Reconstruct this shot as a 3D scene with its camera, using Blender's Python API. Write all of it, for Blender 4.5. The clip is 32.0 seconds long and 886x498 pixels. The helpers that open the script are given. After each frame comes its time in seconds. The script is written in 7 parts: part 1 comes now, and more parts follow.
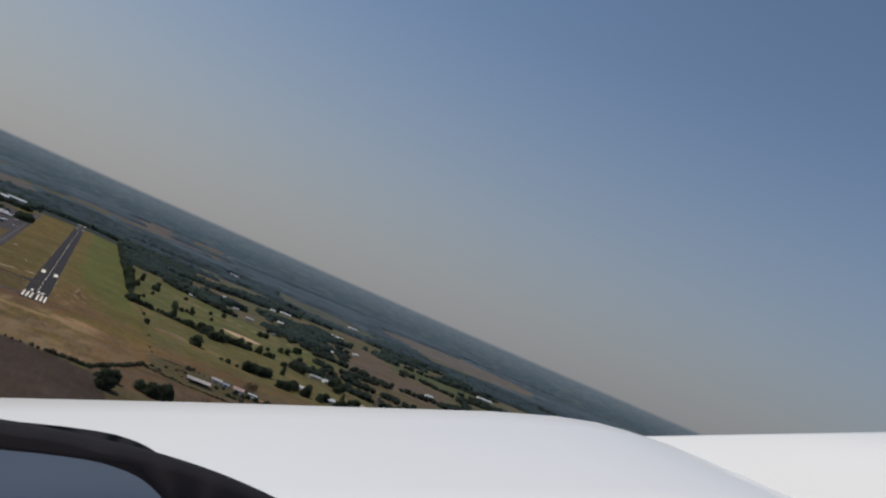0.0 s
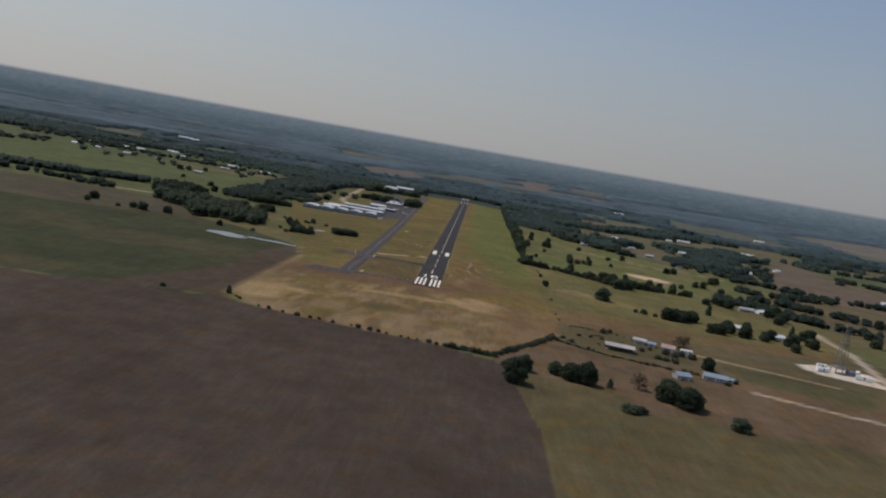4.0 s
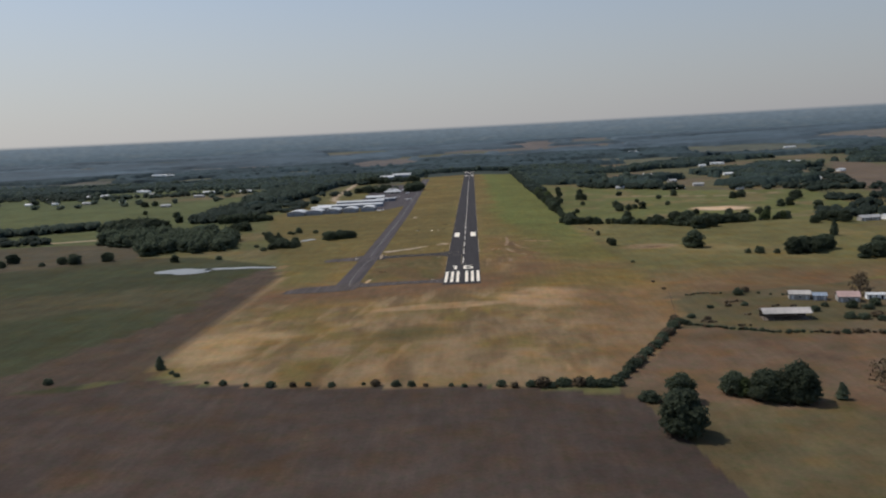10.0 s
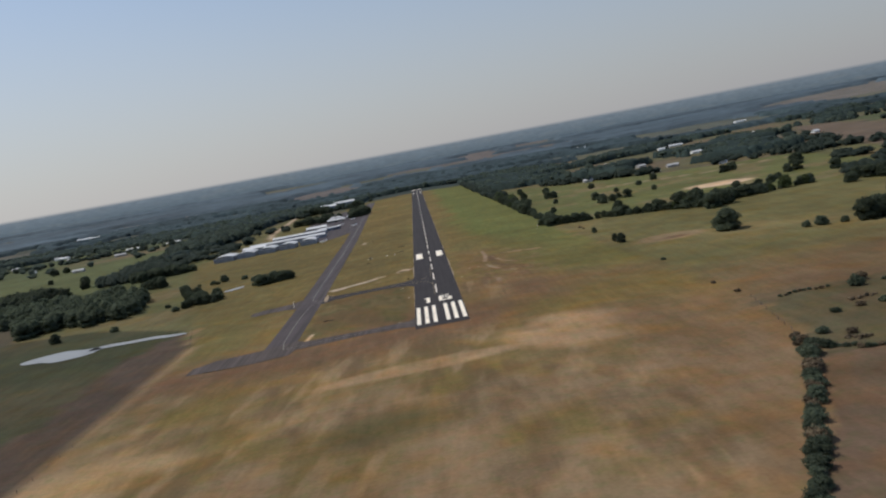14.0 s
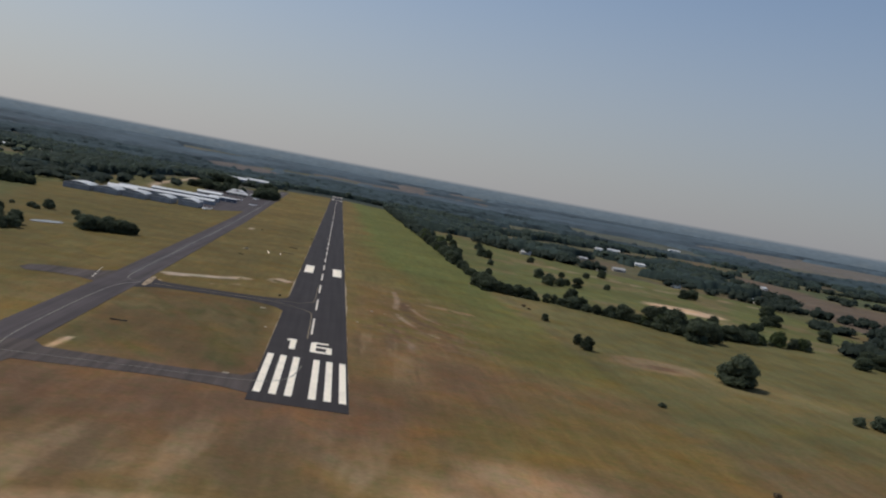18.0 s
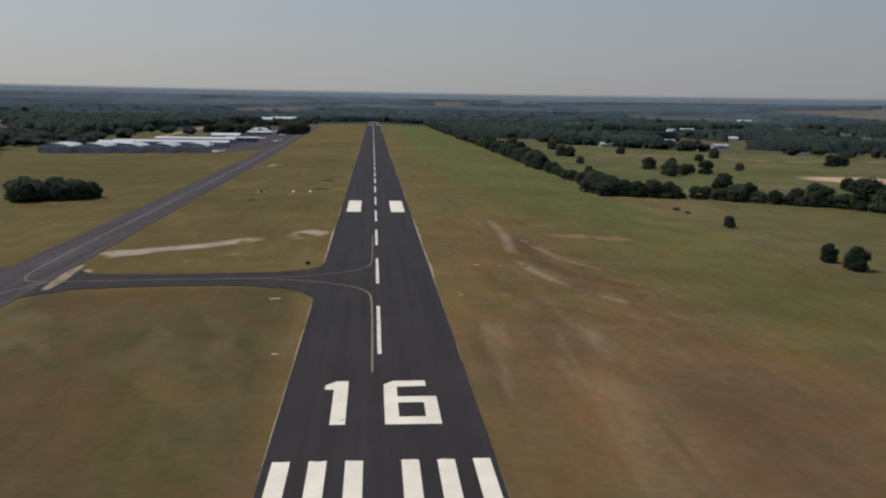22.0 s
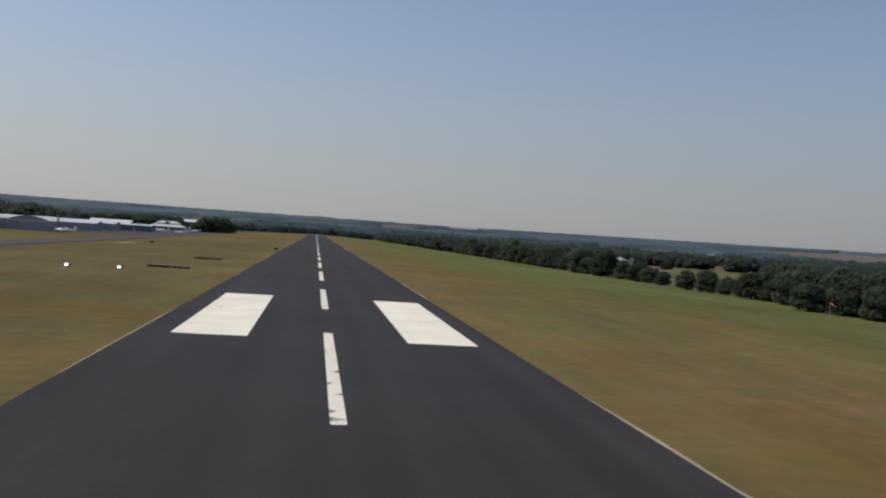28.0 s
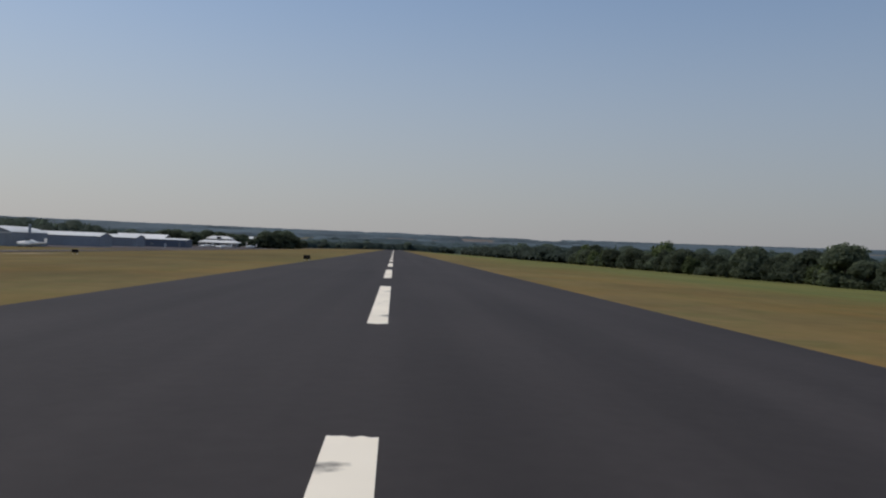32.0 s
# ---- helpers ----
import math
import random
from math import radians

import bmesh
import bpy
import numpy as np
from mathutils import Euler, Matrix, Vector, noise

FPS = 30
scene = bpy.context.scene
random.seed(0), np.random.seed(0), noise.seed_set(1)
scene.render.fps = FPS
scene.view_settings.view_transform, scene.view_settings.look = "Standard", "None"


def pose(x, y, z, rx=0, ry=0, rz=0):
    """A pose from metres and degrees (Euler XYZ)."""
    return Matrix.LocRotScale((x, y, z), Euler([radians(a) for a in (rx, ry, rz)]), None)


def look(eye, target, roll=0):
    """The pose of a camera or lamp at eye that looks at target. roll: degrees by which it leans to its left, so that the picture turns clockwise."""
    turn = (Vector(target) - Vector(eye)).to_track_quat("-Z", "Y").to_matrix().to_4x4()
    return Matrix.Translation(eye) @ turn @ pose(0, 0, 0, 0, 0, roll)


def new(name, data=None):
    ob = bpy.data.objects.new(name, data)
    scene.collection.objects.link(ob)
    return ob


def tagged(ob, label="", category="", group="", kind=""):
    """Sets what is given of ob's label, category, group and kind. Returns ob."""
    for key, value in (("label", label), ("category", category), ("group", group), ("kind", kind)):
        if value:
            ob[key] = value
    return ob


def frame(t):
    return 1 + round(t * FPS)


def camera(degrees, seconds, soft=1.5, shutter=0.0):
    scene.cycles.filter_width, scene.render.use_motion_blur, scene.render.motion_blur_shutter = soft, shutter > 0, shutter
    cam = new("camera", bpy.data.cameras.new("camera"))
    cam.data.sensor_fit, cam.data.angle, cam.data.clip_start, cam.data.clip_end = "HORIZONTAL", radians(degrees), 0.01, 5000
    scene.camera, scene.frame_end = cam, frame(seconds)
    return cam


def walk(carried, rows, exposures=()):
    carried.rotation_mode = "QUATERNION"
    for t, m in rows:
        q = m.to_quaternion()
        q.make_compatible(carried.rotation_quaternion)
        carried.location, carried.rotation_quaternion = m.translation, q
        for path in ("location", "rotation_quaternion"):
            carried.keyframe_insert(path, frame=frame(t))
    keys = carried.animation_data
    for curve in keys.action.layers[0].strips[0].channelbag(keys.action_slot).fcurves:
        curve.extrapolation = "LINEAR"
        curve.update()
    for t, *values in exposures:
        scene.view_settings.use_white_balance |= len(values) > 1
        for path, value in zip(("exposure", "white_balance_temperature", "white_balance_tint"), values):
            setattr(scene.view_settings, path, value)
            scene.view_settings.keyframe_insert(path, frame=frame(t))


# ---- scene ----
# The flight: a descending approach to the runway, which starts at the origin and runs along +y.
cam = camera(57.0, 32.0, soft=2.2)
ROWS = [
    (0.0, look((16.11, -809.43, 115.02), (90.84, -624.97, 134.75), 23.50)),
    (0.5, look((18.81, -792.39, 114.72), (80.56, -602.71, 129.10), 24.00)),
    (1.0, look((21.40, -775.35, 114.42), (71.01, -581.70, 120.48), 25.28)),
    (1.5, look((23.76, -758.29, 114.08), (63.72, -562.35, 116.84), 23.33)),
    (2.0, look((25.71, -741.25, 113.56), (58.98, -544.03, 114.08), 21.64)),
    (2.5, look((27.13, -724.25, 112.74), (48.28, -525.37, 113.14), 18.08)),
    (3.0, look((28.16, -707.29, 111.67), (38.51, -507.71, 103.85), 13.83)),
    (3.5, look((28.74, -690.37, 110.40), (22.99, -491.83, 87.01), 10.08)),
    (5.5, look((24.80, -622.62, 102.54), (25.33, -423.20, 87.28), 7.75)),
    (6.0, look((23.16, -605.75, 100.25), (27.17, -406.84, 79.79), 4.83)),
    (6.5, look((21.43, -588.92, 97.78), (25.49, -389.71, 80.50), 0.46)),
    (7.0, look((19.61, -572.08, 95.26), (14.52, -373.23, 74.41), 0.76)),
    (7.5, look((17.75, -555.18, 92.84), (13.05, -355.98, 75.52), 5.03)),
    (8.0, look((15.96, -538.29, 90.55), (20.20, -339.58, 68.31), 8.10)),
    (8.5, look((14.34, -521.47, 88.42), (19.89, -321.84, 77.59), 8.08)),
    (9.0, look((12.79, -504.57, 86.56), (22.61, -305.45, 70.54), 6.47)),
    (9.5, look((11.21, -487.43, 84.96), (5.51, -290.64, 49.75), -2.10)),
    (10.0, look((9.54, -470.09, 83.16), (1.33, -271.99, 56.93), -2.96)),
    (10.5, look((7.77, -452.60, 80.76), (-5.87, -254.53, 56.64), -3.19)),
    (11.0, look((6.02, -434.90, 78.05), (-0.63, -235.73, 61.13), 2.73)),
    (11.5, look((4.42, -416.92, 75.44), (3.04, -218.00, 54.68), 1.96)),
    (12.0, look((3.02, -398.79, 73.07), (7.60, -201.45, 40.89), -2.69)),
    (12.5, look((1.80, -380.66, 71.00), (13.83, -181.70, 54.62), 0.45)),
    (13.0, look((0.66, -362.54, 69.24), (12.28, -163.62, 52.02), -2.06)),
    (13.5, look((-0.41, -344.40, 67.74), (6.99, -145.63, 46.92), -6.84)),
    (14.0, look((-0.90, -326.20, 66.23), (2.99, -127.46, 44.16), -10.47)),
    (14.5, look((-0.88, -307.89, 64.46), (3.31, -109.75, 37.59), -9.60)),
    (15.0, look((-0.76, -289.47, 62.45), (11.68, -91.22, 39.15), -1.10)),
    (15.5, look((-0.48, -270.89, 60.28), (31.83, -75.03, 35.84), 6.27)),
    (17.5, look((0.53, -194.42, 52.13), (21.67, 3.73, 35.07), 6.55)),
    (18.0, look((0.59, -175.52, 50.87), (27.97, 22.15, 37.54), 10.57)),
    (18.5, look((0.57, -156.51, 49.58), (33.03, 39.65, 27.93), 9.75)),
    (19.0, look((0.53, -137.82, 48.01), (27.49, 58.27, 19.28), 6.74)),
    (19.5, look((0.46, -119.90, 46.06), (26.74, 76.16, 16.59), 2.88)),
    (20.0, look((0.26, -102.49, 43.83), (9.46, 95.43, 16.56), 0.02)),
    (20.5, look((-0.14, -85.11, 41.48), (4.45, 111.15, 3.21), -1.71)),
    (21.0, look((-0.56, -67.17, 39.08), (7.14, 129.24, 2.12), -0.96)),
    (21.5, look((-0.81, -48.35, 36.64), (16.19, 148.33, 4.56), 2.29)),
    (22.0, look((-1.00, -29.37, 34.06), (16.21, 166.89, -0.35), 1.02)),
    (22.5, look((-1.26, -10.99, 31.25), (19.30, 184.38, -6.29), 3.64)),
    (23.0, look((-1.61, 7.08, 28.41), (25.29, 203.27, 0.40), 2.70)),
    (23.5, look((-2.01, 25.23, 25.71), (20.06, 221.79, -3.88), -0.90)),
    (24.0, look((-2.39, 43.29, 22.98), (15.70, 238.58, -16.23), -0.98)),
    (24.5, look((-2.66, 61.05, 20.08), (19.04, 257.10, -12.99), -2.18)),
    (25.0, look((-2.79, 78.71, 17.27), (25.96, 275.51, -3.75), -0.65)),
    (25.5, look((-2.81, 96.45, 14.84), (34.81, 292.52, 2.94), 3.72)),
    (27.5, look((-1.65, 166.10, 8.07), (23.74, 364.42, 3.07), 1.39)),
    (28.0, look((-1.21, 183.09, 6.73), (29.80, 380.66, 4.34), 3.85)),
    (28.5, look((-0.96, 200.40, 5.80), (36.24, 396.86, 1.70), 3.38)),
    (29.0, look((-0.64, 216.41, 5.35), (40.87, 412.05, 3.80), 5.47)),
    (29.5, look((-0.31, 233.20, 4.70), (38.76, 429.29, 9.35), 6.38)),
    (30.0, look((-0.11, 247.85, 4.33), (33.74, 444.55, -8.56), 3.48)),
    (30.5, look((0.03, 263.09, 3.75), (31.85, 460.25, -7.00), -0.04)),
    (31.0, look((0.12, 278.22, 3.18), (22.02, 476.64, -9.07), -0.93)),
    (31.5, look((0.25, 294.20, 2.73), (16.62, 493.34, -5.80), -0.63)),
    (32.0, look((0.39, 308.47, 2.27), (12.38, 508.11, 2.64), 2.21)),
]
walk(cam, ROWS, exposures=((0.0, -0.2), (3.0, -0.12), (5.0, 0.05), (8.0, 0.10), (10.0, 0.21), (11.0, 0.24), (12.0, 0.20), (13.0, 0.18), (14.0, 0.26), (15.5, 0.2), (18.0, 0.04), (22.0, 0.02), (25.0, 0.08), (26.0, 0.06), (28.0, 0.10), (29.0, -0.10), (30.0, -0.08), (31.0, 0.06), (32.0, 0.06)))

# ---- sky and sun ----
SUN_DIR = Vector((-0.52, 0.20, 0.83)).normalized()
world = bpy.data.worlds.new("hazy_morning_sky")
scene.world = world
world.use_nodes = True
wn, wl = world.node_tree.nodes, world.node_tree.links
wn.clear()
sky = wn.new("ShaderNodeTexSky")
sky.sky_type = 'NISHITA'
sky.sun_disc = False
sky.sun_elevation = math.asin(SUN_DIR.z)
sky.sun_rotation = math.atan2(SUN_DIR.x, SUN_DIR.y)
sky.air_density, sky.dust_density, sky.ozone_density, sky.altitude = 1.0, 0.8, 1.2, 100
coord = wn.new("ShaderNodeTexCoord")
sep = wn.new("ShaderNodeSeparateXYZ")
wl.new(coord.outputs["Generated"], sep.inputs[0])
# far land behind the ground sheet: woods with paler fields, haze painted into the blue, thickening to the skyline
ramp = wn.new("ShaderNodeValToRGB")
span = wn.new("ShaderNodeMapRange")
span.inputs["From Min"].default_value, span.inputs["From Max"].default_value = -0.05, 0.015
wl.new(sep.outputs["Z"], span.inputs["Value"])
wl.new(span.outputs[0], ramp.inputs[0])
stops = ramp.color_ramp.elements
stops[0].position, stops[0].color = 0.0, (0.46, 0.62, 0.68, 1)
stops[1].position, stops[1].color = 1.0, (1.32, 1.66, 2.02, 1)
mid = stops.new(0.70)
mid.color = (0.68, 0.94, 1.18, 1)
lie = wn.new("ShaderNodeMapping")
lie.inputs["Scale"].default_value = (46, 46, 240)
wl.new(coord.outputs["Generated"], lie.inputs["Vector"])
fields = wn.new("ShaderNodeTexNoise")
fields.inputs["Scale"].default_value, fields.inputs["Detail"].default_value = 1.0, 5.0
wl.new(lie.outputs[0], fields.inputs["Vector"])
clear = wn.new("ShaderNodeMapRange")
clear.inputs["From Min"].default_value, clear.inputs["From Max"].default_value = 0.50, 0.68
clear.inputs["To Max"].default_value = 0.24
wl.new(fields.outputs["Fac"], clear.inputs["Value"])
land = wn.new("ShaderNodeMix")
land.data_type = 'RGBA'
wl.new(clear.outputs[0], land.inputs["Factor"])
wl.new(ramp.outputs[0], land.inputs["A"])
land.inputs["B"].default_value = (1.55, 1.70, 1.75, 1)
woody = wn.new("ShaderNodeTexNoise")
woody.inputs["Scale"].default_value, woody.inputs["Detail"].default_value = 3.1, 4.0
wl.new(lie.outputs[0], woody.inputs["Vector"])
dapple = wn.new("ShaderNodeMapRange")
dapple.inputs["From Min"].default_value, dapple.inputs["From Max"].default_value = 0.3, 0.7
dapple.inputs["To Min"].default_value, dapple.inputs["To Max"].default_value = 0.88, 1.1
wl.new(woody.outputs["Fac"], dapple.inputs["Value"])
rough = wn.new("ShaderNodeMix")
rough.data_type, rough.blend_type = 'RGBA', 'MULTIPLY'
rough.inputs["Factor"].default_value = 1.0
wl.new(land.outputs["Result"], rough.inputs["A"])
wl.new(dapple.outputs[0], rough.inputs["B"])
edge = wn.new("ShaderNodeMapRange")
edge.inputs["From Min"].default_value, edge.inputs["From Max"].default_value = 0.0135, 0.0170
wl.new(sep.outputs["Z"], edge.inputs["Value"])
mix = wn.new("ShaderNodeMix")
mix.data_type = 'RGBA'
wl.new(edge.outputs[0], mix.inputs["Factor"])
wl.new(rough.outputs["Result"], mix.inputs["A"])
# summer haze: pale grey low in the sky, thinning upwards
haze = wn.new("ShaderNodeMapRange")
haze.interpolation_type = 'SMOOTHERSTEP'
haze.inputs["From Min"].default_value, haze.inputs["From Max"].default_value = -0.12, 0.46
haze.inputs["To Min"].default_value, haze.inputs["To Max"].default_value = 0.97, 0.0
wl.new(sep.outputs["Z"], haze.inputs["Value"])
veil = wn.new("ShaderNodeMix")
veil.data_type = 'RGBA'
wl.new(haze.outputs[0], veil.inputs["Factor"])
wl.new(sky.outputs[0], veil.inputs["A"])
# the haze is brighter on the sun's side
side = wn.new("ShaderNodeMapRange")
side.inputs["From Min"].default_value, side.inputs["From Max"].default_value = -0.5, 0.95
wl.new(sep.outputs["X"], side.inputs["Value"])
tone = wn.new("ShaderNodeMix")
tone.data_type = 'RGBA'
tone.inputs["A"].default_value, tone.inputs["B"].default_value = (4.05, 4.0, 4.1, 1), (2.12, 2.18, 2.48, 1)
wl.new(side.outputs[0], tone.inputs["Factor"])
wl.new(tone.outputs["Result"], veil.inputs["B"])
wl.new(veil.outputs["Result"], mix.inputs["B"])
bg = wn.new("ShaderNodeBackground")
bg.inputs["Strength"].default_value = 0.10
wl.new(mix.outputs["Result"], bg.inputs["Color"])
wo = wn.new("ShaderNodeOutputWorld")
wl.new(bg.outputs[0], wo.inputs["Surface"])
sun = new("sun", bpy.data.lights.new("sun", 'SUN'))
sun.data.energy, sun.data.angle, sun.data.color = 2.45, radians(0.6), (1.0, 0.95, 0.87)
sun.matrix_world = look((0, 0, 300), Vector((0, 0, 300)) - SUN_DIR)

# ---- materials ----
def nodes_of(name):
    m = bpy.data.materials.new(name)
    m.use_nodes = True
    nt = m.node_tree
    return m, nt.nodes, nt.links, nt.nodes["Principled BSDF"]


def mul_noise(n, l, color_socket, scale, low, high, coords, detail=4.0):
    """Multiplies a colour by a noise that runs from low to high."""
    tex = n.new("ShaderNodeTexNoise")
    tex.inputs["Scale"].default_value, tex.inputs["Detail"].default_value = scale, detail
    l.new(coords, tex.inputs["Vector"])
    rng = n.new("ShaderNodeMapRange")
    rng.inputs["From Min"].default_value, rng.inputs["From Max"].default_value = 0.3, 0.7
    rng.inputs["To Min"].default_value, rng.inputs["To Max"].default_value = low, high
    l.new(tex.outputs["Fac"], rng.inputs["Value"])
    mixer = n.new("ShaderNodeMix")
    mixer.data_type, mixer.blend_type = 'RGBA', 'MULTIPLY'
    mixer.inputs["Factor"].default_value = 1.0
    l.new(color_socket, mixer.inputs["A"])
    l.new(rng.outputs[0], mixer.inputs["B"])
    return mixer.outputs["Result"], tex.outputs["Fac"]


def surface(name, color, rough=0.8, fine=2.0, coarse=0.2, amount=0.25, bump=0.0, metal=0.0, spread=0.0, island=False, gloss=0.5):
    """A weathered surface: a base colour with fine grain and coarse stains; spread varies it from piece to piece."""
    m, n, l, p = nodes_of(name)
    tc = n.new("ShaderNodeTexCoord")
    rgb = n.new("ShaderNodeRGB")
    rgb.outputs[0].default_value = (*color, 1)
    c, _ = mul_noise(n, l, rgb.outputs[0], fine, 1 - amount * 0.6, 1 + amount * 0.6, tc.outputs["Object"])
    c, fac = mul_noise(n, l, c, coarse, 1 - amount, 1 + amount, tc.outputs["Object"])
    if spread:
        if island:
            src = n.new("ShaderNodeNewGeometry").outputs["Random Per Island"]
        else:
            src = n.new("ShaderNodeObjectInfo").outputs["Random"]
        rng = n.new("ShaderNodeMapRange")
        rng.inputs["To Min"].default_value, rng.inputs["To Max"].default_value = 1 - spread, 1 + spread
        l.new(src, rng.inputs["Value"])
        mixer = n.new("ShaderNodeMix")
        mixer.data_type, mixer.blend_type = 'RGBA', 'MULTIPLY'
        mixer.inputs["Factor"].default_value = 1.0
        l.new(c, mixer.inputs["A"])
        l.new(rng.outputs[0], mixer.inputs["B"])
        c = mixer.outputs["Result"]
    l.new(c, p.inputs["Base Color"])
    p.inputs["Roughness"].default_value, p.inputs["Metallic"].default_value = rough, metal
    p.inputs["Specular IOR Level"].default_value = gloss
    if bump:
        b = n.new("ShaderNodeBump")
        b.inputs["Strength"].default_value, b.inputs["Distance"].default_value = bump, 0.05
        l.new(fac, b.inputs["Height"])
        l.new(b.outputs[0], p.inputs["Normal"])
    return m


def foliage(name, dark, light, glow=0.25):
    """Leaves: each clump takes its own green between two tones; some light passes through."""
    m, n, l, p = nodes_of(name)
    geo = n.new("ShaderNodeNewGeometry")
    info = n.new("ShaderNodeObjectInfo")
    mixer = n.new("ShaderNodeMix")
    mixer.data_type = 'RGBA'
    mixer.inputs["A"].default_value, mixer.inputs["B"].default_value = (*dark, 1), (*light, 1)
    l.new(geo.outputs["Random Per Island"], mixer.inputs["Factor"])
    rng = n.new("ShaderNodeMapRange")
    rng.inputs["To Min"].default_value, rng.inputs["To Max"].default_value = 0.7, 1.3
    l.new(info.outputs["Random"], rng.inputs["Value"])
    mul = n.new("ShaderNodeMix")
    mul.data_type, mul.blend_type = 'RGBA', 'MULTIPLY'
    mul.inputs["Factor"].default_value = 1.0
    l.new(mixer.outputs["Result"], mul.inputs["A"])
    l.new(rng.outputs[0], mul.inputs["B"])
    tc = n.new("ShaderNodeTexCoord")
    c, _ = mul_noise(n, l, mul.outputs["Result"], 0.35, 0.75, 1.25, tc.outputs["Object"])
    l.new(c, p.inputs["Base Color"])
    p.inputs["Roughness"].default_value = 0.7
    p.inputs["Specular IOR Level"].default_value = 0.1
    tr = n.new("ShaderNodeBsdfTranslucent")
    l.new(c, tr.inputs["Color"])
    ms = n.new("ShaderNodeMixShader")
    ms.inputs[0].default_value = glow
    l.new(p.outputs[0], ms.inputs[1])
    l.new(tr.outputs[0], ms.inputs[2])
    l.new(ms.outputs[0], n["Material Output"].inputs["Surface"])
    return m


def cover_material():
    """The ground: the cover's colour attribute, broken up by tufts, mown streaks and bare spots."""
    m, n, l, p = nodes_of("ground_cover")
    at = n.new("ShaderNodeAttribute")
    at.attribute_name = "cover"
    tc = n.new("ShaderNodeTexCoord")
    c, _ = mul_noise(n, l, at.outputs["Color"], 0.9, 0.91, 1.09, tc.outputs["Object"], 6.0)
    c, fac = mul_noise(n, l, c, 0.06, 0.87, 1.13, tc.outputs["Object"], 5.0)
    c, _ = mul_noise(n, l, c, 0.012, 0.85, 1.15, tc.outputs["Object"], 3.0)
    # tufts lean to olive, thin places to red-brown earth
    for scale, tint, low, high in ((0.10, (1.06, 0.96, 0.89), 0.44, 0.62), (0.34, (0.86, 0.97, 0.88), 0.48, 0.66), (0.055, (1.10, 1.0, 0.80), 0.50, 0.70)):
        tex = n.new("ShaderNodeTexNoise")
        tex.inputs["Scale"].default_value, tex.inputs["Detail"].default_value = scale, 5.0
        l.new(tc.outputs["Object"], tex.inputs["Vector"])
        rng = n.new("ShaderNodeMapRange")
        rng.inputs["From Min"].default_value, rng.inputs["From Max"].default_value = low, high
        l.new(tex.outputs["Fac"], rng.inputs["Value"])
        mixer = n.new("ShaderNodeMix")
        mixer.data_type, mixer.blend_type = 'RGBA', 'MULTIPLY'
        l.new(rng.outputs[0], mixer.inputs["Factor"])
        l.new(c, mixer.inputs["A"])
        mixer.inputs["B"].default_value = (*tint, 1)
        c = mixer.outputs["Result"]
    mp = n.new("ShaderNodeMapping")
    mp.inputs["Scale"].default_value = (0.38, 0.05, 1)
    l.new(tc.outputs["Object"], mp.inputs["Vector"])
    c, _ = mul_noise(n, l, c, 1.0, 0.92, 1.08, mp.outputs[0], 4.0)
    slant = n.new("ShaderNodeMapping")
    slant.inputs["Rotation"].default_value = (0, 0, 0.5)
    slant.inputs["Scale"].default_value = (0.22, 0.045, 1)
    l.new(tc.outputs["Object"], slant.inputs["Vector"])
    c, _ = mul_noise(n, l, c, 1.0, 0.94, 1.06, slant.outputs[0], 3.0)
    l.new(c, p.inputs["Base Color"])
    p.inputs["Roughness"].default_value = 0.95
    p.inputs["Specular IOR Level"].default_value = 0.05
    tex = n.new("ShaderNodeTexNoise")
    tex.inputs["Scale"].default_value, tex.inputs["Detail"].default_value = 1.6, 6.0
    l.new(tc.outputs["Object"], tex.inputs["Vector"])
    b = n.new("ShaderNodeBump")
    b.inputs["Strength"].default_value, b.inputs["Distance"].default_value = 0.16, 0.1
    l.new(tex.outputs["Fac"], b.inputs["Height"])
    l.new(b.outputs[0], p.inputs["Normal"])
    return m


def asphalt(name, tone, streak):
    """Worn asphalt with tyre-darkened, sealed streaks along the way of travel."""
    m, n, l, p = nodes_of(name)
    tc = n.new("ShaderNodeTexCoord")
    rgb = n.new("ShaderNodeRGB")
    rgb.outputs[0].default_value = (*tone, 1)
    c, _ = mul_noise(n, l, rgb.outputs[0], 3.0, 0.93, 1.07, tc.outputs["Object"], 8.0)
    c, _ = mul_noise(n, l, c, 0.08, 0.90, 1.10, tc.outputs["Object"], 5.0)
    mp = n.new("ShaderNodeMapping")
    mp.inputs["Scale"].default_value = (0.5, 0.012, 1)
    l.new(tc.outputs["Object"], mp.inputs["Vector"])
    c, fac = mul_noise(n, l, c, 1.0, 1 - streak, 1 + streak, mp.outputs[0], 3.0)
    l.new(c, p.inputs["Base Color"])
    p.inputs["Roughness"].default_value = 0.85
    p.inputs["Specular IOR Level"].default_value = 0.15
    return m


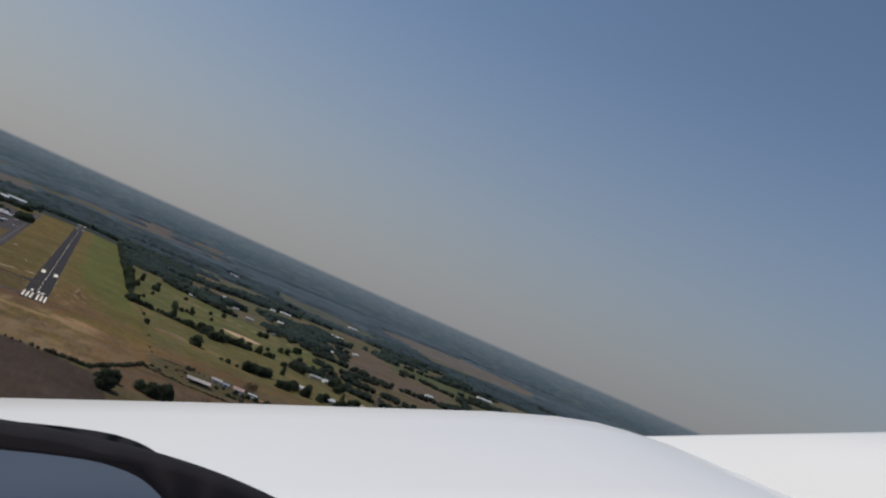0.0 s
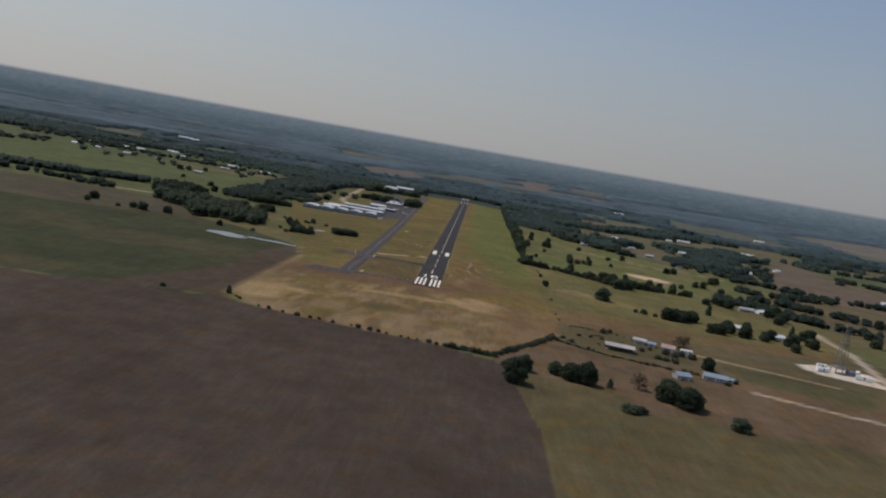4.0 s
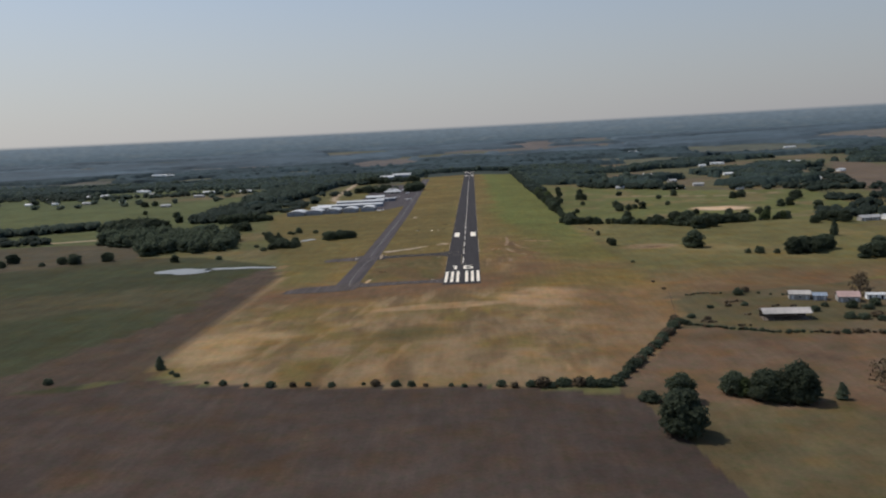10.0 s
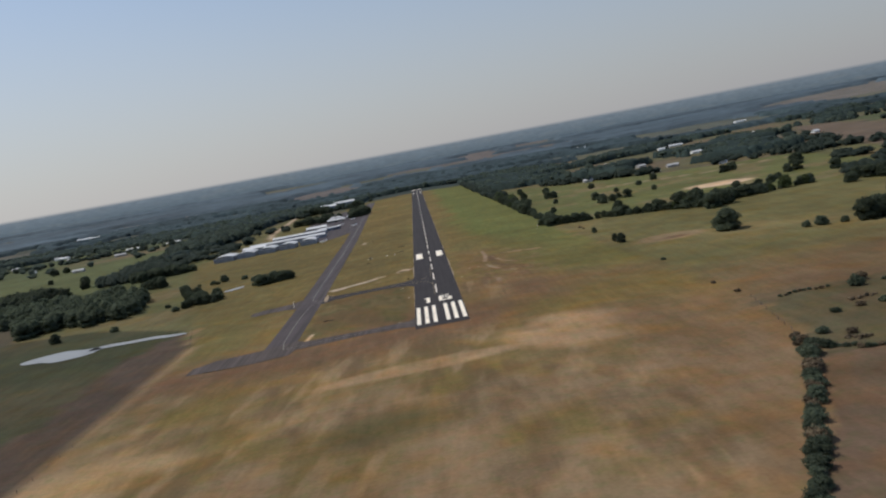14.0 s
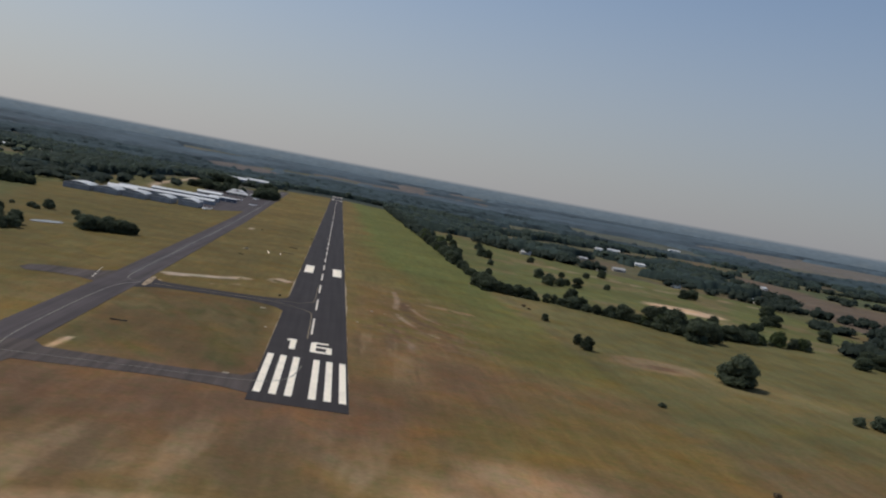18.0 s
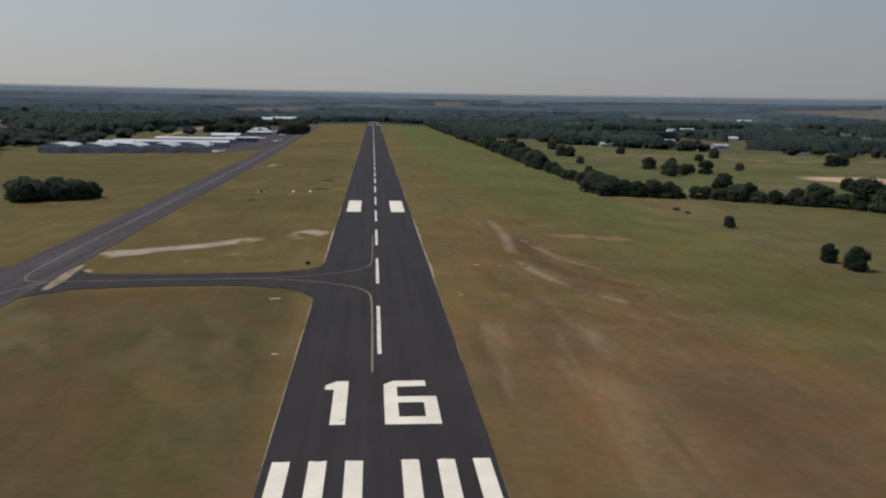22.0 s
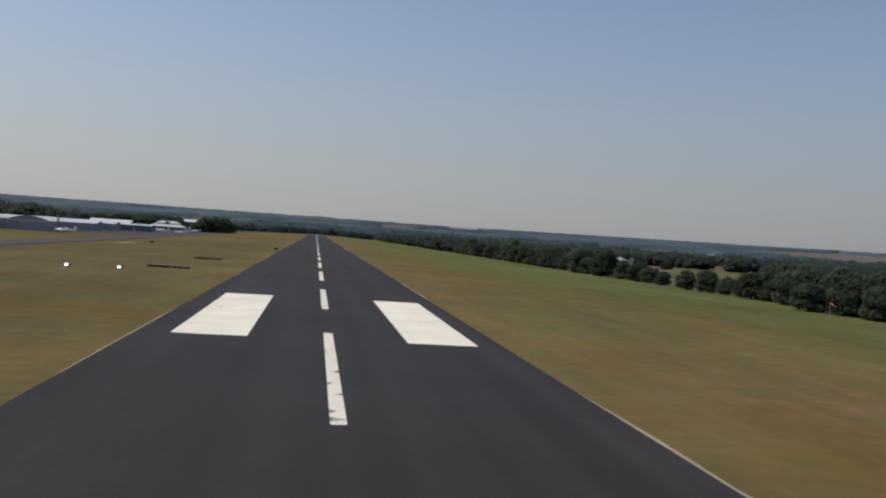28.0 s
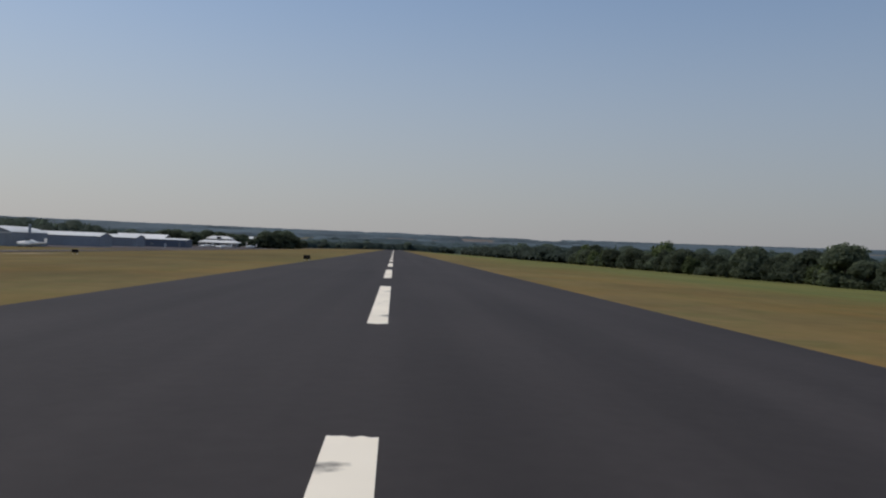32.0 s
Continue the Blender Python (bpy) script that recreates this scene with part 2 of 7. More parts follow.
def worn_paint(name, color, wear):
    """Road paint, worn through to the asphalt in flecks."""
    m, n, l, p = nodes_of(name)
    tc = n.new("ShaderNodeTexCoord")
    tex = n.new("ShaderNodeTexNoise")
    tex.inputs["Scale"].default_value, tex.inputs["Detail"].default_value = 0.8, 8.0
    l.new(tc.outputs["Object"], tex.inputs["Vector"])
    rng = n.new("ShaderNodeMapRange")
    rng.inputs["From Min"].default_value, rng.inputs["From Max"].default_value = wear - 0.04, wear + 0.04
    l.new(tex.outputs["Fac"], rng.inputs["Value"])
    mixer = n.new("ShaderNodeMix")
    mixer.data_type = 'RGBA'
    mixer.inputs["A"].default_value = (0.12, 0.11, 0.10, 1)
    mixer.inputs["B"].default_value = (*color, 1)
    l.new(rng.outputs[0], mixer.inputs["Factor"])
    c, _ = mul_noise(n, l, mixer.outputs["Result"], 0.25, 0.9, 1.08, tc.outputs["Object"], 4.0)
    l.new(c, p.inputs["Base Color"])
    p.inputs["Roughness"].default_value = 0.8
    return m


GROUND = cover_material()
ASPHALT = asphalt("runway_asphalt", (0.0375, 0.032, 0.031), 0.18)
OLD_ASPHALT = asphalt("taxiway_asphalt", (0.066, 0.054, 0.053), 0.26)
DUSTY_ASPHALT = asphalt("dusty_asphalt", (0.072, 0.057, 0.050), 0.32)
WHITE_PAINT = worn_paint("white_paint", (0.86, 0.765, 0.61), 0.275)
STREAKY_PAINT = worn_paint("streaky_white_paint", (0.78, 0.70, 0.57), 0.385)
YELLOW_PAINT = worn_paint("yellow_paint", (0.285, 0.215, 0.120), 0.40)
FADED_PAINT = worn_paint("faded_yellow_paint", (0.198, 0.180, 0.136), 0.46)
WORN_CENTRE = asphalt("worn_pale_asphalt", (0.078, 0.068, 0.068), 0.35)
DIRT = surface("pale_dirt", (0.36, 0.28, 0.185), 0.95, 1.5, 0.15, 0.25, 0.4)
TAN_DIRT = surface("tan_dirt", (0.275, 0.200, 0.122), 0.95, 1.2, 0.3, 0.3, 0.4)
CONCRETE = surface("concrete", (0.35, 0.30, 0.22), 0.9, 1.5, 0.1, 0.18)
BARK = surface("bark", (0.124, 0.099, 0.074), 0.95, 4.0, 0.8, 0.3, 0.5)
LEAF = foliage("oak_leaves", (0.083, 0.102, 0.068), (0.119, 0.141, 0.088), 0.60)
LEAF_CEDAR = foliage("cedar_leaves", (0.078, 0.098, 0.066), (0.114, 0.136, 0.086), 0.5)
LEAF_LIGHT = foliage("light_leaves", (0.060, 0.080, 0.034), (0.112, 0.137, 0.055))
LEAF_DRY = foliage("dry_brush", (0.068, 0.051, 0.033), (0.151, 0.113, 0.068), 0.1)
WOODS = foliage("woodland_canopy", (0.058, 0.079, 0.063), (0.082, 0.106, 0.081), 0.58)
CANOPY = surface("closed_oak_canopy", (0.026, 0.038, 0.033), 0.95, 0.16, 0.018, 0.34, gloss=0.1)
# haze is put into these two canopy colours: bluer, and paler farther out
FAR_WOODS = surface("haze_tinted_far_canopy", (0.055, 0.077, 0.091), 0.95, 0.02, 0.0035, 0.34, gloss=0.3)
MIDDLE_WOODS = surface("haze_tinted_middle_canopy", (0.036, 0.053, 0.057), 0.95, 0.05, 0.006, 0.34, gloss=0.15)
METAL_WALL = surface("blue_grey_metal_wall", (0.245, 0.262, 0.29), 0.6, 1.0, 0.08, 0.1, metal=0.0, spread=0.12)
HANGAR_ROOF = surface("pale_grey_metal_roof", (0.50, 0.50, 0.49), 0.6, 1.0, 0.08, 0.1, spread=0.1)
METAL_ROOF = surface("white_metal_roof", (0.62, 0.61, 0.59), 0.5, 1.0, 0.08, 0.08, spread=0.08)
GREY_ROOF = surface("grey_shingle_roof", (0.372, 0.360, 0.347), 0.8, 3.0, 0.2, 0.15, spread=0.2)
BLUE_WALL = surface("dark_blue_metal_wall", (0.095, 0.115, 0.155), 0.6, 1.0, 0.08, 0.12)
BLUE_ROOF = surface("blue_grey_roof", (0.25, 0.29, 0.34), 0.5, 2.0, 0.2, 0.12)
FARM_WALL = surface("dull_weathered_siding", (0.33, 0.31, 0.28), 0.85, 2.0, 0.3, 0.18)
TAN_ROOF = surface("rusty_pale_metal_roof", (0.42, 0.38, 0.34), 0.6, 0.8, 0.12, 0.25)
PINK_ROOF = surface("faded_red_roof", (0.40, 0.27, 0.235), 0.75, 2.0, 0.2, 0.15)
WHITE_WALL = surface("white_siding", (0.860, 0.856, 0.818), 0.7, 1.0, 0.15, 0.08, spread=0.06)
DARK_OPENING = surface("dark_opening", (0.02, 0.02, 0.022), 0.4, 1.0, 0.2, 0.2)
DARK_WOOD = surface("weathered_timber", (0.136, 0.105, 0.081), 0.9, 4.0, 0.4, 0.25)
STEEL = surface("galvanised_steel", (0.471, 0.471, 0.459), 0.45, 2.0, 0.3, 0.12, metal=0.5)
RUSTY_WIRE = surface("rusty_wire", (0.10, 0.075, 0.06), 0.7, 4.0, 0.5, 0.2, metal=0.3)
AIRCRAFT_WHITE = surface("white_aircraft_paint", (0.95, 0.92, 0.87), 0.22, 1.0, 0.6, 0.03)
RED_PAINT = surface("red_orange_cloth", (0.682, 0.124, 0.050), 0.8, 2.0, 0.5, 0.12)
BLACK_PLASTIC = surface("black_vinyl", (0.014, 0.011, 0.013), 0.8, 8.0, 1.0, 0.2, 0.1, gloss=0.2)
BLACK_BRUSH = surface("dark_cut_brush", (0.037, 0.032, 0.027), 0.95, 4.0, 0.8, 0.35, 0.5)
POND = surface("pond_water", (0.24, 0.23, 0.21), 0.3, 0.3, 0.05, 0.12)


# ---- mesh helpers ----
def mesh_from(name, verts, faces, material):
    me = bpy.data.meshes.new(name)
    me.from_pydata([tuple(v) for v in verts], [], faces)
    me.materials.append(material)
    me.update()
    return me


def part(name, bm, material, parent, label="", smooth=False):
    me = bpy.data.meshes.new(name)
    bm.normal_update()
    bm.to_mesh(me)
    bm.free()
    me.materials.append(material)
    if smooth:
        me.shade_smooth()
    ob = new(name, me)
    ob.parent = parent
    if label:
        tagged(ob, label)
    return ob


def part_mesh(name, me, parent, label=""):
    ob = new(name, me)
    ob.parent = parent
    if label:
        tagged(ob, label)
    return ob


def box_into(bm, x0, x1, y0, y1, z0, z1, bevel=0.0, m=None):
    r = bmesh.ops.create_cube(bm, size=1.0)["verts"]
    t = Matrix.Translation(((x0 + x1) / 2, (y0 + y1) / 2, (z0 + z1) / 2)) @ Matrix.Diagonal((x1 - x0, y1 - y0, z1 - z0, 1))
    bmesh.ops.transform(bm, matrix=(m @ t) if m else t, verts=r)
    if bevel:
        es = list({e for v in r for e in v.link_edges})
        bmesh.ops.bevel(bm, geom=es, offset=bevel, segments=2, affect='EDGES')
    return r


def box(x0, x1, y0, y1, z0, z1, bevel=0.0):
    bm = bmesh.new()
    box_into(bm, x0, x1, y0, y1, z0, z1, bevel)
    return bm


def rod_into(bm, a, b, ra, rb=None, sides=6):
    a, b = Vector(a), Vector(b)
    r = bmesh.ops.create_cone(bm, cap_ends=True, segments=sides, radius1=ra, radius2=ra if rb is None else rb, depth=(b - a).length)["verts"]
    q = (b - a).to_track_quat("Z", "Y").to_matrix().to_4x4()
    bmesh.ops.transform(bm, matrix=Matrix.Translation((a + b) / 2) @ q, verts=r)


def prism(profile, y0, y1):
    """A closed profile in x and z, drawn out along y."""
    bm = bmesh.new()
    n = len(profile)
    a = [bm.verts.new((x, y0, z)) for x, z in profile]
    b = [bm.verts.new((x, y1, z)) for x, z in profile]
    bm.faces.new(a)
    bm.faces.new(b[::-1])
    for i in range(n):
        bm.faces.new((a[i], b[i], b[(i + 1) % n], a[(i + 1) % n]))
    bmesh.ops.recalc_face_normals(bm, faces=bm.faces)
    return bm


def thing(name, x, y, z=None, turn=0.0, label="", category="", group="", kind=""):
    ob = new(name)
    ob.empty_display_size = 0.5
    ob.matrix_world = pose(x, y, terrain(x, y) if z is None else z, 0, 0, turn)
    return tagged(ob, label, category, group, kind)


# ---- the lie of the land ----
def smooth01(t):
    t = np.clip(t, 0, 1)
    return t * t * (3 - 2 * t)


def terrain_np(x, y):
    right = -2.6 * smooth01((x - 14) / 90.0)
    left = -1.6 * smooth01((-x - 11) / 100.0)
    far = 60.0 * smooth01((np.hypot(x, y - 300) - 1450) / 2250.0)
    return right + left + far


def terrain(x, y):
    return float(terrain_np(np.array([float(x)]), np.array([float(y)]))[0])


def hash_np(i, j, seed):
    h = (i.astype(np.int64) * 374761393 + j.astype(np.int64) * 668265263 + seed * 974634777) & 0x7fffffff
    h = ((h ^ (h >> 13)) * 1274126177) & 0x7fffffff
    return ((h ^ (h >> 16)) & 0xffff) / 65535.0


def value_noise(x, y, size, seed):
    u, v = x / size, y / size
    i, j = np.floor(u), np.floor(v)
    fu, fv = smooth01(u - i), smooth01(v - j)
    a, b = hash_np(i, j, seed), hash_np(i + 1, j, seed)
    c, d = hash_np(i, j + 1, seed), hash_np(i + 1, j + 1, seed)
    return (a * (1 - fu) + b * fu) * (1 - fv) + (c * (1 - fu) + d * fu) * fv


def fractal(x, y, size, seed):
    return (value_noise(x, y, size, seed) + 0.5 * value_noise(x, y, size / 2.1, seed + 7) + 0.25 * value_noise(x, y, size / 4.3, seed + 13)) / 1.75


def inside(x, y, pts):
    """Signed-like mask of a polygon: True inside."""
    res = np.zeros(x.shape, bool)
    n = len(pts)
    for k in range(n):
        (xa, ya), (xb, yb) = pts[k], pts[(k + 1) % n]
        if ya == yb:
            continue
        hit = ((ya > y) != (yb > y)) & (x < (xb - xa) * (y - ya) / (yb - ya) + xa)
        res ^= hit
    return res


def along(x, y, pts, width):
    """1 on a polyline, falling to 0 at its width."""
    best = np.full(x.shape, 1e9)
    for (xa, ya), (xb, yb) in zip(pts[:-1], pts[1:]):
        dx, dy = xb - xa, yb - ya
        t = np.clip(((x - xa) * dx + (y - ya) * dy) / (dx * dx + dy * dy), 0, 1)
        best = np.minimum(best, np.hypot(x - xa - t * dx, y - ya - t * dy))
    return smooth01(1.3 - best / width)


def blob(x, y, cx, cy, rx, ry, turn=0.0):
    c, s = math.cos(radians(turn)), math.sin(radians(turn))
    u, v = (x - cx) * c + (y - cy) * s, -(x - cx) * s + (y - cy) * c
    return np.hypot(u / rx, v / ry)


AIRFIELD = [(-122, -160), (-97, -181), (-62, -190), (24, -205), (56, -203), (98, -110), (108, -60), (108, 60), (100, 316), (102, 1480), (-110, 1480), (-250, 560), (-215, 400), (-135, 125), (-122, 60)]
PLOWED = [(-1500, -1500), (-1500, -240), (-600, -215), (-200, -196), (-139, -182), (-120, -170), (-97, -182), (-62, -190), (24, -205), (60, -215), (75, -330), (75, -1500)]
GREEN_CROP = [(-1500, -240), (-600, -215), (-200, -196), (-139, -182), (-125, -60), (-130, 60), (-140, 122), (-215, 185), (-275, 200), (-330, 165), (-400, 132), (-1500, 60)]
BROWN_STRIP = [(-190, -190), (-120, -170), (-121, 60), (-137, 110), (-152, 60), (-150, -60)]
FALLOW_LEFT = [(-1500, 60), (-400, 132), (-330, 165), (-275, 200), (-300, 300), (-390, 325), (-900, 300), (-1500, 260)]
PASTURE_RIGHT = [(100, 316), (295, 278), (390, 330), (440, 600), (300, 690), (190, 820), (102, 1000)]
PASTURE_MID = [(108, -50), (108, 60), (100, 316), (295, 278), (330, 200), (400, 150), (372, -10), (300, -20), (230, -20), (150, -55)]
FARM_YARD = [(98, -108), (131, -134), (205, -146), (420, -160), (400, 20), (300, -10), (150, -45), (108, -40)]
FARM_OLIVE = [(60, -230), (79, -223), (108, -227), (122, -224), (126, -262), (150, -250), (200, -262), (420, -250), (420, -500), (60, -500)]
YARD_GREEN = [(95, -119), (131, -125), (166, -121), (205, -112), (200, -92), (165, -72), (150, -52), (121, -48), (104, -66)]
FARM_BROWN = [(56, -203), (98, -110), (131, -135), (210, -140), (290, -150), (420, -160), (420, -500), (60, -500)]
FIELD_RIGHT = [(778, 1330), (796, 1205), (729, 916), (839, 827), (628, 449), (467, 340), (478, 503), (581, 834)]
GREEN_RIGHT = [(858, 1261), (1196, 1285), (1073, 1005), (870, 900), (760, 1000)]
FIELD_RIGHT_NEAR = [(420, 180), (640, 120), (800, 420), (560, 500), (450, 420)]


FAR_FIELDS = [(290, 3340, 120, 250), (560, 3370, 100, 240), (-250, 2050, 130, 60), (620, 3700, 420, 170), (900, 2150, 200, 280), (1650, 2500, 400, 330), (-310, 2450, 130, 260), (330, 2050, 160, 80), (-900, 2500, 360, 90), (250, 3000, 420, 90), (-1500, 3100, 500, 110), (900, 3200, 480, 90), (1900, 1700, 320, 130), (-1300, 1900, 300, 80), (2300, 2900, 520, 140)]


def far_mask(x, y):
    """Where the far country is open: a mosaic of clearings, wider to the right of the runway."""
    return 0.72 * fractal(x, y, 560, 27) + 0.28 * fractal(x, y, 170, 77) + 0.05 * smooth01((x - 200) / 500.0)


def wood_limit(x):
    """How much of the middle woods stays open, more to the right."""
    return 0.40 + 0.13 * smooth01((x - 180) / 100.0) + 0.10 * smooth01((x - 420) / 250.0)


def cover_np(x, y):
    """The colour of what grows or lies at each place, with haze tinted into the far ground."""
    n1, n2, n3 = fractal(x, y, 90, 3), fractal(x, y, 28, 5), fractal(x, y, 300, 9)
    n5 = fractal(x * 0.7 + y * 0.25, y * 0.45, 5.5, 61)
    n6 = fractal(x * 0.9 + y * 0.3, y * 0.6 - x * 0.2, 2.6, 67)
    jx, jy = x + (n2 - 0.5) * 8, y + (fractal(x, y, 28, 11) - 0.5) * 8
    col = np.zeros(x.shape + (3,))

    def put(mask, rgb):
        k = np.clip(mask, 0, 1)[..., None]
        col[:] = col * (1 - k) + np.array(rgb) * k

    put(np.ones(x.shape), (0.105, 0.112, 0.050))
    put(smooth01((n1 - 0.45) * 4), (0.135, 0.118, 0.060))
    # woods' floor far away, its colour made bluer to carry the haze
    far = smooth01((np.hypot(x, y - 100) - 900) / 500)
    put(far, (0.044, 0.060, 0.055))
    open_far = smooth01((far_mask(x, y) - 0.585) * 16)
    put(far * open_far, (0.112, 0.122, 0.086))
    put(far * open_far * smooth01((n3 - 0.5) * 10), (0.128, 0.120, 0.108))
    # far fields, their colours greyed towards the haze
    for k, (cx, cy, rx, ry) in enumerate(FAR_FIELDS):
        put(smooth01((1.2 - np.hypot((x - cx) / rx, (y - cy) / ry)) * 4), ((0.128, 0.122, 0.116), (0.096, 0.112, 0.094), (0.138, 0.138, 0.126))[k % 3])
    open_mid = smooth01((wood_limit(x) - fractal(x, y, 120, 17)) * 20 + 0.5) * smooth01((x - 230) / 60) * smooth01((y - 500) / 100) * smooth01((1800 - y) / 100)
    put(open_mid, (0.104, 0.108, 0.062))
    put(open_mid * smooth01((n1 - 0.5) * 8), (0.128, 0.110, 0.072))
    put(inside(jx, jy, PASTURE_RIGHT) * 1.0, (0.110, 0.126, 0.050))
    put(inside(jx, jy, PASTURE_RIGHT) * smooth01((n2 - 0.52) * 5), (0.15, 0.135, 0.068))
    put(inside(jx, jy, PASTURE_MID) * 1.0, (0.124, 0.120, 0.052))
    put(inside(jx, jy, PASTURE_MID) * smooth01((n1 - 0.5) * 4), (0.155, 0.135, 0.062))
    put(inside(jx, jy, PASTURE_MID) * smooth01((62 - y) / 75) * (0.55 + 0.5 * n2), (0.138, 0.092, 0.052))
    put(inside(jx, jy, FIELD_RIGHT) * 1.0, (0.126, 0.106, 0.080))
    put(inside(jx, jy, GREEN_RIGHT) * 1.0, (0.085, 0.105, 0.056))
    put(inside(jx, jy, FIELD_RIGHT_NEAR) * 1.0, (0.118, 0.105, 0.062))
    put(inside(jx, jy, FARM_BROWN) * 1.0, (0.126, 0.093, 0.060))
    put(inside(jx, jy, FARM_BROWN) * smooth01((n2 - 0.5) * 5), (0.100, 0.078, 0.046))
    put(inside(jx, jy, FARM_BROWN) * smooth01((n1 - 0.52) * 6) * 0.6, (0.142, 0.101, 0.062))
    put(inside(jx, jy, FARM_OLIVE) * (0.7 + 0.4 * n2), (0.098, 0.088, 0.046))
    put(along(x, y, [(121, -222), (124, -236), (124, -262), (122, -300)], 3.0) * 0.8, (0.070, 0.070, 0.036))
    put(along(x, y, [(116, -126), (118, -142), (125, -165), (140, -178)], 2.5) * 0.6, (0.085, 0.060, 0.042))
    put(inside(jx, jy, FARM_YARD) * 1.0, (0.112, 0.092, 0.055))
    put(inside(jx, jy, FARM_YARD) * smooth01((n2 - 0.48) * 5) * 0.7, (0.088, 0.086, 0.046))
    put(inside(jx, jy, YARD_GREEN) * (0.40 + 0.3 * n2), (0.074, 0.076, 0.038))
    put(inside(jx, jy, YARD_GREEN) * smooth01((n2 - 0.56) * 7) * 0.7, (0.105, 0.074, 0.046))
    put(inside(jx, jy, [(214, -90), (330, -105), (300, -160), (226, -140)]) * 0.8, (0.078, 0.078, 0.040))
    put(inside(jx, jy, FALLOW_LEFT) * 1.0, (0.080, 0.074, 0.050))
    put(inside(jx, jy, [(-1500, 260), (-900, 300), (-390, 325), (-300, 300), (-270, 430), (-300, 640), (-420, 1240), (-600, 1400), (-780, 1460), (-900, 1400), (-1500, 1330)]) * (0.55 + 0.6 * n1), (0.088, 0.110, 0.050))
    put(smooth01((1.2 - blob(x, y, -520, 1120, 110, 130)) * 2) * smooth01((n1 - 0.3) * 4) * 0.8, (0.140, 0.112, 0.070))
    put(inside(jx, jy, [(-262, 740), (-180, 730), (-178, 1060), (-205, 1380), (-262, 1380)]) * 1.0, (0.112, 0.112, 0.052))
    put(inside(x + (n2 - 0.5) * 3, y + (n1 - 0.5) * 3, GREEN_CROP) * 1.0, (0.049, 0.057, 0.031))
    put(inside(jx, jy, GREEN_CROP) * smooth01((n1 - 0.52) * 5) * 0.7, (0.074, 0.068, 0.040))
    put(inside(jx, jy, BROWN_STRIP) * 0.9, (0.074, 0.058, 0.045))
    put(inside(x + (n2 - 0.5) * 3, y + (n1 - 0.5) * np.where(x < -160, 30, 3), PLOWED) * 1.0, (0.066, 0.054, 0.044))
    # the airfield: olive turf, redder and drier towards the runway's start, greener to the right
    air = inside(jx, jy, AIRFIELD) * 1.0
    put(air, (0.150, 0.120, 0.046))
    put(air * smooth01((n2 - 0.48) * 4) * 0.6, (0.165, 0.130, 0.062))
    put(air * smooth01((-x - 82) / 20) * (0.5 + 0.5 * n1), (0.122, 0.114, 0.046))
    put(air * smooth01((44 - np.abs(x)) / 26) * smooth01((y - 160) / 100) * (0.35 + 0.6 * n2) * np.where(x > 0, 0.55, 1.0), (0.144, 0.122, 0.052))
    put(air * smooth01((x - 58 + 37 * smooth01((y - 260) / 90) + 26 * (n2 - 0.5)) / 24) * smooth01((y - 130) / 160), (0.112, 0.136, 0.046))
    put(air * smooth01((n1 - 0.5) * 5) * smooth01((y - 150) / 100) * 0.4, (0.112, 0.120, 0.043))
    put(air * smooth01((62 - x) / 20) * smooth01((x - 11) / 4) * smooth01((y - 90) / 30) * smooth01((255 - y) / 70) * smooth01((n2 - 0.34) * 5) * 0.6, (0.160, 0.106, 0.052))
    put(air * smooth01((19 - x) / 6) * smooth01((x - 10) / 2) * smooth01((y - 150) / 100) * 0.8, (0.148, 0.122, 0.053))
    put(air * smooth01((x - 30) / 40) * smooth01((y - 20) / 60) * 0.6, (0.120, 0.130, 0.046))
    put(air * smooth01((95 - np.abs(y - 45)) / 80) * smooth01((n1 - 0.25) * 3) * smooth01((75 - np.abs(x - 10)) / 40) * 0.85, (0.150, 0.098, 0.058))
    put(air * smooth01((60 - np.abs(y + 10)) / 60) * smooth01((n1 - 0.3) * 3), (0.138, 0.092, 0.054))
    put(air * smooth01((x - 10) / 20) * smooth01((70 - np.abs(x - 60)) / 40) * smooth01((45 - np.abs(y - 60)) / 60) * 0.8, (0.145, 0.098, 0.054))
    put(air * smooth01((-60 - y) / 40) * smooth01((n2 - 0.30) * 3.0), (0.200, 0.152, 0.086))
    put(air * smooth01((-25 - y) / 30) * smooth01((n1 - 0.40) * 4.0) * 0.8, (0.190, 0.142, 0.080))
    tufts, wisps = fractal(x * 0.9 + y * 0.1, y * 0.32, 9, 71), fractal(x - y * 0.15, y * 0.22, 6.5, 73)
    put(air * smooth01((-2 - y) / 30) * smooth01((tufts - 0.50) * 5) * 0.6, (0.116, 0.086, 0.049))
    put(air * smooth01((-8 - y) / 30) * smooth01((wisps - 0.53) * 6) * 0.55, (0.245, 0.185, 0.106))
    put(air * smooth01(1.25 - blob(x, y, -20, -118, 26, 16, 10)) * smooth01((n2 - 0.2) * 3), (0.115, 0.098, 0.044))
    put(air * smooth01((1.3 - blob(x, y, 48, -45, 26, 26)) * 2) * smooth01((n2 - 0.15) * 3), (0.285, 0.205, 0.115))
    put(air * smooth01((1.3 - blob(x, y, -10, -62, 34, 7, 5)) * 2) * smooth01((n2 - 0.2) * 3), (0.27, 0.198, 0.110))
    put(air * smooth01((1.2 - blob(x, y, -100, -120, 24, 34, -25)) * 2) * smooth01((n2 - 0.15) * 3), (0.265, 0.200, 0.105))
    put(air * smooth01((x - 48) / 22) * smooth01((10 - y) / 50) * (0.6 + 0.4 * n2), (0.150, 0.104, 0.058))
